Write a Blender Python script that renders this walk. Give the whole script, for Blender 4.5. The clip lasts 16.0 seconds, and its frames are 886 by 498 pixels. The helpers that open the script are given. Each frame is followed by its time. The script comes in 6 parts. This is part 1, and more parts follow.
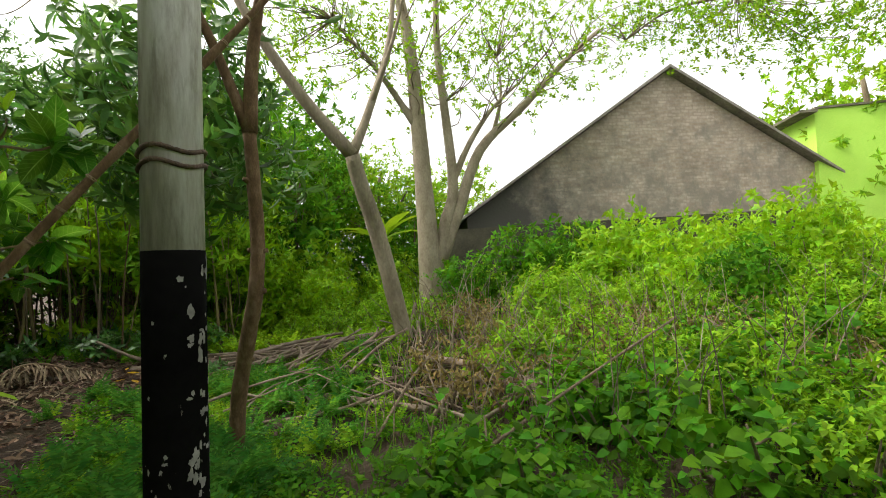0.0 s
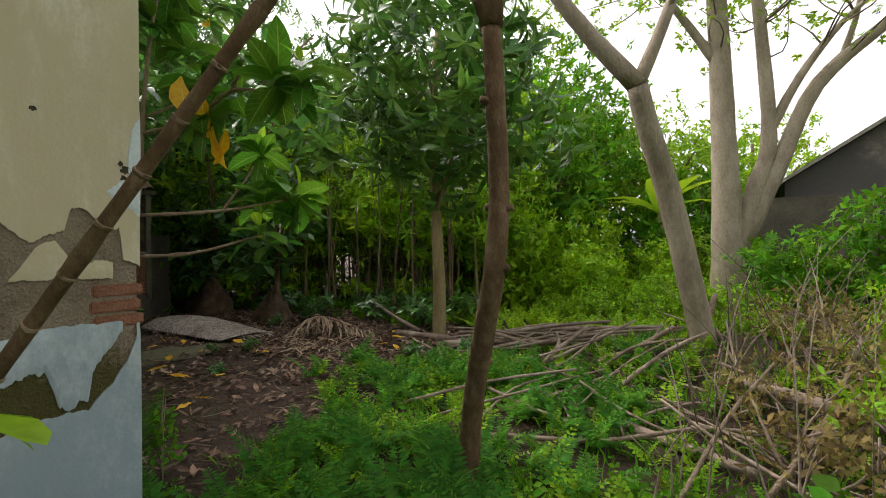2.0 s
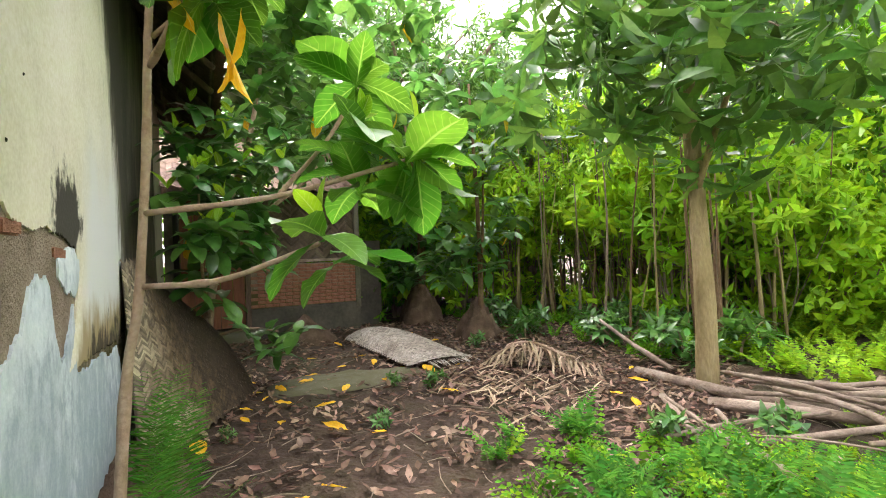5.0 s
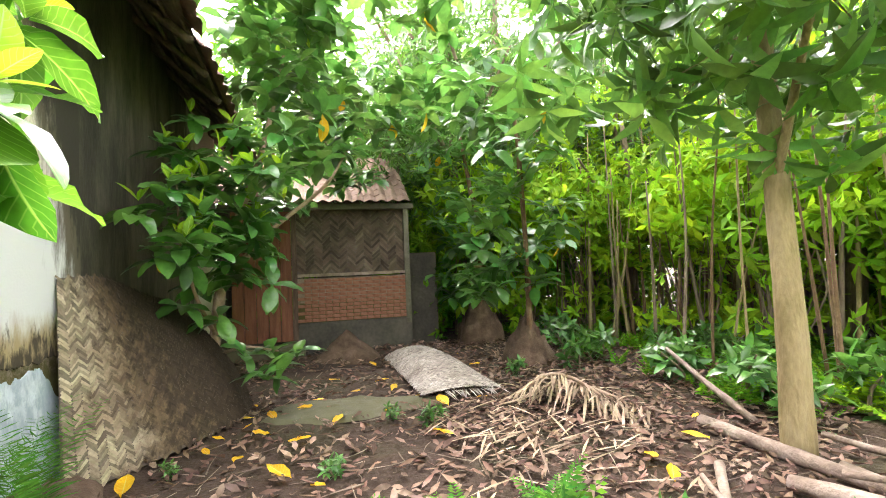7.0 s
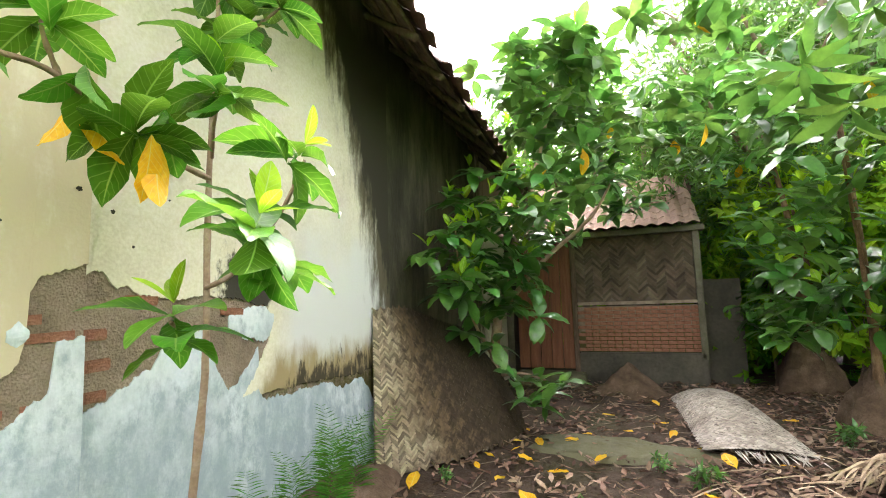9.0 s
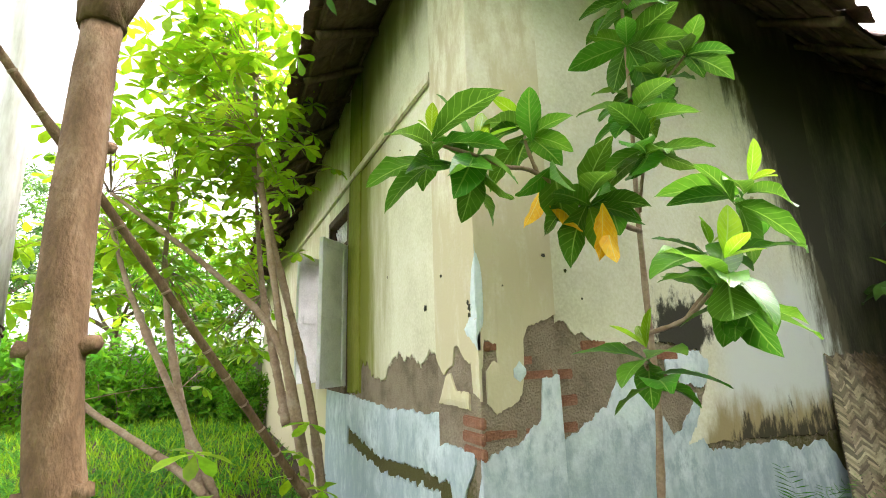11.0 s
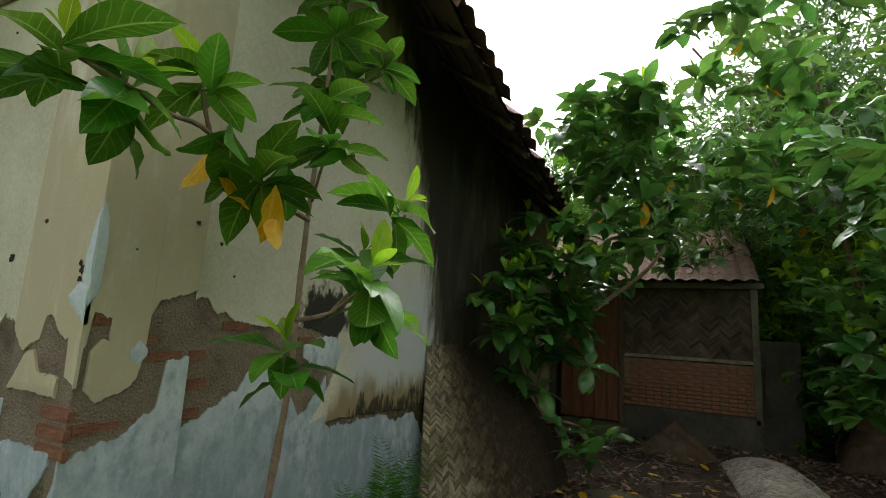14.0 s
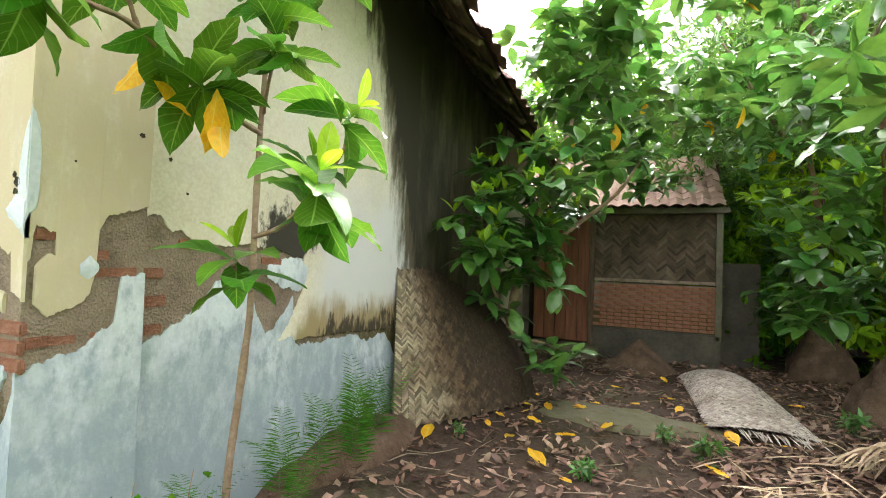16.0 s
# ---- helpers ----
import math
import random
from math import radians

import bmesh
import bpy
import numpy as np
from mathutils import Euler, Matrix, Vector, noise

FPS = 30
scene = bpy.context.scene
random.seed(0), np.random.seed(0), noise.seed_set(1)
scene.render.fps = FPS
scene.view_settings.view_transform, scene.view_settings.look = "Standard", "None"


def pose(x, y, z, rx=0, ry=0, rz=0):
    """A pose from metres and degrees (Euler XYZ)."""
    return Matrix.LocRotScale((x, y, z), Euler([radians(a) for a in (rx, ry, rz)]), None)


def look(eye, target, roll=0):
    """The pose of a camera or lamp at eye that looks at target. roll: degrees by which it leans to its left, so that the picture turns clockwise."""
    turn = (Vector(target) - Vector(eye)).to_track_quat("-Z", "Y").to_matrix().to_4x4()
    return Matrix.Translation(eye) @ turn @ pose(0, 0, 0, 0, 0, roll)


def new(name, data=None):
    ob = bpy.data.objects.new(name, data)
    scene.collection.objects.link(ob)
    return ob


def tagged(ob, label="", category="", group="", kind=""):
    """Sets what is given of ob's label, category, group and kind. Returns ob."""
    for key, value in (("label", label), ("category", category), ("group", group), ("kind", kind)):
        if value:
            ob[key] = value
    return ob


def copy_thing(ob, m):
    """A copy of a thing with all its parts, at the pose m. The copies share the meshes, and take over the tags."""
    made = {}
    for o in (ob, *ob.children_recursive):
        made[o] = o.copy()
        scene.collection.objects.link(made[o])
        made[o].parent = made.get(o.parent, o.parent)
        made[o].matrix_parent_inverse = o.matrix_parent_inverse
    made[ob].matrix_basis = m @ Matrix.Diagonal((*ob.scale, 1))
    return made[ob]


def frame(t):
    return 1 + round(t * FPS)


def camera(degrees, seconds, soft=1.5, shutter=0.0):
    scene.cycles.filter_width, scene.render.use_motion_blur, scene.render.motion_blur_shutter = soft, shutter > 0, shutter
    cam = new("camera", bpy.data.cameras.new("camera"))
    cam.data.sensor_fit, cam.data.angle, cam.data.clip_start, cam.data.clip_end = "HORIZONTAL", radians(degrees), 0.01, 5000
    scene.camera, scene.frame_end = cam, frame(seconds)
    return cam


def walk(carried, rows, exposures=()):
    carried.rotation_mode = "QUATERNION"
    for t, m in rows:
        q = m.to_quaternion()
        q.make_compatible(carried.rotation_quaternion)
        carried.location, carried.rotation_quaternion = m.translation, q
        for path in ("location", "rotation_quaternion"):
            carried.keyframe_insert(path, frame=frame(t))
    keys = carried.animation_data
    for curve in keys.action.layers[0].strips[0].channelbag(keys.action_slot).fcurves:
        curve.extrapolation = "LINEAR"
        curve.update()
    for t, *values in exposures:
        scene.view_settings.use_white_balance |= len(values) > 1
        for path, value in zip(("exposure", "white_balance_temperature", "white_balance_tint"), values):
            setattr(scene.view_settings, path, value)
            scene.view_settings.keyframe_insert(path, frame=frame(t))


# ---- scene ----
cam = camera(85.3, 16.0, soft=1.0)
PATH = [
    (0, (0.441, 0.304, 1.292), (0.239, 2.293, 1.364), -3.1),
    (0.5, (0.426, 0.534, 1.285), (0.037, 2.495, 1.329), -1.9),
    (1, (0.273, 0.861, 1.277), (-0.337, 2.766, 1.319), -1.0),
    (1.5, (0.1, 1.122, 1.275), (-0.797, 2.91, 1.299), -0.1),
    (2, (-0.024, 1.449, 1.278), (-1.209, 3.06, 1.280), -0.5),
    (2.5, (-0.165, 1.657, 1.298), (-1.616, 3.033, 1.307), -1.0),
    (3, (-0.381, 1.833, 1.271), (-1.877, 3.16, 1.284), -1.4),
    (3.5, (-0.651, 2.021, 1.287), (-2.238, 3.238, 1.31), -2.1),
    (4, (-0.886, 2.305, 1.3), (-2.577, 3.373, 1.331), -2.0),
    (4.2, (-0.986, 2.401, 1.314), (-2.705, 3.423, 1.347), -2.0),
    (6.3, (-1.596, 3.759, 1.342), (-3.467, 4.465, 1.365), -2.2),
    (6.5, (-1.605, 3.89, 1.332), (-3.499, 4.531, 1.38), -2.2),
    (7, (-1.656, 4.092, 1.306), (-3.598, 4.563, 1.383), -2.4),
    (7.5, (-1.598, 4.319, 1.377), (-3.572, 4.627, 1.471), -3.2),
    (8, (-1.585, 4.414, 1.414), (-3.579, 4.487, 1.549), -3.0),
    (8.5, (-1.567, 4.406, 1.416), (-3.545, 4.168, 1.599), -2.4),
    (9, (-1.593, 4.516, 1.416), (-3.443, 3.786, 1.623), -1.8),
    (9.1, (-1.591, 4.532, 1.407), (-3.395, 3.694, 1.618), -1.6),
    (9.5, (-1.472, 4.553, 1.368), (-2.993, 3.272, 1.583), -1.9),
    (9.6, (-1.436, 4.588, 1.375), (-2.854, 3.196, 1.6), -2.2),
    (10, (-1.366, 4.477, 1.355), (-2.403, 2.78, 1.567), -1.7),
    (10.2, (-1.333, 4.439, 1.372), (-2.184, 2.64, 1.576), -1.7),
    (12.3, (-1.328, 4.395, 1.473), (-2.303, 2.856, 2.3), 1.8),
    (12.5, (-1.339, 4.382, 1.483), (-2.393, 2.892, 2.3), 2.3),
    (13, (-1.343, 4.376, 1.484), (-2.6, 3.024, 2.254), 2.0),
    (13.5, (-1.355, 4.398, 1.459), (-2.886, 3.26, 2.06), 1.8),
    (14, (-1.394, 4.386, 1.504), (-3.166, 3.518, 1.829), 3.4),
    (14.5, (-1.418, 4.414, 1.478), (-3.314, 3.803, 1.657), 3.8),
    (15, (-1.421, 4.449, 1.405), (-3.33, 3.87, 1.552), 2.2),
    (15.5, (-1.46, 4.438, 1.421), (-3.34, 3.763, 1.516), 2.8),
    (16, (-1.46, 4.472, 1.4), (-3.294, 3.679, 1.466), 2.2),
]
EXPOSURES = [(0, 1.6, 6900, 8), (0.5, 1.4, 6800, 12), (1, 1.4, 6700, 14), (2, 1.55, 6700, 18), (2.6, 2.0, 6700, 20), (4.2, 3.15, 6600, 22), (6.3, 3.9, 6600, 22), (7.5, 4.2, 6600, 24), (8.2, 4.1, 6600, 24), (9, 3.8, 6600, 22), (10.2, 3.4, 6700, 20), (12.4, 2.65, 6400, 11), (13, 2.15, 6400, 11), (14, 1.65, 6500, 14), (14.6, 1.65, 6550, 14), (15.2, 2.8, 6600, 17), (16, 3.5, 6600, 20)]
walk(cam, [(t, look(eye, target, roll)) for t, eye, target, roll in PATH], EXPOSURES)

# ---- world and sun: bright overcast sky ----
world = bpy.data.worlds.new("overcast_sky")
world.use_nodes = True
scene.world = world
wn, wl = world.node_tree.nodes, world.node_tree.links
sky = wn.new("ShaderNodeTexSky")
sky.sky_type = "NISHITA"
sky.sun_disc = False
sky.sun_elevation, sky.sun_rotation = radians(48), radians(-96)
sky.air_density, sky.dust_density = 1.0, 4.0
grey = wn.new("ShaderNodeHueSaturation")
grey.inputs["Saturation"].default_value = 0.18
wl.new(sky.outputs[0], grey.inputs["Color"])
wl.new(grey.outputs[0], wn["Background"].inputs["Color"])
wn["Background"].inputs["Strength"].default_value = 0.15
sun_data = bpy.data.lights.new("sun", "SUN")
sun_data.energy, sun_data.angle, sun_data.color = 0.4, radians(30), (1.0, 0.96, 0.9)
sun = new("sun", sun_data)
sun.matrix_world = look((-9.0, -1.0, 10.1), (0, 0, 0))


# ---- materials ----
def surface(name, colors, scale=4.0, rough=0.8, fine=40.0, bump=0.3, island=0.0, translucent=0.0, spec=0.3, stretch=(1, 1, 1), metal=0.0, dist=0.02):
    """Noise-mixed base colours at two scales, with bump; island: brightness spread of loose pieces."""
    m = bpy.data.materials.new(name)
    m.use_nodes = True
    n, l = m.node_tree.nodes, m.node_tree.links
    b = n["Principled BSDF"]
    co = n.new("ShaderNodeTexCoord")
    mp = n.new("ShaderNodeMapping")
    mp.inputs["Scale"].default_value = stretch
    l.new(co.outputs["Object"], mp.inputs["Vector"])
    big = n.new("ShaderNodeTexNoise")
    big.inputs["Scale"].default_value, big.inputs["Detail"].default_value, big.inputs["Roughness"].default_value = scale, 8, 0.65
    small = n.new("ShaderNodeTexNoise")
    small.inputs["Scale"].default_value, small.inputs["Detail"].default_value = fine, 5
    l.new(mp.outputs[0], big.inputs["Vector"])
    l.new(mp.outputs[0], small.inputs["Vector"])
    ramp = n.new("ShaderNodeValToRGB")
    el = ramp.color_ramp.elements
    k = len(colors)
    while len(el) < k:
        el.new(0.5)
    for i, c in enumerate(colors):
        el[i].position = 0.28 + 0.44 * i / max(1, k - 1)
        el[i].color = (*c, 1)
    l.new(big.outputs["Fac"], ramp.inputs["Fac"])
    fine_mix = n.new("ShaderNodeMix")
    fine_mix.data_type, fine_mix.blend_type = "RGBA", "OVERLAY"
    fine_mix.inputs["Factor"].default_value = 0.35
    l.new(ramp.outputs["Color"], fine_mix.inputs["A"])
    l.new(small.outputs["Fac"], fine_mix.inputs["B"])
    out = fine_mix.outputs["Result"]
    if island:
        geo = n.new("ShaderNodeNewGeometry")
        hs = n.new("ShaderNodeHueSaturation")
        mr = n.new("ShaderNodeMapRange")
        mr.inputs["To Min"].default_value, mr.inputs["To Max"].default_value = 1 - island, 1 + island
        l.new(geo.outputs["Random Per Island"], mr.inputs["Value"])
        l.new(mr.outputs[0], hs.inputs["Value"])
        hm = n.new("ShaderNodeMapRange")
        hm.inputs["To Min"].default_value, hm.inputs["To Max"].default_value = 0.48, 0.515
        frac = n.new("ShaderNodeMath")
        frac.operation = "FRACT"
        mul = n.new("ShaderNodeMath")
        mul.operation = "MULTIPLY"
        mul.inputs[1].default_value = 7.31
        l.new(geo.outputs["Random Per Island"], mul.inputs[0])
        l.new(mul.outputs[0], frac.inputs[0])
        l.new(frac.outputs[0], hm.inputs["Value"])
        l.new(hm.outputs[0], hs.inputs["Hue"])
        l.new(out, hs.inputs["Color"])
        out = hs.outputs["Color"]
    l.new(out, b.inputs["Base Color"])
    b.inputs["Roughness"].default_value = rough
    b.inputs["Metallic"].default_value = metal
    b.inputs["Specular IOR Level"].default_value = spec
    if bump:
        add = n.new("ShaderNodeMath")
        add.operation = "ADD"
        l.new(big.outputs["Fac"], add.inputs[0])
        l.new(small.outputs["Fac"], add.inputs[1])
        bp = n.new("ShaderNodeBump")
        bp.inputs["Strength"].default_value, bp.inputs["Distance"].default_value = bump, dist
        l.new(add.outputs[0], bp.inputs["Height"])
        l.new(bp.outputs[0], b.inputs["Normal"])
    if translucent:
        tr = n.new("ShaderNodeBsdfTranslucent")
        br = n.new("ShaderNodeHueSaturation")
        br.inputs["Hue"].default_value, br.inputs["Value"].default_value = 0.485, 1.7
        l.new(out, br.inputs["Color"])
        l.new(br.outputs[0], tr.inputs["Color"])
        mx = n.new("ShaderNodeMixShader")
        mx.inputs[0].default_value = translucent
        l.new(b.outputs[0], mx.inputs[1])
        l.new(tr.outputs[0], mx.inputs[2])
        l.new(mx.outputs[0], n["Material Output"].inputs["Surface"])
    return m


SOIL = surface("damp_soil", [(0.028, 0.018, 0.011), (0.06, 0.039, 0.025), (0.045, 0.045, 0.018)], 1.1, 0.95, 30, 0.8, dist=0.04)
CREAM = surface("cream_limewash", [(0.56, 0.51, 0.36), (0.71, 0.67, 0.51), (0.77, 0.74, 0.61)], 0.9, 0.85, 60, 0.12)
BLUE = surface("pale_blue_limewash", [(0.42, 0.50, 0.52), (0.60, 0.68, 0.69), (0.70, 0.75, 0.74)], 2.2, 0.85, 50, 0.15)
MORTAR = surface("exposed_mortar", [(0.14, 0.105, 0.07), (0.26, 0.205, 0.145), (0.32, 0.26, 0.19)], 5, 0.95, 90, 0.9)
BRICK = surface("red_brick", [(0.16, 0.075, 0.045), (0.27, 0.12, 0.07), (0.33, 0.18, 0.12)], 9, 0.9, 80, 0.6)
MOULD_AND_PIT = surface("black_mould_and_pit_shade", [(0.02, 0.019, 0.012), (0.045, 0.042, 0.026), (0.10, 0.092, 0.06)], 3.5, 0.9, 60, 0.4, stretch=(1, 1, 0.3))
MOSS = surface("green_moss", [(0.10, 0.125, 0.012), (0.21, 0.23, 0.028), (0.29, 0.29, 0.06)], 3.0, 0.95, 60, 0.5, stretch=(1, 1, 0.25))
TILE = surface("weathered_clay_tile", [(0.05, 0.035, 0.03), (0.12, 0.07, 0.05), (0.24, 0.13, 0.09)], 5, 0.9, 50, 0.4, island=0.35)
OLDWOOD = surface("old_dark_wood", [(0.05, 0.035, 0.025), (0.11, 0.075, 0.05), (0.16, 0.12, 0.08)], 3, 0.85, 30, 0.4, stretch=(6, 6, 1))
WHITEWOOD = surface("grey_white_painted_wood", [(0.52, 0.53, 0.53), (0.68, 0.69, 0.69), (0.76, 0.77, 0.77)], 4, 0.7, 60, 0.2)
REDWOOD = surface("red_brown_planks", [(0.10, 0.04, 0.025), (0.19, 0.075, 0.04), (0.24, 0.11, 0.06)], 3, 0.75, 40, 0.3, stretch=(6, 6, 0.6))
BAMBOO = surface("woven_bamboo", [(0.17, 0.13, 0.08), (0.28, 0.235, 0.15), (0.38, 0.34, 0.24)], 2.2, 0.8, 60, 0.3, island=0.35)
GREYMAT = surface("grey_woven_mat", [(0.22, 0.19, 0.15), (0.36, 0.32, 0.26), (0.45, 0.41, 0.35)], 3, 0.9, 60, 0.4, island=0.3)
DARKMAT = surface("dark_woven_panel", [(0.05, 0.04, 0.03), (0.10, 0.08, 0.06), (0.14, 0.12, 0.09)], 3, 0.9, 60, 0.3, island=0.4)
PANELMAT = surface("brown_woven_panel", [(0.05, 0.036, 0.022), (0.10, 0.075, 0.05), (0.15, 0.12, 0.08)], 3, 0.9, 60, 0.3, island=0.35)
CONCRETE = surface("mossy_concrete", [(0.07, 0.068, 0.045), (0.14, 0.13, 0.09), (0.20, 0.185, 0.14)], 3, 0.95, 60, 0.5)
POLEWHITE = surface("worn_white_pole_paint", [(0.42, 0.38, 0.31), (0.68, 0.67, 0.63), (0.80, 0.80, 0.77)], 2.5, 0.6, 30, 0.15, stretch=(2, 2, 0.35))
POLECHIP = surface("grey_undercoat", [(0.12, 0.115, 0.10), (0.22, 0.215, 0.19), (0.34, 0.33, 0.30)], 12, 0.85, 60, 0.2)
POLEBLACK = surface("black_pole_paint", [(0.003, 0.003, 0.0028), (0.005, 0.005, 0.0045), (0.007, 0.0068, 0.006)], 6, 0.85, 40, 0.1, spec=0.015)
BARK = surface("grey_brown_bark", [(0.09, 0.065, 0.042), (0.17, 0.13, 0.085), (0.25, 0.20, 0.14)], 6, 0.95, 50, 0.9, stretch=(1, 1, 0.3))
PALEBARK = surface("pale_smooth_bark", [(0.17, 0.14, 0.095), (0.28, 0.235, 0.165), (0.36, 0.31, 0.23)], 4, 0.9, 40, 0.5, stretch=(1, 1, 0.5))
REDBARK = surface("red_brown_bark", [(0.07, 0.042, 0.02), (0.145, 0.088, 0.045), (0.24, 0.165, 0.10)], 16, 0.9, 130, 0.5, stretch=(1, 1, 0.5), dist=0.01)
MANGOBARK = surface("ochre_bark", [(0.16, 0.12, 0.05), (0.27, 0.21, 0.10), (0.33, 0.27, 0.15)], 5, 0.95, 50, 0.7, stretch=(1, 1, 0.3))
STEM = surface("tan_stem", [(0.20, 0.13, 0.08), (0.30, 0.21, 0.14), (0.38, 0.30, 0.22)], 8, 0.8, 60, 0.4)
TWIG = surface("dry_grey_twigs", [(0.11, 0.08, 0.055), (0.22, 0.175, 0.125), (0.34, 0.29, 0.22)], 5, 0.9, 50, 0.5, island=0.4)
NONI = surface("glossy_broad_leaf", [(0.034, 0.12, 0.022), (0.055, 0.17, 0.028), (0.085, 0.22, 0.034)], 3, 0.3, 30, 0.1, island=0.45, translucent=0.28, spec=0.6)
YOUNG = surface("bright_young_leaf", [(0.14, 0.31, 0.008), (0.20, 0.39, 0.012), (0.27, 0.45, 0.02)], 3, 0.45, 30, 0.1, island=0.25, translucent=0.42, spec=0.25)
YELLOW = surface("yellowed_leaf", [(0.60, 0.36, 0.008), (0.75, 0.50, 0.012), (0.66, 0.48, 0.04)], 6, 0.5, 40, 0.15, island=0.15, translucent=0.3)
MANGO = surface("dark_mango_leaf", [(0.035, 0.11, 0.018), (0.06, 0.165, 0.024), (0.10, 0.22, 0.028)], 2, 0.36, 30, 0.0, island=0.5, translucent=0.3, spec=0.45)
BUSH = surface("mid_green_leaf", [(0.035, 0.14, 0.006), (0.065, 0.21, 0.008), (0.11, 0.28, 0.012)], 0.7, 0.6, 30, 0.0, island=0.45, translucent=0.4, spec=0.15)
LIME = surface("light_green_leaf", [(0.10, 0.25, 0.008), (0.16, 0.33, 0.012), (0.23, 0.39, 0.02)], 0.7, 0.6, 30, 0.0, island=0.4, translucent=0.36, spec=0.15)
FERN = surface("feathery_green", [(0.028, 0.13, 0.016), (0.048, 0.185, 0.02), (0.075, 0.24, 0.022)], 1.5, 0.65, 30, 0.0, island=0.35, translucent=0.46, spec=0.15)
LITTER = surface("dead_leaf_litter", [(0.07, 0.038, 0.024), (0.165, 0.105, 0.068), (0.36, 0.265, 0.195)], 3, 0.85, 30, 0.1, island=0.55, translucent=0.05)
DEADWEED = surface("dying_olive_leaf", [(0.10, 0.07, 0.03), (0.20, 0.16, 0.05), (0.24, 0.24, 0.06)], 2, 0.7, 30, 0.0, island=0.5, translucent=0.25, spec=0.15)
DRYFROND = surface("dry_palm_frond", [(0.20, 0.14, 0.08), (0.33, 0.25, 0.16), (0.42, 0.34, 0.23)], 5, 0.8, 40, 0.2, island=0.35)
GREENPAINT = surface("lime_green_paint", [(0.40, 0.70, 0.09), (0.45, 0.76, 0.11), (0.48, 0.80, 0.13)], 1, 0.8, 40, 0.05)
FARBRICK = surface("far_brick_gable", [(0.38, 0.32, 0.25), (0.56, 0.47, 0.38), (0.66, 0.58, 0.48)], 1.2, 0.95, 12, 0.6)
DARKWALL = surface("dark_stained_wall", [(0.04, 0.037, 0.03), (0.08, 0.072, 0.055), (0.12, 0.11, 0.08)], 1.5, 0.95, 20, 0.4)
FARROOF = surface("weathered_grey_roof", [(0.16, 0.15, 0.12), (0.28, 0.26, 0.22), (0.36, 0.34, 0.30)], 1.5, 0.95, 12, 0.5)
DIRT = surface("brown_dirt_heap", [(0.05, 0.03, 0.018), (0.10, 0.065, 0.04), (0.17, 0.12, 0.08)], 6, 0.95, 60, 0.7)


def stain(m, color, axis, a, b, amp, scale, squash=0.25, soft=0.12, band=None, slant=0.0):
    """Mixes a stain into a material: it sets in where the axis (plus slant times height) goes from a to b, broken up by noise."""
    n, l = m.node_tree.nodes, m.node_tree.links
    bs = n["Principled BSDF"]
    old = bs.inputs["Base Color"].links[0].from_socket
    co = n.new("ShaderNodeTexCoord")
    sep = n.new("ShaderNodeSeparateXYZ")
    l.new(co.outputs["Object"], sep.inputs[0])
    mp = n.new("ShaderNodeMapping")
    mp.inputs["Scale"].default_value = (1, 1, squash)
    l.new(co.outputs["Object"], mp.inputs["Vector"])
    nz = n.new("ShaderNodeTexNoise")
    nz.inputs["Scale"].default_value, nz.inputs["Detail"].default_value, nz.inputs["Roughness"].default_value = scale, 9, 0.7
    l.new(mp.outputs[0], nz.inputs["Vector"])

    def ramp_of(ax, lo, hi):
        r = n.new("ShaderNodeMapRange")
        r.inputs["From Min"].default_value, r.inputs["From Max"].default_value = lo, hi
        l.new(sep.outputs[ax], r.inputs["Value"])
        return r.outputs[0]

    f = ramp_of(axis, a, b)
    if slant:
        lean_by = n.new("ShaderNodeMath")
        lean_by.operation = "MULTIPLY_ADD"
        l.new(sep.outputs[2], lean_by.inputs[0])
        lean_by.inputs[1].default_value = slant
        l.new(sep.outputs[axis], lean_by.inputs[2])
        l.new(lean_by.outputs[0], f.node.inputs["Value"])
    for extra in band or ():
        mu = n.new("ShaderNodeMath")
        mu.operation = "MULTIPLY"
        l.new(f, mu.inputs[0])
        l.new(ramp_of(*extra), mu.inputs[1])
        f = mu.outputs[0]
    ma = n.new("ShaderNodeMath")
    ma.operation = "MULTIPLY_ADD"
    l.new(nz.outputs["Fac"], ma.inputs[0])
    ma.inputs[1].default_value = amp
    l.new(f, ma.inputs[2])
    sm = n.new("ShaderNodeMapRange")
    sm.interpolation_type = "SMOOTHSTEP"
    mid = 0.5 + 0.5 * amp
    sm.inputs["From Min"].default_value, sm.inputs["From Max"].default_value = mid - soft, mid + soft
    l.new(ma.outputs[0], sm.inputs["Value"])
    mx = n.new("ShaderNodeMix")
    mx.data_type = "RGBA"
    l.new(sm.outputs[0], mx.inputs["Factor"])
    l.new(old, mx.inputs["A"])
    mx.inputs["B"].default_value = (*color, 1)
    l.new(mx.outputs["Result"], bs.inputs["Base Color"])
    return m


CREAMS = [(0.52, 0.49, 0.34), (0.68, 0.65, 0.49), (0.75, 0.73, 0.60)]
SIDECREAM = surface("cream_limewash_with_mould", CREAMS, 0.9, 0.85, 60, 0.12)
stain(SIDECREAM, (0.62, 0.64, 0.60), 2, 2.6, 1.2, 1.0, 1.5, 0.6, 0.35, [(0, -3.9, -4.4)])
stain(SIDECREAM, (0.34, 0.27, 0.14), 2, 1.28, 0.84, 1.0, 7, 0.35, 0.25, [(0, -3.8, -4.1)])
stain(SIDECREAM, (0.06, 0.05, 0.03), 2, 1.22, 0.70, 1.5, 20, 0.3, 0.14, [(0, -3.9, -4.3)])
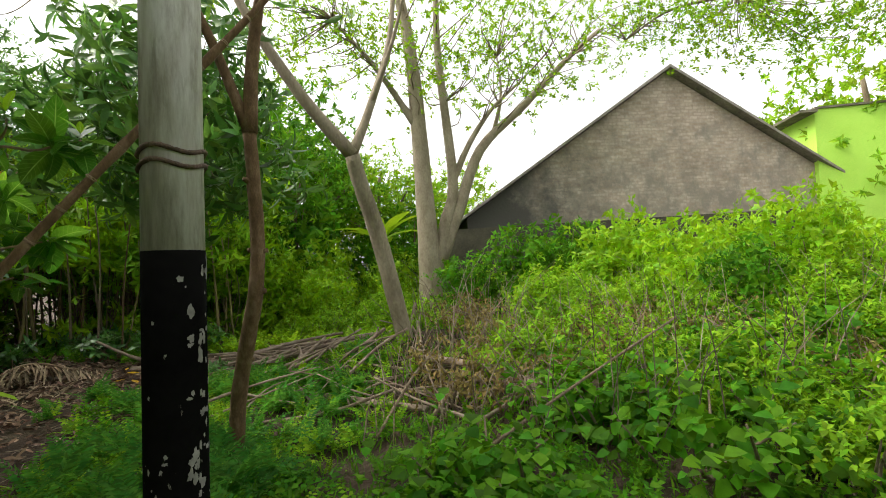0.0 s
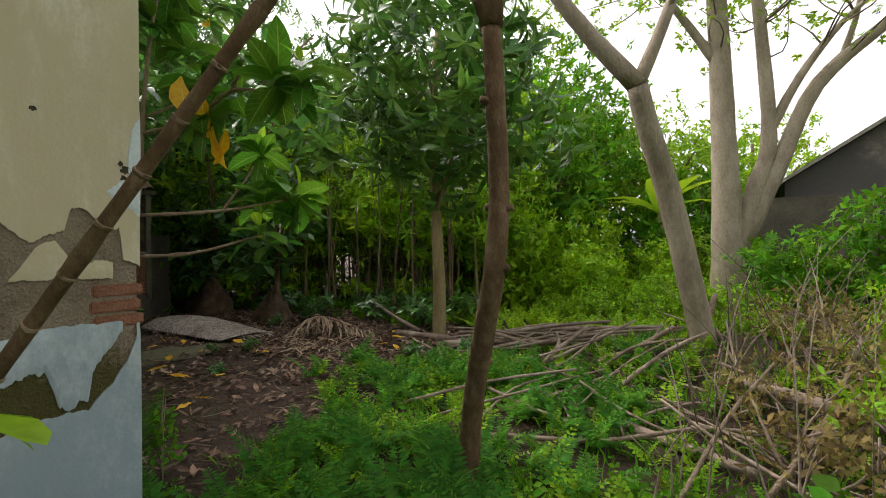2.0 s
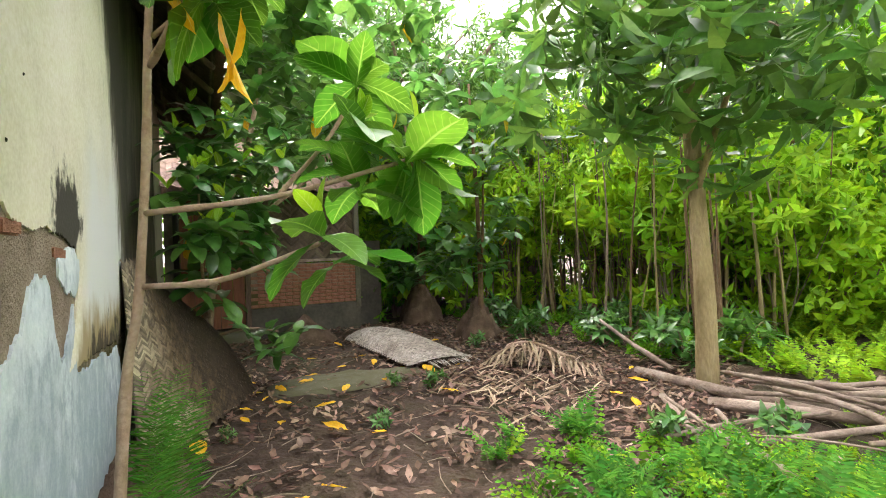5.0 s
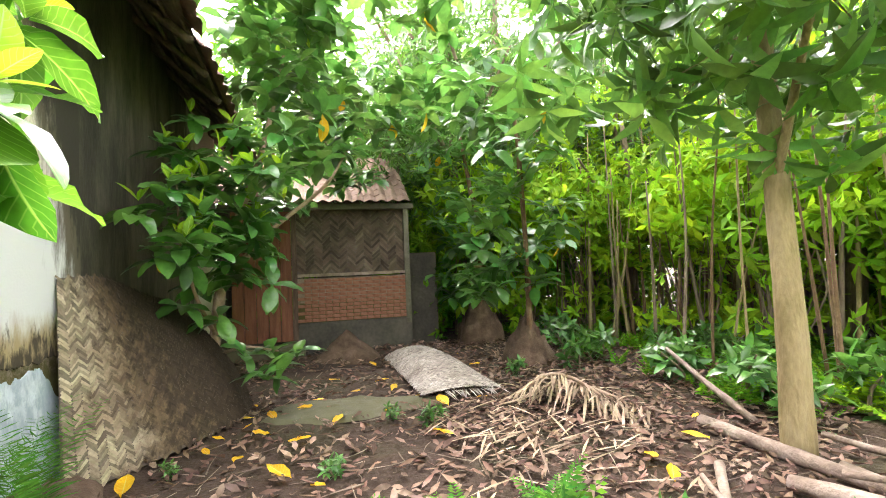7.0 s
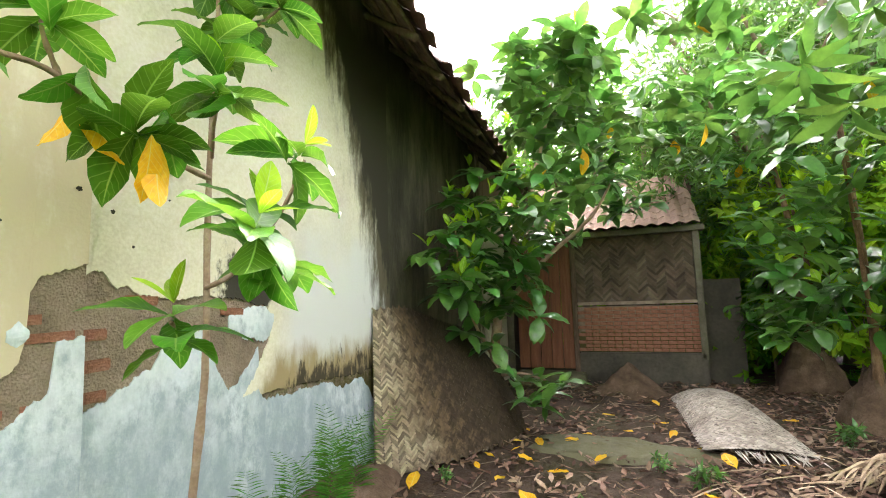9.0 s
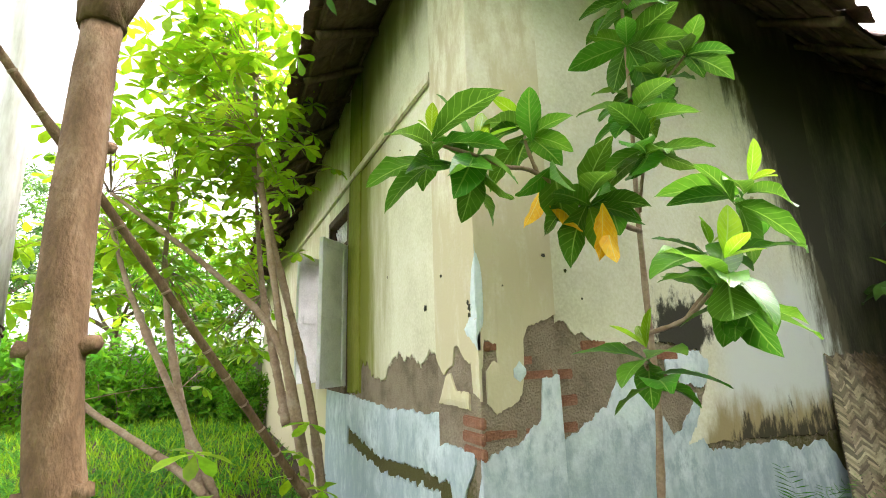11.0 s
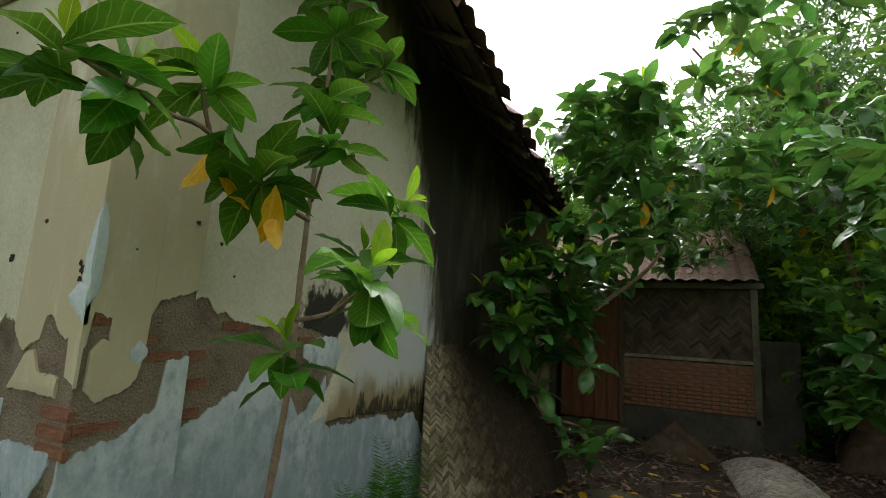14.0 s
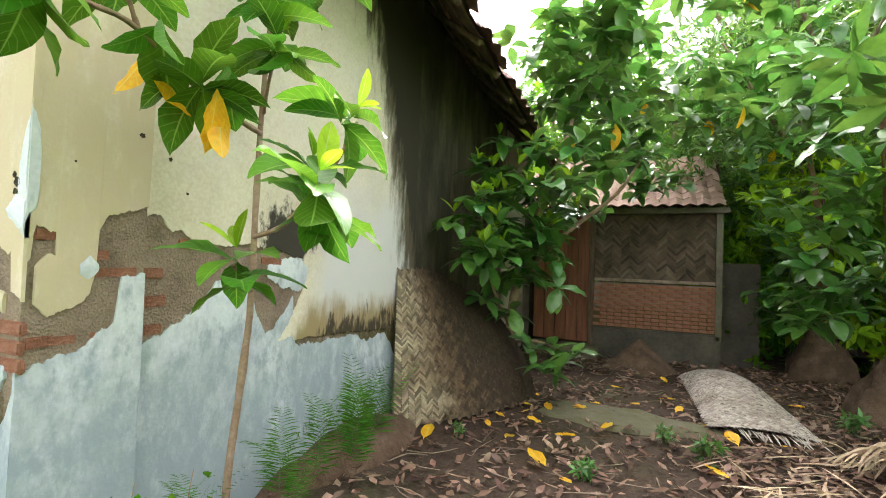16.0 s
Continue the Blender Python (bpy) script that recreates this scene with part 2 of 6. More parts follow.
stain(SIDECREAM, (0.045, 0.042, 0.03), 2, 2.0, 1.45, 1.2, 11, 0.55, 0.10, [(0, -3.45, -3.75), (0, -4.25, -4.0), (2, 1.3, 1.5)])
stain(SIDECREAM, (0.10, 0.09, 0.055), 0, -5.6, -6.5, 1.6, 7, 0.22, 0.22, slant=-0.4)
stain(SIDECREAM, (0.035, 0.032, 0.02), 0, -5.95, -6.45, 1.3, 9, 0.25, 0.12, slant=-0.4)
# Darker tone towards the eave, broken up by noise.
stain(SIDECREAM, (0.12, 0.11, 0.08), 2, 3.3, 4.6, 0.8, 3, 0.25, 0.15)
FRONTCREAM = surface("cream_limewash_with_moss", CREAMS, 0.9, 0.85, 60, 0.12)
stain(FRONTCREAM, (0.40, 0.37, 0.20), 1, 1.6, 0.1, 1.3, 4, 0.2, 0.3)
stain(FRONTCREAM, (0.19, 0.20, 0.03), 1, 0.95, 0.15, 0.9, 6, 0.15, 0.2)
# Darker olive towards the top of the wall, broken up by noise.
stain(FRONTCREAM, (0.26, 0.25, 0.14), 2, 3.0, 4.6, 0.9, 4, 0.25, 0.25)
stain(MORTAR, (0.09, 0.082, 0.025), 2, 1.05, 0.62, 1.3, 14, 1.0, 0.18)
stain(CREAM, (0.46, 0.38, 0.22), 2, 5.0, -2.5, 1.4, 2.2, 0.4, 0.35)
stain(CREAM, (0.56, 0.49, 0.32), 2, 9.0, -3.0, 1.8, 9, 0.35, 0.2)
stain(BLUE, (0.26, 0.26, 0.20), 2, 0.45, -0.15, 0.8, 5, 0.5, 0.2)
stain(BLUE, (0.30, 0.37, 0.39), 2, 2.5, -1.0, 1.4, 3, 0.5, 0.3)
stain(BLUE, (0.30, 0.37, 0.40), 2, 2.4, -1.2, 1.7, 11, 0.6, 0.2)
stain(MOULD_AND_PIT, (0.42, 0.39, 0.30), 0, -7.6, -9.6, 1.0, 5, 0.3, 0.15)
stain(MOULD_AND_PIT, (0.13, 0.115, 0.075), 0, -5.6, -7.8, 1.5, 6, 0.25, 0.3, [(0, -9, -6.4)])
stain(POLEWHITE, (0.30, 0.27, 0.22), 2, 4.0, -1.6, 1.6, 14, 0.2, 0.2)
stain(POLEWHITE, (0.24, 0.14, 0.07), 2, 2.6, -0.9, 1.5, 7, 0.1, 0.2)
stain(POLEBLACK, (0.17, 0.16, 0.14), 2, 3.0, -6.0, 1.5, 26, 0.45, 0.03)
stain(POLEBLACK, (0.24, 0.23, 0.20), 0, -0.10, 0.55, 1.9, 9, 0.5, 0.03)
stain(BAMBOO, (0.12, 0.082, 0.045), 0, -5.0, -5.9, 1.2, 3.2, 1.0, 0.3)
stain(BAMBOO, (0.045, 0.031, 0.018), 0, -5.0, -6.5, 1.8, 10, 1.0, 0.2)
stain(CONCRETE, (0.10, 0.10, 0.05), 2, 3.0, -2.0, 1.4, 4, 1.0, 0.3)


def speckle(m, low, high):
    """Uneven tone from strip to strip."""
    n, l = m.node_tree.nodes, m.node_tree.links
    bs = n["Principled BSDF"]
    old = bs.inputs["Base Color"].links[0].from_socket
    geo = n.new("ShaderNodeNewGeometry")
    mr = n.new("ShaderNodeMapRange")
    mr.inputs["To Min"].default_value, mr.inputs["To Max"].default_value = low, high
    l.new(geo.outputs["Random Per Island"], mr.inputs["Value"])
    hs = n.new("ShaderNodeHueSaturation")
    l.new(mr.outputs[0], hs.inputs["Value"])
    l.new(old, hs.inputs["Color"])
    l.new(hs.outputs["Color"], bs.inputs["Base Color"])
    return m


speckle(BAMBOO, 0.7, 1.3)
speckle(PANELMAT, 0.9, 1.1)


def coursed(m, size, dark):
    """Brick courses for a wall that stays far off."""
    n, l = m.node_tree.nodes, m.node_tree.links
    bs = n["Principled BSDF"]
    old = bs.inputs["Base Color"].links[0].from_socket
    co = n.new("ShaderNodeTexCoord")
    mp = n.new("ShaderNodeMapping")
    mp.inputs["Rotation"].default_value = (radians(90), 0, 0)
    l.new(co.outputs["Object"], mp.inputs["Vector"])
    br = n.new("ShaderNodeTexBrick")
    br.inputs["Scale"].default_value, br.inputs["Mortar Size"].default_value, br.inputs["Bias"].default_value = 1.0, 0.016, 0.0
    br.inputs["Brick Width"].default_value, br.inputs["Row Height"].default_value = size
    br.inputs["Color1"].default_value, br.inputs["Color2"].default_value, br.inputs["Mortar"].default_value = (1, 1, 1, 1), (0.72, 0.68, 0.64, 1), (dark, dark, dark, 1)
    l.new(mp.outputs[0], br.inputs["Vector"])
    mx = n.new("ShaderNodeMix")
    mx.data_type, mx.blend_type = "RGBA", "MULTIPLY"
    mx.inputs["Factor"].default_value = 1.0
    l.new(old, mx.inputs["A"])
    l.new(br.outputs["Color"], mx.inputs["B"])
    l.new(mx.outputs["Result"], bs.inputs["Base Color"])
    return m


coursed(FARBRICK, (0.26, 0.10), 0.78)
stain(FARBRICK, (0.30, 0.27, 0.22), 2, 9.0, -3.0, 1.6, 2.2, 0.8, 0.2)
stain(FARBRICK, (0.10, 0.095, 0.085), 0, 0.0, -7.0, 1.2, 0.9, 1.0, 0.25)


def veined(m, rib, depth=0.5):
    """Pale midrib and side veins on broad blades, by the blade coordinates of the mesh."""
    n, l = m.node_tree.nodes, m.node_tree.links
    bs = n["Principled BSDF"]
    users = [k for k in l if k.from_socket == bs.inputs["Base Color"].links[0].from_socket]
    old = bs.inputs["Base Color"].links[0].from_socket
    at = n.new("ShaderNodeAttribute")
    at.attribute_name = "blade"
    sep = n.new("ShaderNodeSeparateXYZ")
    l.new(at.outputs["Vector"], sep.inputs[0])
    av = n.new("ShaderNodeMath")
    av.operation = "ABSOLUTE"
    l.new(sep.outputs[1], av.inputs[0])
    mid = n.new("ShaderNodeMapRange")
    mid.inputs["From Min"].default_value, mid.inputs["From Max"].default_value, mid.inputs["To Min"].default_value, mid.inputs["To Max"].default_value = 0.02, 0.075, 1, 0
    l.new(av.outputs[0], mid.inputs["Value"])
    ma = n.new("ShaderNodeMath")
    ma.operation = "MULTIPLY_ADD"
    l.new(av.outputs[0], ma.inputs[0])
    ma.inputs[1].default_value = -0.22
    l.new(sep.outputs[0], ma.inputs[2])
    fr = n.new("ShaderNodeMath")
    fr.operation = "PINGPONG"
    fr.inputs[1].default_value = 0.055
    l.new(ma.outputs[0], fr.inputs[0])
    sv = n.new("ShaderNodeMapRange")
    sv.inputs["From Min"].default_value, sv.inputs["From Max"].default_value, sv.inputs["To Min"].default_value, sv.inputs["To Max"].default_value = 0.002, 0.010, 0.4, 0
    l.new(fr.outputs[0], sv.inputs["Value"])
    mxm = n.new("ShaderNodeMath")
    mxm.operation = "MAXIMUM"
    l.new(mid.outputs[0], mxm.inputs[0])
    l.new(sv.outputs[0], mxm.inputs[1])
    mx = n.new("ShaderNodeMix")
    mx.data_type = "RGBA"
    l.new(mxm.outputs[0], mx.inputs["Factor"])
    l.new(old, mx.inputs["A"])
    mx.inputs["B"].default_value = (*rib, 1)
    for k in list(users):
        l.new(mx.outputs["Result"], k.to_socket)
    bp = n.new("ShaderNodeBump")
    bp.inputs["Strength"].default_value, bp.inputs["Distance"].default_value = depth, 0.004
    bp.invert = True
    l.new(mxm.outputs[0], bp.inputs["Height"])
    l.new(bp.outputs[0], bs.inputs["Normal"])
    return m


NONI_BROAD = veined(surface("glossy_veined_leaf", [(0.03, 0.13, 0.008), (0.05, 0.19, 0.012), (0.075, 0.24, 0.014)], 3, 0.36, 30, 0.1, island=0.3, translucent=0.35, spec=0.4), (0.20, 0.36, 0.07))
YOUNG_BROAD = veined(surface("young_veined_leaf", [(0.14, 0.31, 0.008), (0.20, 0.39, 0.012), (0.27, 0.45, 0.02)], 3, 0.4, 30, 0.1, island=0.25, translucent=0.42, spec=0.3), (0.32, 0.48, 0.12))
YELLOW_BROAD = veined(surface("yellow_veined_leaf", [(0.60, 0.36, 0.008), (0.75, 0.50, 0.012), (0.62, 0.52, 0.03)], 6, 0.5, 40, 0.15, island=0.15, translucent=0.35), (0.70, 0.58, 0.15))
rng = np.random.default_rng(11)


# ---- builders ----
def blade_of(rows, n):
    """Blade coordinates (along, across) for n leaves of the given rows."""
    p = []
    for t, w in rows:
        p += [(t, 0, 0)] if w == 0.0 else [(t, -1, 0), (t, 0, 0), (t, 1, 0)]
    return np.tile(np.asarray(p, np.float32), (n // len(p), 1))


def mesh_of(name, verts, tris, mats, smooth=True, index=None, blade=None):
    me = bpy.data.meshes.new(name)
    verts, tris = np.asarray(verts, dtype=np.float32), np.asarray(tris, dtype=np.int32)
    me.vertices.add(len(verts))
    me.vertices.foreach_set("co", verts.ravel())
    w = tris.shape[1]
    me.loops.add(tris.size)
    me.loops.foreach_set("vertex_index", tris.ravel())
    me.polygons.add(len(tris))
    me.polygons.foreach_set("loop_start", np.arange(0, tris.size, w, dtype=np.int32))
    me.polygons.foreach_set("loop_total", np.full(len(tris), w, dtype=np.int32))
    me.polygons.foreach_set("use_smooth", np.full(len(tris), smooth, dtype=bool))
    for m in mats if isinstance(mats, (list, tuple)) else [mats]:
        me.materials.append(m)
    if index is not None:
        me.polygons.foreach_set("material_index", np.asarray(index, dtype=np.int32))
    if blade is not None:
        at = me.attributes.new("blade", "FLOAT_VECTOR", "POINT")
        at.data.foreach_set("vector", blade_of(blade, len(verts)).ravel())
    me.update(calc_edges=True)
    return me


def hang(name, me, parent=None, label=""):
    ob = new(name, me)
    if parent is not None:
        ob.parent = parent
    return tagged(ob, label)


def part(name, bm, material, parent=None, label=""):
    """Links a bmesh as one mesh object under a thing or a part."""
    bmesh.ops.recalc_face_normals(bm, faces=bm.faces)
    me = bpy.data.meshes.new(name)
    bm.to_mesh(me)
    bm.free()
    me.materials.append(material)
    return hang(name, me, parent, label)


def thing(name, label, category, group="", kind="", at=(0, 0, 0)):
    ob = new(name)
    ob.location = at
    ob.empty_display_size = 0.1
    return tagged(ob, label, category, group, kind)


def unit(v):
    return v / np.maximum(np.linalg.norm(v, axis=-1, keepdims=True), 1e-9)


def box(bm, x0, x1, y0, y1, z0, z1, bevel=0.0):
    made = bmesh.ops.create_cube(bm, size=1.0)["verts"]
    for v in made:
        v.co = Vector(((x0 + x1) / 2 + v.co.x * (x1 - x0), (y0 + y1) / 2 + v.co.y * (y1 - y0), (z0 + z1) / 2 + v.co.z * (z1 - z0)))
    if bevel:
        bmesh.ops.bevel(bm, geom=list({e for v in made for e in v.link_edges}), offset=bevel, segments=2, affect="EDGES")
    return bm


def boxes(*lists, bevel=0.0):
    bm = bmesh.new()
    for b in lists:
        box(bm, *b, bevel=bevel)
    return bm


def spline(points, n):
    """A smooth line through a few points."""
    p = np.asarray(points, float)
    k = len(p)
    q = np.vstack([2 * p[0] - p[1], p, 2 * p[-1] - p[-2]])
    t = np.linspace(0, k - 1, n)
    i = np.minimum(t.astype(int), k - 2)
    f = (t - i)[:, None]
    a, b, c, d = q[i], q[i + 1], q[i + 2], q[i + 3]
    return 0.5 * (2 * b + (c - a) * f + (2 * a - 5 * b + 4 * c - d) * f ** 2 + (3 * b - a - 3 * c + d) * f ** 3)


def tube(points, r0, r1, sides=8, steps=0, rough=0.08, knots=0):
    """Vertices and triangles of a tapered, slightly uneven limb."""
    line = spline(points, steps or max(4, 4 * len(points)))
    n = len(line)
    tan = unit(np.gradient(line, axis=0))
    ref = np.array([1.0, 0.2, 0]) if abs(tan[0][2]) > 0.6 else np.array([0, 0, 1.0])
    s = unit(np.cross(tan, ref))
    u = np.cross(s, tan)
    rad = np.linspace(r0, r1, n)
    if knots:
        for j in rng.integers(1, n - 1, knots):
            rad[j] *= 1.22
    ang = np.linspace(0, 2 * np.pi, sides, endpoint=False)
    wob = 1 + rough * rng.standard_normal((n, sides))
    v = line[:, None] + (rad[:, None] * wob)[..., None] * (np.cos(ang)[None, :, None] * s[:, None] + np.sin(ang)[None, :, None] * u[:, None])
    v = np.vstack([v.reshape(-1, 3), line[0], line[-1]])
    i, j = np.meshgrid(np.arange(n - 1), np.arange(sides), indexing="ij")
    a, b = i * sides + j, i * sides + (j + 1) % sides
    t = np.vstack([np.stack([a, b, b + sides], -1).reshape(-1, 3), np.stack([a, b + sides, a + sides], -1).reshape(-1, 3)])
    k = np.arange(sides)
    caps = np.vstack([np.stack([(k + 1) % sides, k, np.full(sides, n * sides)], 1), np.stack([(n - 1) * sides + k, (n - 1) * sides + (k + 1) % sides, np.full(sides, n * sides + 1)], 1)])
    return v, np.vstack([t, caps])


def gather(pieces):
    vs, ts, k = [], [], 0
    for v, t in pieces:
        vs.append(v)
        ts.append(t + k)
        k += len(v)
    return np.vstack(vs), np.vstack(ts)


ROWS_BIG = [(0, 0.06), (0.10, 0.30), (0.26, 0.76), (0.42, 0.97), (0.58, 1.0), (0.74, 0.84), (0.88, 0.5), (0.96, 0.2), (1.0, 0.0)]
ROWS_PALM = [(0, 0.06), (0.35, 0.5), (0.68, 1.0), (0.9, 0.7), (1.0, 0.0)]
ROWS_MID = [(0, 0.05), (0.4, 1.0), (0.75, 0.6), (1.0, 0.0)]
ROWS_FEW = [(0, 0.1), (0.5, 1.0), (1.0, 0.0)]


def leaves(base, axis, up, length, width, rows=ROWS_MID, droop=0.3, fold=0.25, wave=0.0):
    """Vertices and triangles of many leaves: blades with a folded midrib that bend down towards the tip."""
    base, axis, up = np.atleast_2d(base), unit(np.atleast_2d(axis)), np.atleast_2d(up)
    n = len(base)
    length = np.broadcast_to(np.asarray(length, float), (n,))[:, None]
    width = np.broadcast_to(np.asarray(width, float), (n,))[:, None] / 2
    side = unit(np.cross(up, axis))
    nor = np.cross(axis, side)
    vs = []
    for t, w in rows:
        bend = -droop * t * t
        c = base + axis * length * t * (1 - 0.25 * droop * t) + nor * length * bend
        if w == 0.0:
            vs.append(c[:, None])
            continue
        lift = nor * width * w * fold
        ripple = nor * (wave * width * rng.standard_normal((n, 1))) if wave else 0
        vs.append(np.stack([c - side * width * w + lift + ripple, c, c + side * width * w + lift - ripple], 1))
    v = np.concatenate(vs, 1)
    per = v.shape[1]
    tri, k = [], 0
    for i in range(len(rows) - 1):
        if rows[i + 1][1] == 0.0:
            tri += [(k, k + 3, k + 1), (k + 1, k + 3, k + 2)]
        else:
            for j in (0, 1):
                tri += [(k + j, k + 3 + j, k + 4 + j), (k + j, k + 4 + j, k + 1 + j)]
        k += 3
    tri = np.asarray(tri)
    return v.reshape(-1, 3), (tri[None] + (np.arange(n) * per)[:, None, None]).reshape(-1, 3)


def rosettes(centres, heading, count, length, ratio, open_angle=(40, 95), rows=ROWS_MID, droop=0.35, fold=0.25, stagger=0.0, wave=0.0):
    """Whorls of leaves about shoot tips."""
    c, h = np.atleast_2d(centres), unit(np.atleast_2d(heading))
    n = len(c)
    ref = np.where(np.abs(h[:, 2:3]) > 0.9, np.array([[1.0, 0, 0]]), np.array([[0, 0, 1.0]]))
    s = unit(np.cross(h, ref))
    u = np.cross(h, s)
    turn = rng.uniform(0, 2 * np.pi, (n, 1)) + np.arange(count)[None] * 2.4 + rng.normal(0, 0.2, (n, count))
    op = np.radians(rng.uniform(*open_angle, (n, count)))
    out = np.cos(turn)[..., None] * s[:, None] + np.sin(turn)[..., None] * u[:, None]
    ax = np.sin(op)[..., None] * out + np.cos(op)[..., None] * h[:, None]
    up = np.cos(op)[..., None] * -out + np.sin(op)[..., None] * h[:, None] + np.array([0, 0, 0.6])
    ln = rng.uniform(*length, (n, count))
    base = c[:, None] - h[:, None] * (stagger * rng.uniform(0, 1, (n, count)))[..., None]
    return leaves(base.reshape(-1, 3), ax.reshape(-1, 3), up.reshape(-1, 3), ln.ravel(), (ln * ratio * rng.uniform(0.85, 1.15, ln.shape)).ravel(), rows, droop, fold, wave)


def blob(centre, radii, n, hollow=0.55):
    """Points in an uneven ellipsoid, more of them towards its skin."""
    d = unit(rng.standard_normal((n, 3)))
    r = hollow + (1 - hollow) * rng.uniform(0, 1, (n, 1)) ** 0.7
    lump = 1 + 0.25 * np.sin(3.1 * d[:, :1] + centre[0]) * np.cos(2.7 * d[:, 1:2] + centre[1]) + 0.12 * np.sin(7 * d[:, 2:3] + centre[2])
    return np.asarray(centre) + d * r * lump * np.asarray(radii), d


def crown_of(blobs, clumps, per, count, length, ratio, droop_dir=-0.2, rows=ROWS_MID, spread=0.25, **kw):
    """Leaf clumps in several blobs; per: whorls in a clump."""
    out, tips = [], []
    for centre, radii, share in blobs:
        n = max(2, int(clumps * share))
        p, d = blob(centre, radii, n)
        tips.append(p)
        q = np.repeat(p, per, 0) + rng.normal(0, spread, (n * per, 3)) * np.array([1, 1, 0.8])
        h = np.repeat(d, per, 0) * 0.7 + rng.normal(0, 0.35, (n * per, 3)) + np.array([0, 0, droop_dir])
        kw.setdefault("stagger", 0.12)
        kw.setdefault("open_angle", (30, 108))
        out.append(rosettes(q, h, count, length, ratio, rows=rows, **kw))
    return gather(out), np.vstack(tips)


def twigs_from(limbs, tips, r=0.012, bend=0.15):
    """Twigs that leave the nearest outer stretch of a limb."""
    line = np.vstack([spline(pts, 24)[10:] for pts, r0, r1, k in limbs])
    out = []
    for t in tips:
        s = line[np.argmin(np.linalg.norm(line - t + [0, 0, 0.6], axis=1))]
        mid = (s + t) / 2 + rng.normal(0, bend, 3) * np.linalg.norm(t - s)
        out.append(tube([s, mid, t], r, r * 0.3, 5, 6))
    return gather(out)


def twigs_to(start, tips, r=0.012, bend=0.15):
    out = []
    for t in tips:
        mid = (np.asarray(start) + t) / 2 + rng.normal(0, bend, 3)
        out.append(tube([start, mid, t], r, r * 0.35, 5, 6))
    return gather(out)


# ---- ground ----
def ground_height(x, y):
    h = 0.035 * np.sin(0.9 * x + 1.3) * np.cos(0.8 * y) + 0.02 * np.sin(2.9 * x + 0.4 * y) * np.sin(2.3 * y)
    mound = np.exp(-((x - 5.5) / 3.2) ** 2 - ((y - 7.5) / 3.2) ** 2)
    rise = np.exp(-((x + 0.5) / 1.3) ** 2 - ((y - 6.5) / 1.1) ** 2)
    return h + 0.7 * mound + 0.46 * rise


def axis_steps(lo, hi, step, far):
    near = np.arange(lo, hi + step / 2, step)
    out = np.cumsum(0.4 * 1.28 ** np.arange(28))
    out = out[out < far]
    return np.concatenate([lo - out[::-1], near, hi + out])


gx, gy = axis_steps(-13, 7, 0.16, 900), axis_steps(-5, 14, 0.16, 900)
GX, GY = np.meshgrid(gx, gy, indexing="ij")
fade = np.clip(1.5 - np.hypot(GX + 2, GY - 4) / 30, 0, 1)
GZ = (ground_height(GX, GY) + 0.012 * rng.standard_normal(GX.shape)) * fade - 0.02
nx, ny = GX.shape
gi, gj = np.meshgrid(np.arange(nx - 1), np.arange(ny - 1), indexing="ij")
ga = gi * ny + gj
ground = hang("ground", mesh_of("ground", np.stack([GX, GY, GZ], -1).reshape(-1, 3), np.stack([ga, ga + ny, ga + ny + 1, ga + 1], -1).reshape(-1, 4), SOIL))
tagged(ground, "damp brown soil with moss and leaf mould", "ground", kind="structure")

# ---- the old house: corner at x -2.45, y 2.40 ----
house = thing("house", "abandoned house with peeling cream and pale blue plaster", "house", at=(-2.45, 2.4, 0))
house_inv = Matrix.Translation((2.45, -2.4, 0))


def in_house(ob, parent=None):
    ob.parent = parent or house
    ob.matrix_parent_inverse = house_inv if parent is None else Matrix.Identity(4)
    return ob


X0, Y0 = -2.49, 2.36  # outer faces of the brick core
for x0, x1, y0, y1, z0, z1 in ((-2.74, X0, -0.15, 2.36, -0.1, 4.45), (-2.74, X0, -1.10, -0.15, 2.95, 4.45), (-2.74, X0, -1.10, -0.15, -0.1, 1.10), (-2.74, X0, -9.0, -1.10, -0.1, 4.45), (-10.0, -2.74, 2.11, Y0, -0.1, 4.35), (-10.0, -9.75, -9.0, 2.11, -0.1, 4.35), (-9.75, -2.74, -9.0, -8.75, -0.1, 4.35)):
    in_house(part("wall", boxes((x0, x1, y0, y1, z0, z1)), MORTAR, None, "exposed brown mortar"))
pilaster = in_house(part("pilaster", boxes((-2.91, -2.46, 1.92, 2.39, -0.1, 4.3)), MORTAR, None, "corner pilaster core"))


def jag(u, knots, seed, amp=0.03, f=14.0):
    """A ragged edge height: a few knots, with broken noise on it."""
    ku, kz = zip(*knots)
    z = np.interp(u, ku, kz)
    n = np.array([noise.noise(Vector((f * a, seed, 0))) + 0.6 * noise.noise(Vector((3 * f * a, seed, 5))) + 0.45 * noise.noise(Vector((8 * f * a, seed, 9))) for a in u])
    return z + amp * n


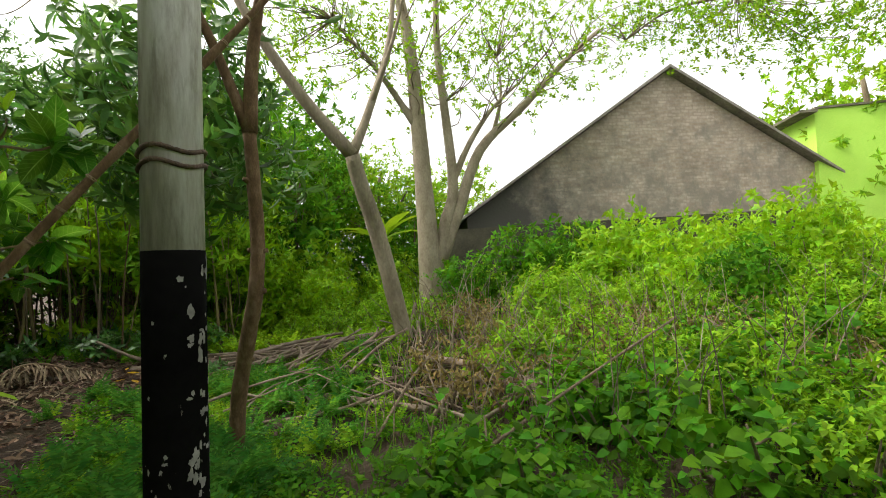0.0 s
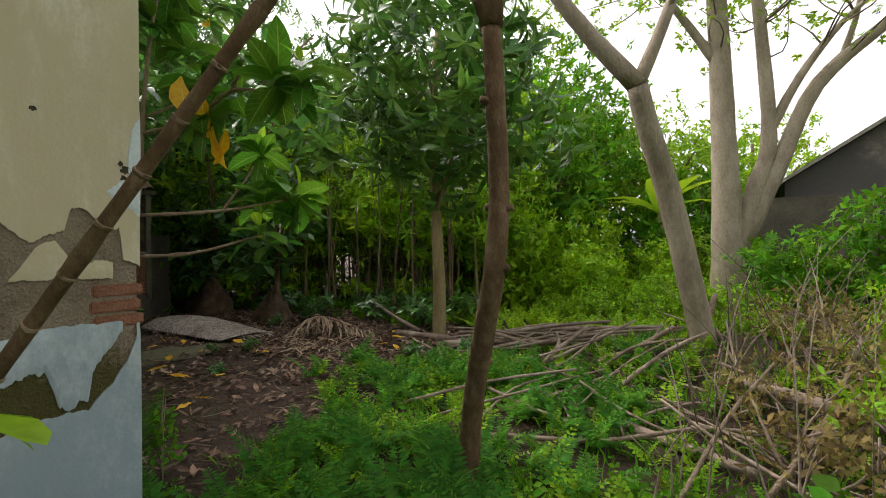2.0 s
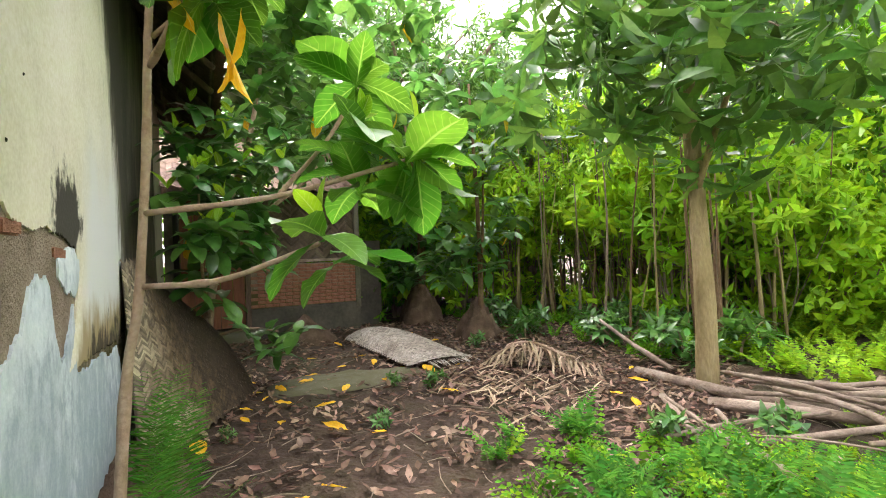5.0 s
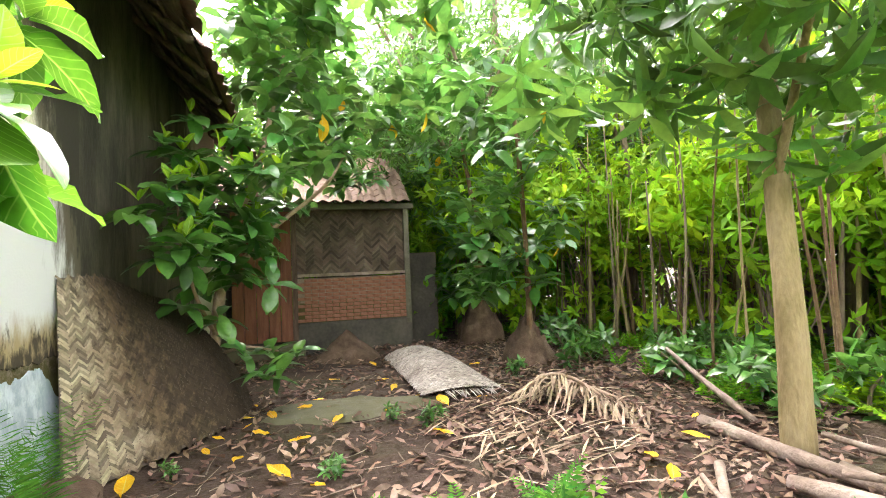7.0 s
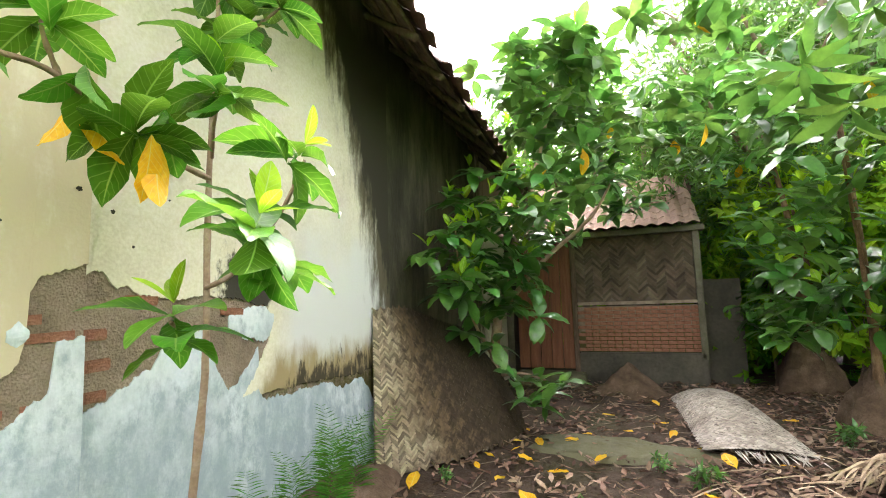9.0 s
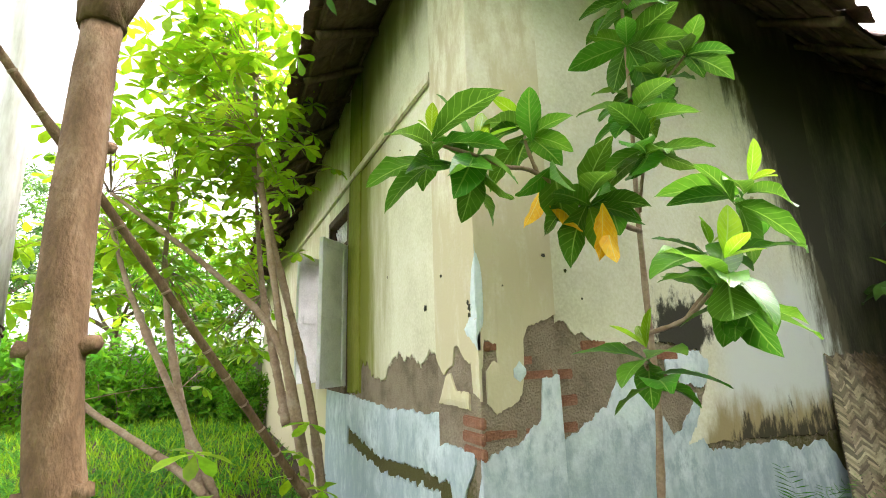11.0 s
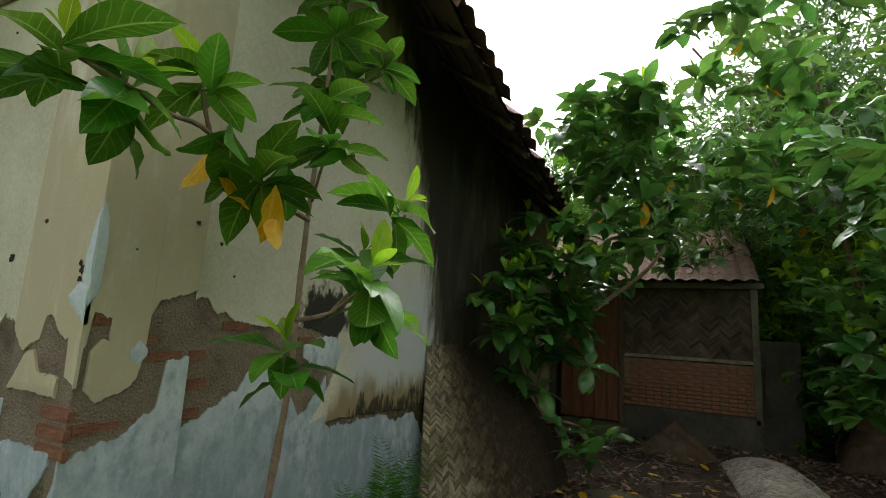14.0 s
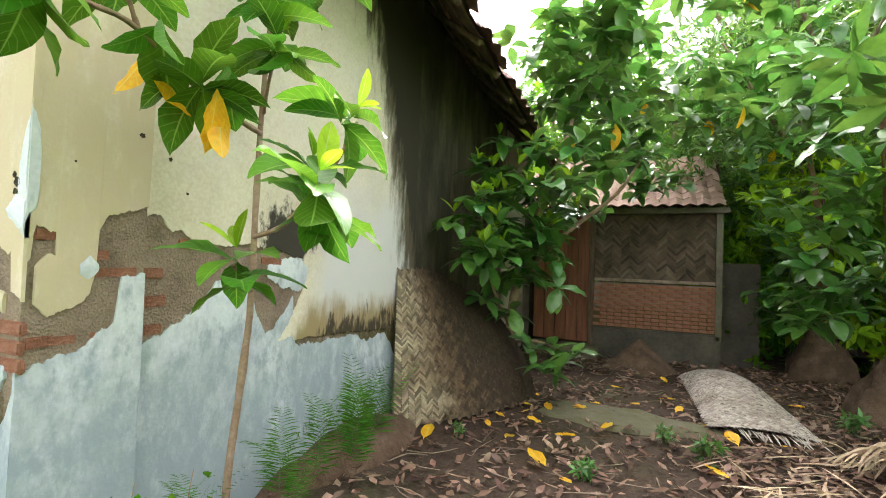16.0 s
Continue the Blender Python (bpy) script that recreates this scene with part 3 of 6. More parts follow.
def sheet(name, u0, u1, low, high, place, material, label, thick=0.014, step=0.006, seed=1.0, amp=(0.03, 0.03)):
    """A coat of plaster from u0 to u1 between two ragged edges; place(u, z, d) puts it on its wall, d off the face."""
    u = np.arange(u0, u1 + step / 2, step)
    lo = jag(u, low, seed, amp[0])
    hi = np.maximum(jag(u, high, seed + 3.3, amp[1]), lo + 0.002)
    k = 6
    f = np.linspace(0, 1, k)
    Z = lo[:, None] + (hi - lo)[:, None] * f[None]
    U = np.repeat(u[:, None], k, 1)
    edge = np.minimum(f, 1 - f)[None] * (hi - lo)[:, None]
    D = thick * (0.65 + 0.35 * np.clip(edge / 0.03, 0, 1))
    front = place(U, Z, D)
    back = place(U, Z, np.zeros_like(D) - 0.004)
    n = len(u)
    v = np.vstack([front.reshape(-1, 3), back.reshape(-1, 3)])
    i, j = np.meshgrid(np.arange(n - 1), np.arange(k - 1), indexing="ij")
    a = i * k + j
    q = [np.stack([a, a + k, a + k + 1, a + 1], -1).reshape(-1, 4)]
    m = n * k
    r = np.arange(n - 1) * k
    q.append(np.stack([r, r + m, r + k + m, r + k], -1))
    r = r + k - 1
    q.append(np.stack([r, r + k, r + k + m, r + m], -1))
    s = np.arange(k - 1)
    q.append(np.stack([s, s + 1, s + 1 + m, s + m], -1))
    s = s + (n - 1) * k
    q.append(np.stack([s, s + m, s + 1 + m, s + 1], -1))
    return in_house(hang(name, mesh_of(name, v, np.vstack(q), material, smooth=False), None, label))


on_side = lambda u, z, d: np.stack([-u, Y0 + d, z], -1)
on_front = lambda u, z, d: np.stack([X0 + d, u, z], -1)
pil_side = lambda u, z, d: np.stack([-u, 2.39 + d, z], -1)
pil_front = lambda u, z, d: np.stack([-2.46 + d, u, z], -1)
TOP = [(-20, 4.3), (20, 4.3)]
BOT = [(-20, -0.05), (20, -0.05)]
# pilaster, side face
sheet("plaster", 2.45, 2.912, [(2.45, 1.33), (2.475, 1.36), (2.482, 1.49), (2.555, 1.475), (2.562, 1.16), (2.62, 1.17), (2.68, 1.23), (2.705, 1.32), (2.70, 1.47), (2.74, 1.55), (2.83, 1.58), (2.92, 1.60)], TOP, pil_side, CREAM, "cream plaster", seed=2.1, amp=(0.02, 0))
sheet("plaster", 2.492, 2.562, [(2.49, 1.20), (2.53, 1.16), (2.57, 1.15)], [(2.49, 1.33), (2.53, 1.385), (2.57, 1.38)], pil_side, CREAM, "lobe of cream plaster", seed=3.1, amp=(0.015, 0.012))
sheet("plaster", 2.45, 2.912, BOT, [(2.45, 0.97), (2.56, 0.98), (2.68, 1.02), (2.74, 1.07), (2.79, 1.10), (2.808, 1.29), (2.92, 1.31)], pil_side, BLUE, "pale blue plaster", seed=5.4, amp=(0, 0.02))
# pilaster, front face
sheet("plaster", 1.916, 2.40, [(1.92, 1.41), (1.95, 1.36), (2.01, 1.31), (2.12, 1.37), (2.14, 1.45), (2.18, 1.455), (2.27, 1.39), (2.32, 1.39), (2.335, 1.25), (2.40, 1.215)], TOP, pil_front, CREAM, "cream plaster", seed=7.7, amp=(0.02, 0))
sheet("plaster", 1.945, 2.29, [(1.94, 1.165), (2.1, 1.17), (2.30, 1.16)], [(1.945, 1.18), (2.03, 1.31), (2.09, 1.335), (2.15, 1.245), (2.30, 1.24)], pil_front, CREAM, "scrap of cream plaster", seed=9.2, amp=(0.01, 0.012))
sheet("plaster", 1.916, 2.33, [(1.916, 0.76), (2.05, 0.79), (2.08, 0.70), (2.10, 0.63), (2.20, 0.63), (2.215, 0.74), (2.26, 0.83), (2.33, 0.93)], [(1.916, 0.945), (2.03, 0.975), (2.33, 0.98)], pil_front, BLUE, "pale blue plaster", seed=11.4, amp=(0.03, 0.012))
sheet("plaster", 1.916, 2.40, BOT, [(1.916, 0.58), (2.08, 0.61), (2.20, 0.61), (2.28, 0.69), (2.35, 0.79), (2.40, 0.93)], pil_front, BLUE, "pale blue plaster", seed=13.9, amp=(0, 0.015))
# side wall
sheet("plaster", 2.915, 5.62, [(2.91, 1.56), (2.99, 1.585), (3.05, 1.53), (3.17, 1.48), (3.35, 1.46), (3.6, 1.47), (3.8, 1.45), (4.0, 1.40), (4.06, 1.34), (4.075, 0.88), (4.3, 0.875), (4.6, 0.86), (5.12, 0.83), (5.62, 0.86)], TOP, on_side, SIDECREAM, "cream plaster with dark mould, darker towards the eave", seed=17.2, amp=(0.022, 0))
sheet("plaster", 3.80, 4.08, [(3.80, 0.875), (4.08, 0.88)], [(3.80, 0.90), (3.88, 1.0), (3.96, 1.10), (4.02, 1.20), (4.08, 1.36)], on_side, SIDECREAM, "stained wedge of cream plaster", seed=18.4, amp=(0.01, 0.03))
sheet("plaster", 3.70, 4.12, [(3.70, 1.30), (3.86, 1.22), (4.0, 1.20), (4.12, 1.30)], [(3.70, 1.36), (3.85, 1.40), (4.0, 1.40), (4.12, 1.37)], on_side, BLUE, "scrap of pale blue plaster", thick=0.010, seed=19.4, amp=(0.03, 0.02))
sheet("plaster", 2.915, 5.615, BOT, [(2.91, 0.99), (3.0, 1.02), (3.12, 1.08), (3.24, 1.14), (3.34, 1.27), (3.42, 1.30), (3.56, 1.27), (3.62, 1.08), (3.70, 0.95), (3.78, 0.98), (3.88, 1.09), (3.93, 1.16), (3.95, 0.90), (4.0, 0.84), (4.3, 0.83), (4.6, 0.84), (4.85, 0.76), (5.12, 0.80), (5.2, 0.72), (5.3, 0.58), (5.62, 0.45)], on_side, BLUE, "pale blue plaster", seed=21.5, amp=(0, 0.025))
sheet("plaster", 5.62, 10.0, BOT, TOP, on_side, MOULD_AND_PIT, "plaster black with mould and damp", seed=23.0, amp=(0, 0), step=0.1)
# front wall
sheet("plaster", 0.25, 1.915, [(0.1, 1.22), (0.3, 1.36), (0.45, 1.38), (0.6, 1.27), (0.93, 1.25), (1.0, 1.36), (1.2, 1.44), (1.36, 1.40), (1.5, 1.42), (1.62, 1.36), (1.75, 1.44), (1.92, 1.42)], TOP, on_front, FRONTCREAM, "cream plaster with moss stains", seed=27.0, amp=(0.05, 0))
sheet("plaster", -0.15, 0.25, [(-0.2, 1.10), (0.3, 1.14)], TOP, on_front, MOSS, "strip of green moss on plaster", seed=29.0, amp=(0.04, 0), thick=0.03)
sheet("plaster", -0.15, 1.915, [(-0.15, 0.80), (0.8, 0.70), (1.4, 0.76), (1.92, 0.78)], [(-0.15, 1.08), (1.0, 1.06), (1.92, 1.10)], on_front, BLUE, "pale blue plaster", seed=31.0, amp=(0.03, 0.02))
sheet("plaster", -0.15, 1.915, BOT, [(-0.15, 0.66), (0.8, 0.60), (1.4, 0.66), (1.92, 0.70)], on_front, BLUE, "grey-blue plaster", seed=33.0, amp=(0, 0.03))
sheet("plaster", -9.0, -1.10, BOT, TOP, on_front, CREAM, "cream plaster", seed=35.0, amp=(0, 0), step=0.1)
sheet("plaster", -1.10, -0.15, BOT, [(-2, 1.085), (2, 1.085)], on_front, BLUE, "grey-blue plaster under the sill", seed=37.0, amp=(0, 0), step=0.05)
sheet("plaster", -1.10, -0.15, [(-2, 2.96), (2, 2.96)], TOP, on_front, CREAM, "cream plaster", seed=36.0, amp=(0, 0), step=0.05)
in_house(part("string_course", boxes((X0 + 0.014, X0 + 0.045, -9.0, 1.91, 3.12, 3.19), bevel=0.008), CREAM, None, "narrow plaster moulding"))
in_house(part("capital", boxes((-2.96, -2.41, 1.88, 2.44, 3.86, 3.98), (-2.94, -2.43, 1.90, 2.42, 3.98, 4.35), bevel=0.012), MORTAR, None, "broken pilaster capital"))

sheet("paint_scrap", 2.27, 2.402, [(2.27, 1.53), (2.33, 1.50), (2.40, 1.44)], [(2.27, 1.55), (2.33, 1.60), (2.40, 1.60)], pil_front, BLUE, "scrap of old pale blue paint", thick=0.017, seed=41.0, amp=(0.02, 0.02))
sheet("paint_scrap", 2.355, 2.402, [(2.35, 1.58), (2.40, 1.58)], [(2.35, 1.70), (2.37, 1.84), (2.40, 1.90)], pil_front, BLUE, "scrap of old pale blue paint", thick=0.0172, seed=43.0, amp=(0.0, 0.03))
sheet("paint_scrap", 2.448, 2.484, [(2.44, 1.46), (2.50, 1.60)], [(2.44, 1.98), (2.48, 1.85), (2.50, 1.66)], pil_side, BLUE, "scrap of old pale blue paint", thick=0.017, seed=45.0, amp=(0.02, 0.04))
sheet("paint_scrap", 2.64, 2.71, [(2.64, 1.31), (2.675, 1.285), (2.71, 1.32)], [(2.64, 1.345), (2.675, 1.385), (2.71, 1.35)], pil_side, BLUE, "round scrap of pale blue paint", thick=0.017, seed=47.0, amp=(0.01, 0.01))


def pit(place, u, z, r):
    """A knocked-out hole in the plaster: a raised ragged rim, its shade painted dark."""
    th = np.linspace(0, 2 * np.pi, 14, endpoint=False)
    rr = r * rng.uniform(0.6, 1.25, 14)
    rings = []
    for f, d in ((1.0, 0.0148), (0.85, 0.0178), (0.7, 0.015), (0.0, 0.0145)):
        rings.append(place(u + f * rr * np.cos(th), z + f * rr * np.sin(th), np.full(14, d)))
    v = np.vstack(rings)
    q = np.array([(14 * k + i, 14 * k + (i + 1) % 14, 14 * k + 14 + (i + 1) % 14, 14 * k + 14 + i) for k in range(3) for i in range(14)])
    in_house(hang("plaster_hole", mesh_of("plaster_hole", v, q, MOULD_AND_PIT, False), None, "knocked-out hole in the plaster, its shade painted dark"))


for place, u, z, r in ((pil_front, 2.345, 1.645, 0.02), (pil_front, 2.325, 1.67, 0.014), (pil_front, 2.335, 1.61, 0.012), (pil_front, 2.02, 1.85, 0.012), (pil_side, 2.86, 1.92, 0.012), (pil_side, 2.60, 1.75, 0.005), (on_side, 3.02, 1.85, 0.01), (on_side, 3.12, 1.7, 0.007), (on_side, 3.3, 1.95, 0.006), (on_front, 1.72, 1.7, 0.02), (on_front, 1.0, 2.0, 0.008), (on_front, 1.3, 2.9, 0.008)):
    pit(place, u, z, r)

# window with lattice and shutters
window = in_house(new("window_1"))
tagged(window, "window with white shutters and a carved lattice")
wi = house_inv


def in_window(ob):
    ob.parent = window
    ob.matrix_parent_inverse = (house_inv @ Matrix.Identity(4)).copy()
    ob.matrix_parent_inverse = Matrix.Translation((2.45, -2.4, 0)) @ Matrix.Identity(4)
    return ob


window.matrix_parent_inverse = Matrix.Identity(4)
window.location = (0, 0, 0)
in_window(part("window_frame", boxes((-2.62, -2.46, -1.10, -1.03, 1.15, 2.95), (-2.62, -2.46, -0.22, -0.15, 1.15, 2.95), (-2.62, -2.46, -1.03, -0.22, 2.87, 2.95), (-2.62, -2.46, -1.03, -0.22, 2.50, 2.56), (-2.62, -2.44, -1.14, -0.15, 1.09, 1.15), bevel=0.006), OLDWOOD))
lat = bmesh.new()
for k in range(9):
    c = -1.03 + 0.09 * (k + 0.5)
    for sgn in (1, -1):
        made = bmesh.ops.create_cube(lat, size=1.0)["verts"]
        bmesh.ops.transform(lat, matrix=pose(-2.54, c, 2.685, 45 * sgn, 0, 0) @ Matrix.Diagonal((0.016, 0.018, 0.46, 1)), verts=made)
in_window(part("lattice", lat, WHITEWOOD, None, "white carved wooden lattice"))


def shutter_leaf(name, m):
    bm = boxes((-0.02, 0.02, 0, 0.07, 0, 1.86), (-0.02, 0.02, 0.35, 0.42, 0, 1.86), (-0.02, 0.02, 0.07, 0.35, 0, 0.1), (-0.02, 0.02, 0.07, 0.35, 0.86, 0.96), (-0.02, 0.02, 0.07, 0.35, 1.76, 1.86), (-0.008, 0.008, 0.07, 0.35, 0.1, 0.86), (-0.008, 0.008, 0.07, 0.35, 0.96, 1.76), bevel=0.004)
    bmesh.ops.transform(bm, matrix=m, verts=bm.verts)
    return in_window(part(name, bm, WHITEWOOD, None, "grey-white panelled shutter"))


for y, turn in ((-0.19, -46), (-1.06, -58)):
    shutter_leaf("shutter", pose(-2.45, y, 1.16, 0, 0, turn) @ Matrix.Diagonal((1, 1, 0.72, 1)))

# roof: two slopes that meet over the corner; eaves sag away from it
CORNER = np.array([-1.88, 3.06, 4.20])
FRONT_END = np.array([-1.86, -9.5, 2.9])
SIDE_END = np.array([-10.6, 3.06, 2.85])
RIDGE = np.array([-6.2, -1.2, 7.4])


def eave_line(a, b, f):
    p = a + (b - a) * f
    p[2] = a[2] + (b[2] - a[2]) * (1 - (1 - f) ** 1.8) * 0.9
    return p


roof = in_house(new("roof"))
tagged(roof, "dark weathered clay tile roof with sagging eaves")
roof.matrix_parent_inverse = Matrix.Identity(4)


def in_roof(ob):
    ob.parent = roof
    ob.matrix_parent_inverse = Matrix.Translation((2.45, -2.4, 0))
    return ob


def slope_sheet(a, b, n=60, m=12):
    f, g = np.linspace(0, 1, n), np.linspace(0, 1, m)
    edge = np.array([eave_line(a, b, t) for t in f])
    top = RIDGE + (b - a)[None] * (f[:, None] * 0.35)
    top[:, 2] = RIDGE[2]
    v = edge[:, None] * (1 - g[None, :, None]) + top[:, None] * g[None, :, None]
    v[..., 2] += 0.02 * rng.standard_normal(v.shape[:2])
    low = v.copy()
    low[..., 2] -= 0.05
    i, j = np.meshgrid(np.arange(n - 1), np.arange(m - 1), indexing="ij")
    k = i * m + j
    q = np.stack([k, k + m, k + m + 1, k + 1], -1).reshape(-1, 4)
    return np.vstack([v.reshape(-1, 3), low.reshape(-1, 3)]), np.vstack([q, q[:, ::-1] + n * m])


def pantile_mesh():
    """One curved clay tile, 0.24 wide, 0.32 long."""
    s = np.linspace(-0.12, 0.12, 9)
    h = 0.028 * np.cos(s / 0.12 * np.pi * 0.95) + 0.01
    v = [(a, b, c + d) for d in (0, -0.014) for b in (0.0, 0.34) for a, c in zip(s, h)]
    q = []
    for r in (0, 18):
        q += [(r + i, r + i + 1, r + i + 10, r + i + 9) for i in range(8)]
    q += [(i, i + 1, i + 19, i + 18) for i in range(8)] + [(9 + i, 10 + i, 28 + i, 27 + i) for i in range(8)]
    return mesh_of("roof_tile", v, q, TILE)


tile_mesh = pantile_mesh()
for a, b, count in ((CORNER, FRONT_END, 54), (CORNER, SIDE_END, 42)):
    v, q = slope_sheet(a, b)
    in_roof(hang("roof_slope", mesh_of("roof_slope", v, q, OLDWOOD, smooth=False), None, "dark underside of boards and tiles"))
    length = np.linalg.norm(b - a)
    n = int(length / 0.21)
    for k in range(n):
        f = k / n
        p = eave_line(a, b, f)
        up = unit(RIDGE + (b - a) * f * 0.35 - p)
        along = unit(b - a)
        nor = unit(np.cross(along, up))
        if nor[2] < 0:
            nor = -nor
        m = Matrix(((along[0], up[0], nor[0], 0), (along[1], up[1], nor[1], 0), (along[2], up[2], nor[2], 0), (0, 0, 0, 1)))
        for row in range(3):
            if rng.random() < 0.04:
                continue
            o = new("roof_tile", tile_mesh)
            o.matrix_local = Matrix.Translation(Vector(p + up * (-0.09 + 0.27 * row + rng.normal(0, 0.012)) + nor * (0.03 + 0.01 * row))) @ m @ pose(0, 0, 0, 0, 0, rng.normal(0, 2.5))
            in_roof(o)
    for k in range(int(length / 0.55)):
        f = (k + 0.5) * 0.55 / length
        p = eave_line(a, b, f)
        up = unit(RIDGE + (b - a) * f * 0.35 - p)
        v, t = tube([p + up * 0.02 - [0, 0, 0.1], p + up * 1.6 - [0, 0, 0.1]], 0.035, 0.035, 6, 4)
        in_roof(hang("rafter", mesh_of("rafter", v, t, OLDWOOD)))
    for d in (0.06, 0.34, 0.62, 0.9):
        v, t = tube([eave_line(a, b, f) + unit(RIDGE - a) * d - [0, 0, 0.055] for f in (0, 0.25, 0.5, 0.75, 1)], 0.018, 0.018, 5, 12)
        in_roof(hang("batten", mesh_of("batten", v, t, OLDWOOD)))

# ---- utility pole ----
pole = thing("utility_pole", "steel utility pole, black-painted base under worn white", "utility pole", at=(-0.34, 1.412, 0))


def pole_piece(name, z0, z1, r0, r1, mat, label):
    v, t = tube([(0.02 * (z - 1.2), 0, z) for z in (z0, (z0 + z1) / 2, z1)], r0, r1, 32, 8, 0.002)
    return hang(name, mesh_of(name, v, t, mat), pole, label)


pole_piece("pole_base", -0.2, 1.365, 0.0715, 0.0712, POLEBLACK, "chipped black paint")
pole_piece("pole_shaft", 1.365, 7.0, 0.0703, 0.064, POLEWHITE, "worn grey-white paint with rust streaks")
for z in (1.57, 1.605):
    v, t = tube([(0.008 + 0.0735 * math.cos(a), 0.0735 * math.sin(a), z + 0.008 * math.sin(3 * a)) for a in np.linspace(0, 2 * np.pi, 22)], 0.006, 0.006, 6, 60)
    hang("tie_wire", mesh_of("tie_wire", v, t, OLDWOOD), pole, "rusty wire tied round the pole")
chips = []
for k in range(300):
    a, z = rng.uniform(0, 2 * np.pi), (rng.uniform(0.1, 1.34) if k % 4 == 0 else rng.uniform(0.2, 0.9))
    s = rng.uniform(0.0015, 0.005) if k < 255 else rng.uniform(0.005, 0.010)
    if k % 5 == 1:
        a, z, s = math.radians(rng.normal(4, 22)), rng.uniform(0.72, 1.34), rng.uniform(0.003, 0.010)
    kk = 13
    th = np.linspace(0, 2 * np.pi, kk, endpoint=False)
    rr = s * rng.uniform(0.5, 1.2, kk)
    tall_chip = rng.uniform(0.6, 2.6)
    aa, zz = a + rr * np.cos(th) / 0.0723, z + rr * np.sin(th) * tall_chip
    ring = np.stack([0.0723 * np.cos(aa) + 0.02 * (zz - 1.2), 0.0723 * np.sin(aa), zz], 1)
    mid = np.array([[0.0723 * math.cos(a) + 0.02 * (z - 1.2), 0.0723 * math.sin(a), z]])
    tri = np.array([(i, (i + 1) % kk, kk) for i in range(kk)])
    chips.append((np.vstack([ring, mid]), tri))
v, t = gather(chips)
tagged(hang("flaked_paint", mesh_of("flaked_paint", v, t, POLECHIP, False), pole, "chips where the black paint has flaked to grey"), kind="stuff")


# ---- trees and shrubs ----
def tree(name, label, at, limbs, bark, crown=None, leaf=MANGO, category="tree", group="", extra=()):
    """limbs: (points, r0, r1, sides); crown: (verts, tris)."""
    ob = thing(name, label, category, group, at=at)
    o = np.asarray(at, float)
    for i, (pts, r0, r1, sides) in enumerate(limbs):
        v, t = tube(np.asarray(pts, float) - o, r0, r1, sides, 0, 0.03, 0)
        hang("trunk" if i == 0 else "limb", mesh_of("trunk", v, t, bark), ob)
    if crown is not None:
        hang("crown", mesh_of("crown", crown[0] - o, crown[1], leaf), ob)
    for nm, vt, mat, lb in extra:
        hang(nm, mesh_of(nm, vt[0] - o, vt[1], mat), ob, lb)
    return ob


# knotty tree beside the pole
kv = [(-1.44, 3.58, -0.05), (-1.37, 3.52, 0.45), (-1.203, 3.377, 0.9), (-1.09, 3.279, 1.2), (-1.06, 3.27, 1.5), (-1.045, 3.22, 1.9), (-1.04, 3.18, 2.2)]
c1, tips = crown_of([((-1.2, 3.0, 3.9), (1.3, 1.3, 0.7), 1.0)], 50, 3, 6, (0.12, 0.22), 0.3, spread=0.2)
kn = []
for z, a in ((1.19, 0.3), (1.20, 2.6), (1.45, 0.1), (1.46, 3.0), (0.72, 1.0), (1.9, 4.0), (0.95, 2.0)):
    cx, cy = (np.interp(z, [q[2] for q in kv], [q[i] for q in kv]) for i in (0, 1))
    p = np.array([cx + 0.042 * math.cos(a), cy + 0.042 * math.sin(a), z])
    kn.append(tube([p - [0.02 * math.cos(a), 0.02 * math.sin(a), 0], p + [0.025 * math.cos(a), 0.025 * math.sin(a), 0.008]], 0.026, 0.014, 8, 4, 0.15))
tree("tree", "slender leaning tree with red-brown knotty bark", (-1.44, 3.58, 0), [(kv, 0.056, 0.040, 14), ([kv[-1], (-0.95, 3.15, 2.9), (-0.6, 3.0, 3.9)], 0.05, 0.02, 9), ([kv[-1], (-1.28, 3.1, 2.9), (-1.65, 2.85, 3.8)], 0.038, 0.02, 9)], REDBARK, c1, MANGO, extra=[("bark_knot", k_, REDBARK, "knot where a side shoot broke off") for k_ in kn])

# forked pale tree, and the big many-limbed tree behind it
fa = (-1.06, 5.55, 2.6)
c2, tips = crown_of([((-2.3, 4.9, 5.7), (1.2, 1.1, 0.7), 0.5), ((-0.5, 5.9, 5.9), (1.1, 1.1, 0.8), 0.5)], 130, 3, 6, (0.05, 0.10), 0.4, rows=ROWS_FEW, spread=0.3)
tree("tree", "pale smooth-barked tree leaning and forking high up", (-0.69, 6.15, 0.4), [([(-0.66, 6.2, 0.2), (-0.69, 6.15, 0.5), (-0.89, 5.95, 1.65), (-1.02, 5.68, 2.3), fa], 0.115, 0.085, 14), ([fa, (-1.5, 5.27, 3.2), (-2.0, 5.0, 4.1), (-2.4, 4.8, 5.2)], 0.085, 0.03, 10), ([fa, (-0.85, 5.68, 3.2), (-0.62, 5.8, 4.0), (-0.5, 5.9, 5.2)], 0.06, 0.02, 9), ([(-0.85, 5.68, 3.2), (-0.5, 5.5, 3.9), (-0.2, 5.4, 4.9)], 0.03, 0.012, 7)], PALEBARK, c2, LIME)
fb = (-0.85, 11.70, 1.5)
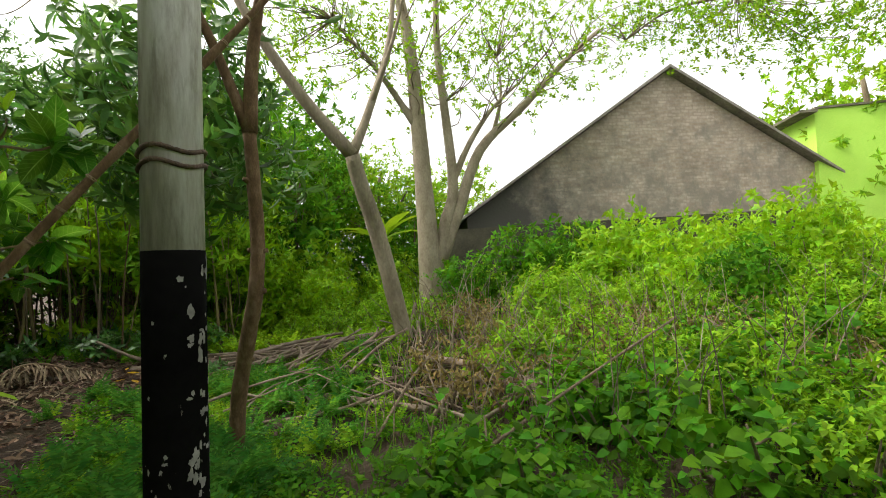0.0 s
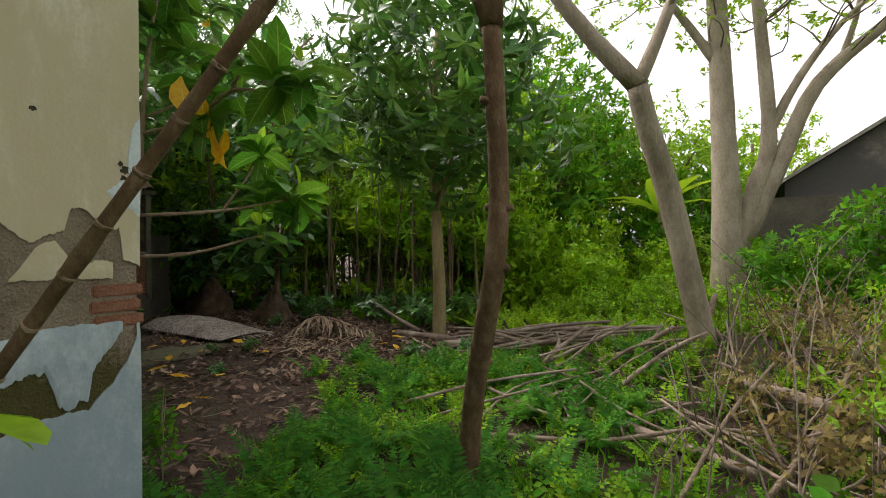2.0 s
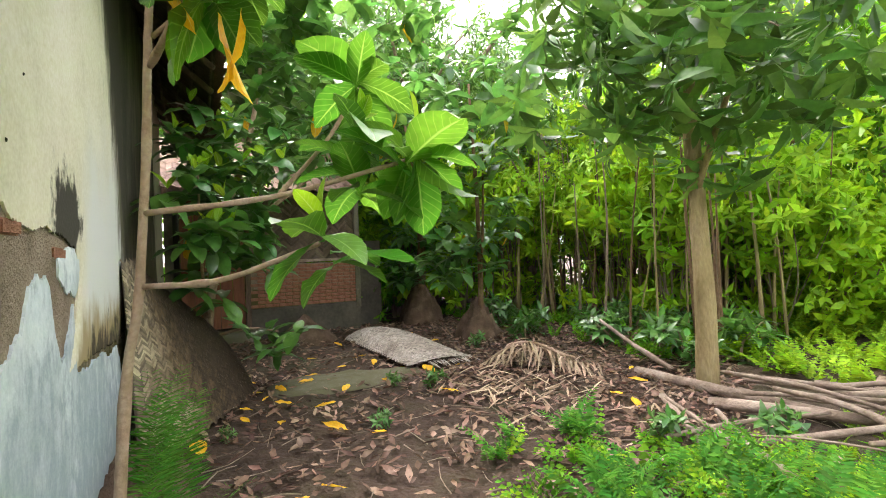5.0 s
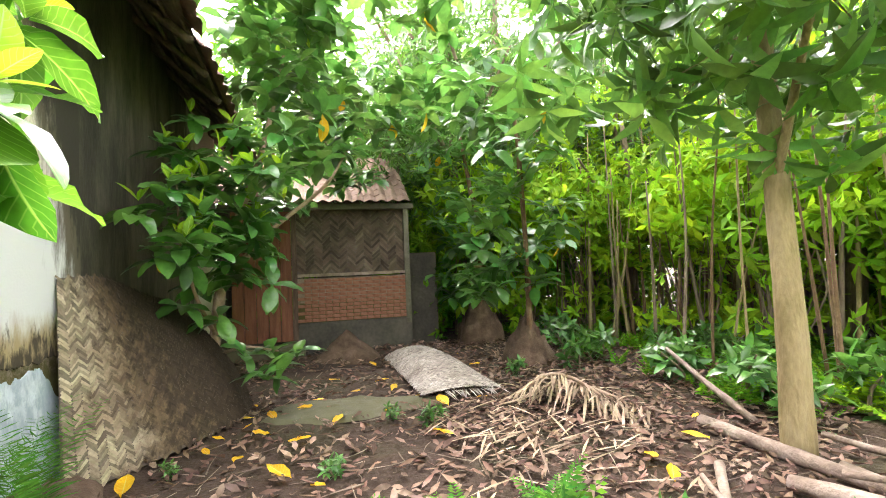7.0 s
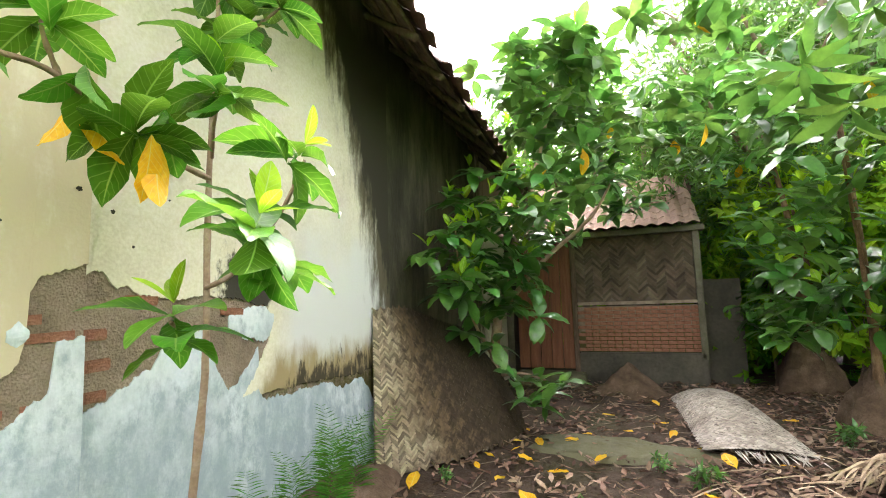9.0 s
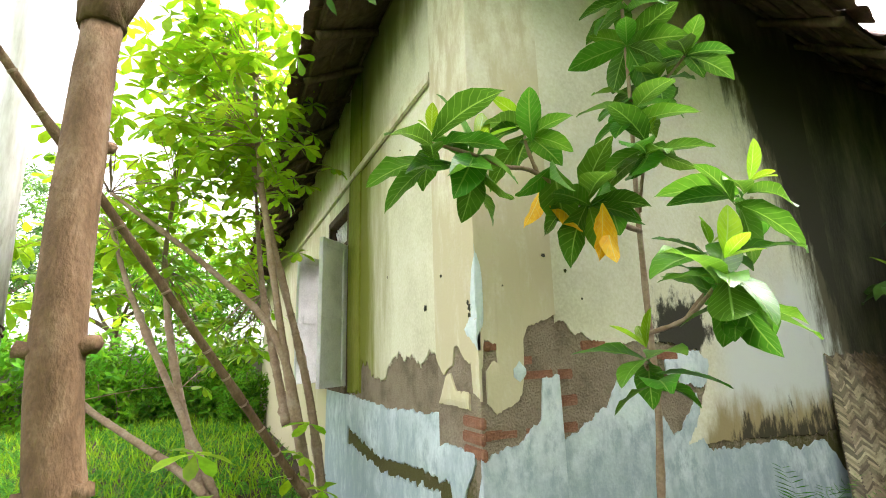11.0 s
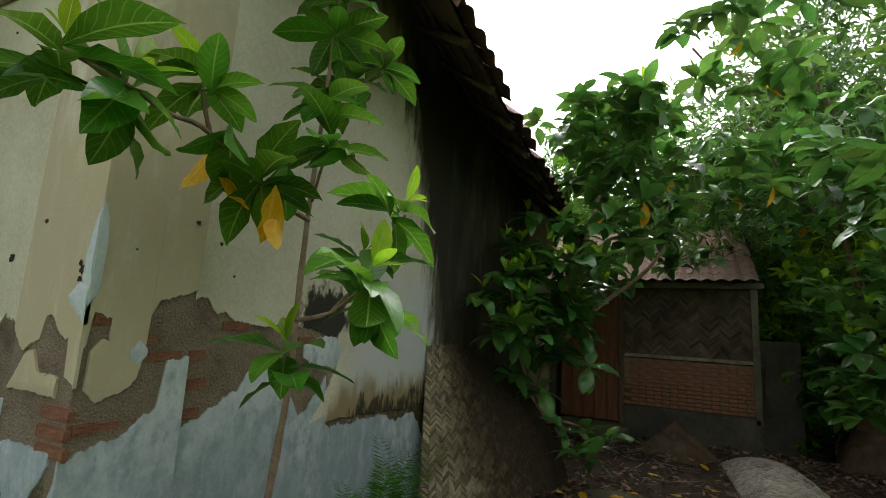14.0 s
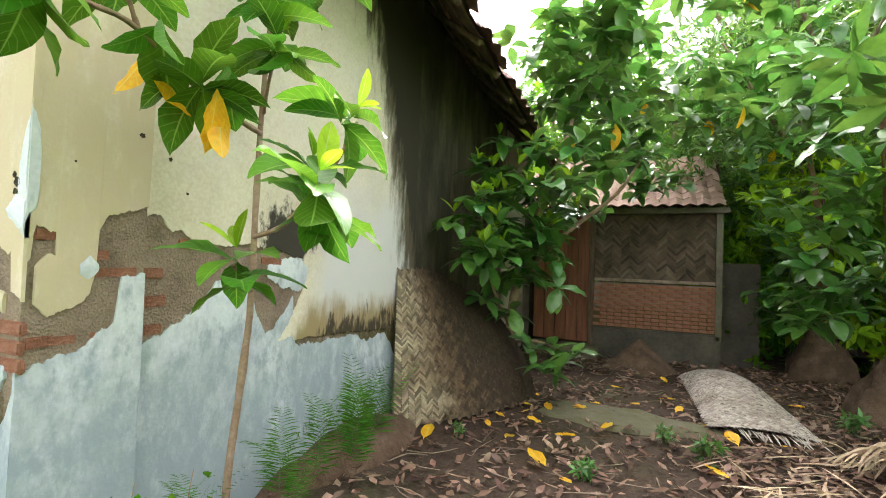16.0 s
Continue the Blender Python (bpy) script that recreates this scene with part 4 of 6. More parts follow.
lb = [([(-1.05, 11.66, -0.1), (-1.05, 11.64, 1.8), (-1.10, 11.60, 3.6), (-1.23, 11.50, 6.5), (-1.55, 11.30, 8.5)], 0.30, 0.1, 16),
      ([(-0.90, 11.75, 1.2), (-0.60, 11.85, 2.4), (-0.41, 11.95, 3.4), (-0.60, 11.81, 6.5), (-0.55, 11.80, 8.4)], 0.19, 0.06, 12),
      ([(-0.80, 11.78, 1.4), (-0.25, 12.00, 2.8), (0.32, 12.31, 4.2), (1.47, 12.87, 5.35), (2.75, 13.40, 6.7), (3.75, 13.80, 7.6)], 0.17, 0.05, 12),
      ([(-0.43, 11.94, 3.3), (0.05, 12.10, 4.3), (0.65, 12.40, 5.2), (1.45, 12.80, 6.0)], 0.09, 0.03, 8),
      ([(0.65, 12.50, 4.6), (0.90, 12.60, 5.6), (0.85, 12.60, 6.6)], 0.06, 0.02, 8),
      ([(-1.15, 11.55, 4.6), (-1.95, 11.10, 5.9), (-2.85, 10.70, 7.0)], 0.09, 0.03, 8)]
c3, tips = crown_of([((-1.0, 11.3, 7.2), (3.3, 2.5, 1.2), 0.5), ((2.4, 12.6, 6.9), (2.8, 2.0, 1.0), 0.35), ((-3.2, 10.5, 6.6), (1.9, 1.6, 1.0), 0.2), ((0.2, 11.6, 5.6), (2.4, 1.4, 0.6), 0.16)], 480, 3, 7, (0.07, 0.14), 0.4, rows=ROWS_FEW, spread=0.4)
tw = twigs_from(lb, tips[::4], 0.018, 0.13)
tree("tree", "large pale-barked tree with several spreading limbs", (-1.05, 11.66, 0), lb, PALEBARK, c3, LIME, extra=[("fine_twig_mass", tw, BARK, "fine bare twigs")])
# branches hanging in from a tree beyond the view, over the gable
c4, tips = crown_of([((6.2, 9.3, 5.55), (2.3, 1.5, 0.75), 0.7), ((4.4, 10.0, 6.1), (1.7, 1.1, 0.5), 0.35)], 300, 4, 7, (0.06, 0.11), 0.42, rows=ROWS_FEW, spread=0.3)
tree("tree", "tree with light green leaves overhanging the gable", (9.0, 8.5, 0), [([(9.0, 8.5, -0.1), (8.9, 8.6, 3), (8.3, 9.0, 5.4), (7.0, 9.4, 6.1)], 0.2, 0.06, 10), ([(8.3, 9.0, 5.4), (6.0, 9.8, 6.1), (4.4, 10.2, 6.2), (3.4, 10.3, 5.7)], 0.05, 0.015, 7)], BARK, c4, LIME, extra=[("fine_twig_mass", twigs_from([([(8.3, 9.0, 5.4), (6.0, 9.8, 6.1), (4.4, 10.2, 6.2), (3.4, 10.3, 5.7)], 0, 0, 0)], tips[::5], 0.012, 0.15), BARK, "thin hanging twigs")])

# mango tree
mg = [(-4.20, 7.02, -0.05), (-4.22, 7.05, 0.9), (-4.30, 7.10, 1.8), (-4.36, 7.12, 3.2), (-4.30, 7.2, 4.6)]
c5, tips = crown_of([((-4.35, 7.05, 2.75), (1.15, 1.15, 0.75), 0.45), ((-3.9, 6.6, 3.8), (1.5, 1.5, 1.0), 0.6), ((-3.0, 6.2, 2.9), (0.8, 0.8, 0.6), 0.2), ((-5.2, 6.6, 2.9), (1.1, 1.1, 0.6), 0.16), ((-3.4, 7.7, 2.8), (1.1, 1.0, 0.6), 0.18), ((-4.4, 7.3, 5.2), (1.6, 1.6, 1.0), 0.4)], 74, 3, 8, (0.24, 0.38), 0.25, droop_dir=-0.45, spread=0.2, droop=0.45)
tree("mango_tree", "mango tree with ochre trunk and drooping dark leaves", mg[0], [(mg, 0.102, 0.055, 14), ([mg[2], (-3.8, 6.8, 2.5), (-3.2, 6.3, 2.9)], 0.035, 0.012, 7), ([mg[3], (-4.9, 7.2, 3.9), (-5.4, 7.3, 4.4)], 0.04, 0.014, 7)], MANGOBARK, c5, MANGO, category="tree", extra=[("fine_twig_mass", twigs_to(mg[3], tips[::5], 0.014, 0.15), BARK, "")])


# broad-leaved plants
def broad_plant(name, label, at, stems, whorls, size, bark=STEM, leaf=NONI, group="", yellow=0, count=8, young=0.25, category="shrub", drooping=(), hanging=()):
    ob = thing(name, label, category, group, at=at)
    o = np.asarray(at, float)
    for i, (pts, r0, r1) in enumerate(stems):
        v, t = tube(np.asarray(pts, float) - o, r0, r1, 9, 0, 0.05, 2)
        hang("stem", mesh_of("stem", v, t, bark), ob)
    w = np.asarray(whorls, float) - o
    h = np.tile([0.0, 0, 1.0], (len(w), 1)) + rng.normal(0, 0.35, (len(w), 3))
    old = rosettes(w, h, count, size, 0.44, (48, 112), ROWS_BIG, 0.34, 0.28, 0.10, 0.10)
    hang("foliage", mesh_of("foliage", old[0], old[1], leaf, blade=ROWS_BIG), ob, "large glossy green leaves")
    k = max(1, int(len(w) * young))
    yo = rosettes(w[:k] + [0, 0, 0.03], h[:k], 3, (size[0] * 0.45, size[1] * 0.6), 0.4, (10, 45), ROWS_BIG, 0.15, 0.3)
    hang("young_foliage", mesh_of("young_foliage", yo[0], yo[1], YOUNG_BROAD, blade=ROWS_BIG), ob, "bright young leaves")
    if len(drooping):
        low = rosettes(np.asarray(drooping) - o, np.tile([0.1, 0.1, -1.0], (len(drooping), 1)), 3, (size[0] * 1.1, size[1]), 0.48, (8, 45), ROWS_BIG, 0.25, 0.3, 0.05, 0.08)
        hang("drooping_foliage", mesh_of("drooping_foliage", low[0], low[1], leaf, blade=ROWS_BIG), ob, "old dark leaves hanging down")
    for spot in hanging:
        ye = rosettes([np.asarray(spot) - o], [(rng.normal(0, 0.15), rng.normal(0, 0.15), -1)], 1, (size[1] * 0.75, size[1] * 0.95), 0.42, (4, 14), ROWS_BIG, 0.15, 0.3, 0.0, 0.1)
        hang("yellow_leaf", mesh_of("yellow_leaf", ye[0], ye[1], YELLOW_BROAD, blade=ROWS_BIG), ob, "yellowing leaf hanging down")
    for k in yellow if isinstance(yellow, tuple) else rng.integers(0, len(w), yellow):
        ye = rosettes(w[k:k + 1] + rng.normal(0, 0.05, (1, 3)) - [0, 0, 0.04], [(rng.normal(0, 0.2), rng.normal(0, 0.2), -1)], 1, (size[0], size[1] * 0.9), 0.42, (2, 20), ROWS_BIG, 0.2, 0.25)
        hang("yellow_leaf", mesh_of("yellow_leaf", ye[0], ye[1], YELLOW_BROAD, blade=ROWS_BIG), ob, "yellowing leaf hanging down")
    return ob


broad_plant("broad_leaved_sapling", "young tree with large glossy leaves by the wall", (-3.25, 2.59, 0),
            [([(-3.25, 2.59, -0.05), (-3.26, 2.59, 0.33), (-3.29, 2.63, 0.95), (-3.27, 2.67, 1.2), (-3.23, 2.71, 1.7), (-3.22, 2.73, 2.17), (-3.2, 2.78, 2.7), (-3.14, 2.85, 3.2)], 0.021, 0.009),
             ([(-3.27, 2.68, 1.25), (-3.0, 2.92, 1.27), (-2.69, 3.16, 1.37)], 0.011, 0.007),
             ([(-3.24, 2.70, 1.5), (-3.0, 3.1, 1.54), (-2.72, 3.46, 1.63)], 0.011, 0.007), ([(-3.0, 3.1, 1.54), (-3.04, 3.28, 1.75), (-3.04, 3.4, 1.95)], 0.008, 0.006),
             ([(-3.22, 2.73, 2.0), (-2.85, 2.82, 2.03), (-2.5, 2.88, 2.15), (-2.30, 2.94, 2.13), (-2.17, 2.95, 2.15), (-1.99, 2.95, 2.17)], 0.012, 0.006), ([(-2.5, 2.88, 2.15), (-2.44, 2.9, 2.25), (-2.43, 2.9, 2.33)], 0.008, 0.006),
             ([(-3.22, 2.74, 2.1), (-3.1, 2.88, 2.2), (-3.03, 3.0, 2.32)], 0.009, 0.006), ([(-3.2, 2.77, 2.6), (-3.32, 2.88, 2.75), (-3.42, 2.98, 2.9)], 0.008, 0.006)],
            [(-2.72, 3.48, 1.66), (-2.69, 3.17, 1.40), (-2.86, 3.34, 1.74), (-3.14, 2.85, 3.22), (-3.03, 3.0, 2.34), (-1.99, 2.95, 2.18), (-3.04, 3.4, 1.98), (-2.43, 2.9, 2.34),
             (-2.17, 2.95, 2.16), (-3.42, 2.98, 2.92), (-3.17, 2.83, 2.98), (-3.2, 2.79, 2.75), (-3.06, 2.92, 2.55), (-3.3, 2.88, 2.78), (-2.75, 2.86, 2.1), (-2.95, 3.36, 1.62)],
            (0.18, 0.32), leaf=NONI_BROAD, yellow=0, count=8, young=0.6, drooping=[(-2.55, 2.92, 2.16), (-2.17, 2.95, 2.13), (-3.05, 3.0, 2.3), (-2.85, 2.9, 2.12), (-2.72, 3.48, 1.62)],
            hanging=[(-2.74, 2.98, 2.02), (-2.80, 2.93, 2.04), (-2.68, 2.70, 2.22), (-2.62, 2.78, 2.16)])


# ---- undergrowth prototypes ----
def shrub(name, label, blobs, clumps, per, count, length, ratio, leaf, stems, at, rows=ROWS_FEW, category="shrub", group="undergrowth shrubs", bark=BARK, **kw):
    (cv, ct), tips = crown_of(blobs, clumps, per, count, length, ratio, rows=rows, **kw)
    keep = cv[:, 2].reshape(-1) > -5
    ob = thing(name, label, category, group, at=at)
    for k in range(stems):
        tip = tips[(k * 7) % len(tips)]
        root = np.array([rng.normal(0, 0.06), rng.normal(0, 0.06), -0.05])
        v, t = tube([root, root * 0.5 + tip * 0.5 + rng.normal(0, 0.06, 3), tip], 0.016, 0.005, 6, 7)
        hang("stem", mesh_of("stem", v, t, bark), ob)
    cv[:, 2] = np.maximum(cv[:, 2], 0.01)
    hang("foliage", mesh_of("foliage", cv, ct, leaf), ob)
    return ob


def scatter(proto, spots, size=(0.8, 1.25)):
    for x, y, s in spots:
        copy_thing(proto, Matrix.Translation((x, y, float(ground_height(x, y)) - 0.02)) @ Matrix.Rotation(rng.uniform(0, 6.28), 4, "Z") @ Matrix.Scale(s * rng.uniform(*size), 4))


low = [((0, 0, 0.32), (0.45, 0.45, 0.3), 1.0)]
tall = [((0, 0, 0.9), (0.6, 0.6, 0.55), 0.6), ((0.2, 0.1, 0.4), (0.55, 0.55, 0.35), 0.4)]
weed_a = shrub("weed_shrub", "low light green weeds with small leaves", low, 60, 3, 7, (0.045, 0.08), 0.5, LIME, 8, (1.6, 4.6, 0), spread=0.1, droop_dir=0.3)
weed_b = shrub("weed_shrub", "low mid-green weeds with pointed leaves", low, 55, 3, 6, (0.07, 0.12), 0.32, LIME, 8, (0.6, 5.3, 0), spread=0.1, droop_dir=0.3)
vine_a = shrub("vine_clump", "creeping vine with broad heart-shaped leaves", [((0, 0, 0.22), (0.5, 0.5, 0.24), 1.0)], 46, 2, 4, (0.045, 0.10), 0.9, BUSH, 9, (0.35, 3.0, 0), rows=ROWS_MID, spread=0.12, droop_dir=0.5)
shrub_a = shrub("leafy_shrub", "bushy light green shrub in the weeds", tall, 110, 4, 7, (0.08, 0.14), 0.42, YOUNG, 9, (3.2, 7.2, 0), spread=0.14)
shrub_b = shrub("leafy_shrub", "bushy mid-green shrub under the trees", tall, 100, 4, 7, (0.09, 0.15), 0.38, BUSH, 9, (-0.2, 10.4, 0), spread=0.15)
thick_a = shrub("thicket_shrub", "thicket of saplings with long green leaves", [((0, 0, 1.9), (0.75, 0.75, 0.8), 0.8), ((0, 0, 0.5), (0.6, 0.6, 0.35), 0.12)], 60, 3, 8, (0.17, 0.27), 0.34, LIME, 10, (-6.3, 9.3, 0), spread=0.16, group="thicket shrubs")
thick_b = shrub("thicket_shrub", "light green thicket of saplings with long leaves", [((0, 0, 2.1), (0.8, 0.8, 0.8), 0.85), ((0, 0, 0.5), (0.6, 0.6, 0.35), 0.1)], 56, 3, 8, (0.17, 0.27), 0.34, YOUNG, 10, (-7.9, 10.4, 0), spread=0.18, group="thicket shrubs")
small_d = shrub("seedling", "dark green broad-leaved seedling", [((0, 0, 0.22), (0.22, 0.22, 0.18), 1.0)], 12, 1, 8, (0.12, 0.2), 0.36, NONI, 4, (-5.6, 8.0, 0), rows=ROWS_MID, spread=0.05, droop_dir=0.8, group="seedlings")

weed_c = shrub("weed_shrub", "dying brown and olive weeds with dry stems", low, 30, 2, 5, (0.04, 0.09), 0.4, DEADWEED, 14, (1.4, 5.2, 0), spread=0.12, droop_dir=0.0, bark=TWIG)
scatter(weed_c, [(rng.uniform(-0.4, 4.5), rng.uniform(4.0, 7.5), 0.8) for k in range(34)])

# weedy slope beside the pole
spots = []
for k in range(70):
    x, y = rng.uniform(0.9, 7.0), rng.uniform(2.4, 9.5)
    if y < 1.6 + 0.55 * abs(x - 1.5):
        continue
    spots.append((x, y, 0.62 + 0.13 * max(0, y - 3)))
scatter(weed_a, spots[::2])
scatter(weed_b, spots[1::2])
scatter(weed_b, [(rng.uniform(-0.9, 1.6), rng.uniform(6.0, 8.8), 0.36) for k in range(22)])
scatter(weed_a, [(rng.uniform(-3.6, 1.2), rng.uniform(9.4, 12.5), 0.95) for k in range(34)])
scatter(weed_a, [(rng.uniform(1.0, 3.0), rng.uniform(3.4, 8.8), 0.42) for k in range(36)])
scatter(vine_a, [(rng.uniform(0.0, 1.0), rng.uniform(1.9, 3.2), 0.7) for k in range(14)] + [(rng.uniform(0.9, 4.5), rng.uniform(2.6, 6.0), 1.0) for k in range(24)])
scatter(shrub_a, [(2.2, 7.4, 0.6), (3.3, 8.3, 1.05), (4.4, 7.2, 0.9), (5.6, 8.0, 0.85), (6.6, 6.8, 0.8), (7.4, 8.4, 0.95), (2.8, 9.6, 1.15), (4.6, 9.6, 1.25), (6.0, 10.4, 1.0), (1.2, 9.6, 0.6), (0.4, 12.4, 0.8), (-2.2, 12.2, 1.2), (-3.2, 10.6, 1.1), (-4.0, 12.0, 1.4), (5.0, 5.6, 0.8), (6.6, 4.8, 0.75), (8.2, 6.2, 0.9), (-1.9, 13.4, 1.4), (-5.0, 10.8, 1.2)])
scatter(shrub_b, [(1.0, 10.0, 1.35), (2.2, 11.4, 1.2), (3.6, 11.4, 1.3), (-3.0, 13.6, 1.9), (-4.8, 13.2, 2.0), (-6.2, 11.8, 1.6), (-1.2, 14.6, 1.7), (-2.3, 16.0, 2.3), (3.4, 6.2, 0.9), (7.2, 10.6, 1.05)])
thick = [(-5.2, 10.0), (-7.4, 9.2), (-9.4, 8.6), (-10.3, 7.8), (-7.0, 10.0), (-8.4, 9.6), (-9.8, 9.2), (-11.2, 8.4), (-11.0, 6.6), (-12.0, 7.4), (-5.6, 10.9), (-6.6, 11.6), (-8.2, 11.2), (-9.8, 10.8), (-11.6, 9.8)]
scatter(thick_a, [(x, y, 1.0) for x, y in thick[::3]])
scatter(thick_b, [(x, y, 1.05) for i, (x, y) in enumerate(thick) if i % 3])
scatter(small_d, [(rng.uniform(-9.5, -4.6), rng.uniform(7.3, 9.2), 1.1) for k in range(16)] + [(-6.9, 6.2, 0.7), (-7.0, 7.0, 1.0), (-4.9, 4.1, 0.35), (-5.3, 3.0, 0.35), (-5.6, 4.9, 0.45), (-6.0, 4.6, 0.4), (-3.5, 5.6, 0.7), (-3.2, 6.3, 0.8)])
for k in range(100):
    x, y = rng.uniform(-11.5, -4.8), rng.uniform(8.0, 11.5)
    ob = thing("sapling_stem", "thin bare brown sapling stem in the thicket", "sapling", "thicket saplings", at=(x, y, 0))
    top = (rng.normal(0, 0.25), rng.normal(0, 0.25), rng.uniform(2.0, 4.0))
    v, t = tube([(0, 0, -0.05), (top[0] * 0.3, top[1] * 0.6, top[2] * 0.5), top], rng.uniform(0.015, 0.035), 0.008, 7, 8)
    hang("trunk", mesh_of("trunk", v, t, (REDBARK, BARK, MANGOBARK)[k % 3]), ob)


# feathery ferns on the floor by the path
def frond_leaves(base, head, length, pairs, leaf_len, ratio=0.3, arch=0.35):
    base, head = np.atleast_2d(base), unit(np.atleast_2d(head))
    n = len(base)
    f = np.linspace(0.15, 1, pairs)
    side = unit(np.cross(head, np.array([[0, 0, 1.0]])))
    up = np.cross(side, head)
    pos = base[:, None] + head[:, None] * (f[None] * length[:, None])[..., None] + up[:, None] * (length[:, None] * arch * (f - 1.1 * f ** 2)[None])[..., None]
    out = []
    for s in (1, -1):
        ax = side[:, None] * s + 0.45 * head[:, None] + rng.normal(0, 0.08, pos.shape)
        ln = leaf_len * length[:, None] * (1.05 - 0.75 * f ** 2)[None]
        out.append(leaves(pos.reshape(-1, 3), ax.reshape(-1, 3), np.repeat(up[:, None], pairs, 1).reshape(-1, 3), ln.ravel(), ln.ravel() * ratio, ROWS_FEW, 0.2, 0.2))
    return gather(out)


def fern_patch(name, label, xs, ys, plants, per, length, leaf, pairs=13, keep=None, ratio=0.3, leaf_len=0.3):
    p = np.stack([rng.uniform(*xs, plants), rng.uniform(*ys, plants)], 1)
    if keep is not None:
        p = p[np.array([keep(a, b) for a, b in p])]
    b = np.repeat(np.column_stack([p, ground_height(p[:, 0], p[:, 1]) + 0.0]), per, 0)
    b[:, :2] += rng.normal(0, 0.04, (len(b), 2))
    a = rng.uniform(0, 2 * np.pi, len(b))
    e = rng.uniform(0.35, 1.2, len(b))
    h = np.stack([np.cos(a) * np.cos(e), np.sin(a) * np.cos(e), np.sin(e)], 1)
    v, t = frond_leaves(b, h, rng.uniform(*length, len(b)), pairs, leaf_len, ratio)
    ob = hang(name, mesh_of(name, v, t, leaf))
    return tagged(ob, label, "undergrowth", kind="stuff")


clear = lambda x, y: (x + 1.55) ** 2 + (y - 4.3) ** 2 > 0.06 and math.hypot(x + 0.9, y - 2.3) > 0.35
edge = lambda x, y: x > -3.65 + 0.55 * max(0, 4.9 - y) + 0.35 * math.sin(2.3 * y) + 0.2 * math.sin(7 * y + 2 * x) and y < 5.9 + 0.3 * math.sin(4 * x)
fern_patch("feathery_undergrowth", "feathery fern-like weeds covering the soil", (-4.6, -0.9), (2.3, 6.9), 420, 6, (0.14, 0.36), FERN, keep=lambda x, y: clear(x, y) and edge(x, y) and noise.noise(Vector((1.3 * x, 1.3 * y, 0))) > -0.25)
fern_patch("feathery_undergrowth", "low broad-leaved weeds among the ferns", (-4.6, -0.4), (1.6, 6.9), 420, 5, (0.10, 0.22), BUSH, 5, keep=lambda x, y: clear(x, y) and edge(x, y), ratio=0.6, leaf_len=0.34)
fern_patch("feathery_undergrowth", "light green weeds among the ferns", (-4.6, -0.4), (1.6, 6.9), 240, 5, (0.10, 0.24), LIME, 7, keep=lambda x, y: clear(x, y) and edge(x, y), ratio=0.5, leaf_len=0.3)
fern_patch("feathery_undergrowth", "pale mixed weeds among fallen branches", (-3.0, 3.0), (4.5, 9.0), 300, 6, (0.09, 0.19), LIME, 9, keep=clear, ratio=0.5, leaf_len=0.28)
fern_patch("feathery_undergrowth", "green weeds under the trees", (-5.5, 1.5), (8.0, 14.0), 420, 6, (0.18, 0.4), LIME, 9, ratio=0.5, leaf_len=0.28)
fern_patch("feathery_undergrowth", "low dark weeds beneath the thicket", (-11.0, -4.6), (7.4, 11.0), 260, 6, (0.14, 0.3), BUSH, 8, ratio=0.5, leaf_len=0.3)
fern_patch("feathery_undergrowth", "low weeds beside the pole", (-0.3, 2.5), (1.7, 4.5), 140, 6, (0.10, 0.22), BUSH, 8, keep=lambda x, y: math.hypot(x + 0.485, y - 1.515) > 0.35 and math.hypot(x - 0.2, y - 1.0) > 0.7, ratio=0.5, leaf_len=0.3)
fern_patch("lawn_weeds", "bright green grass and creepers on the open yard", (-2.3, 5.0), (-9.0, 0.4), 900, 6, (0.10, 0.24), FERN, 8, keep=lambda x, y: math.hypot(x - 0.5, y) > 1.0, ratio=0.5, leaf_len=0.3)


def grass(name, label, xs, ys, n, length, leaf, keep=None, lean=0.5):
    p = np.stack([rng.uniform(*xs, n), rng.uniform(*ys, n)], 1)
    if keep is not None:
        p = p[np.array([keep(a, b) for a, b in p])]
    b = np.column_stack([p, ground_height(p[:, 0], p[:, 1]) - 0.02])
    h = np.column_stack([rng.normal(0, lean, (len(b), 2)), np.ones(len(b))])
    ln = rng.uniform(*length, len(b))
    v, t = leaves(b, h, rng.normal(0, 1, (len(b), 3)), ln, 0.012 + 0.02 * ln, ROWS_FEW, 0.35, 0.2)
    return tagged(hang(name, mesh_of(name, v, t, leaf)), label, "grass", kind="stuff")


fern_patch("lawn_weeds", "low creeping weeds along the house front", (-2.35, 1.2), (-0.2, 2.1), 330, 6, (0.08, 0.2), BUSH, 7, keep=lambda x, y: math.hypot(x - 0.3, y - 0.7) > 0.75 and math.hypot(x + 0.34, y - 1.41) > 0.15, ratio=0.6, leaf_len=0.34)
grass("grass", "long light green grass on the open yard", (-2.3, 8.0), (-14.0, -1.0), 26000, (0.12, 0.32), LIME)
grass("grass", "thin green grass between the weeds", (-2.8, 3.0), (2.8, 9.0), 7000, (0.08, 0.2), BUSH, keep=clear)

stalks = []
for k in range(700):
    x, y = rng.uniform(-0.6, 6.0), rng.uniform(3.6, 9.0)
    l, z = rng.uniform(0.3, 1.0), float(ground_height(x, y))
    d = rng.normal(0, 0.35, 2) * l
    stalks.append(tube([(x, y, z), (x + d[0] * 0.4, y + d[1] * 0.4, z + l * 0.6), (x + d[0], y + d[1], z + l)], 0.006, 0.002, 5, 6))
v, t = gather(stalks)
tagged(hang("dry_stalks", mesh_of("dry_stalks", v, t, TWIG)), "thin dry brown stalks standing in the weeds", "stalks", kind="stuff")

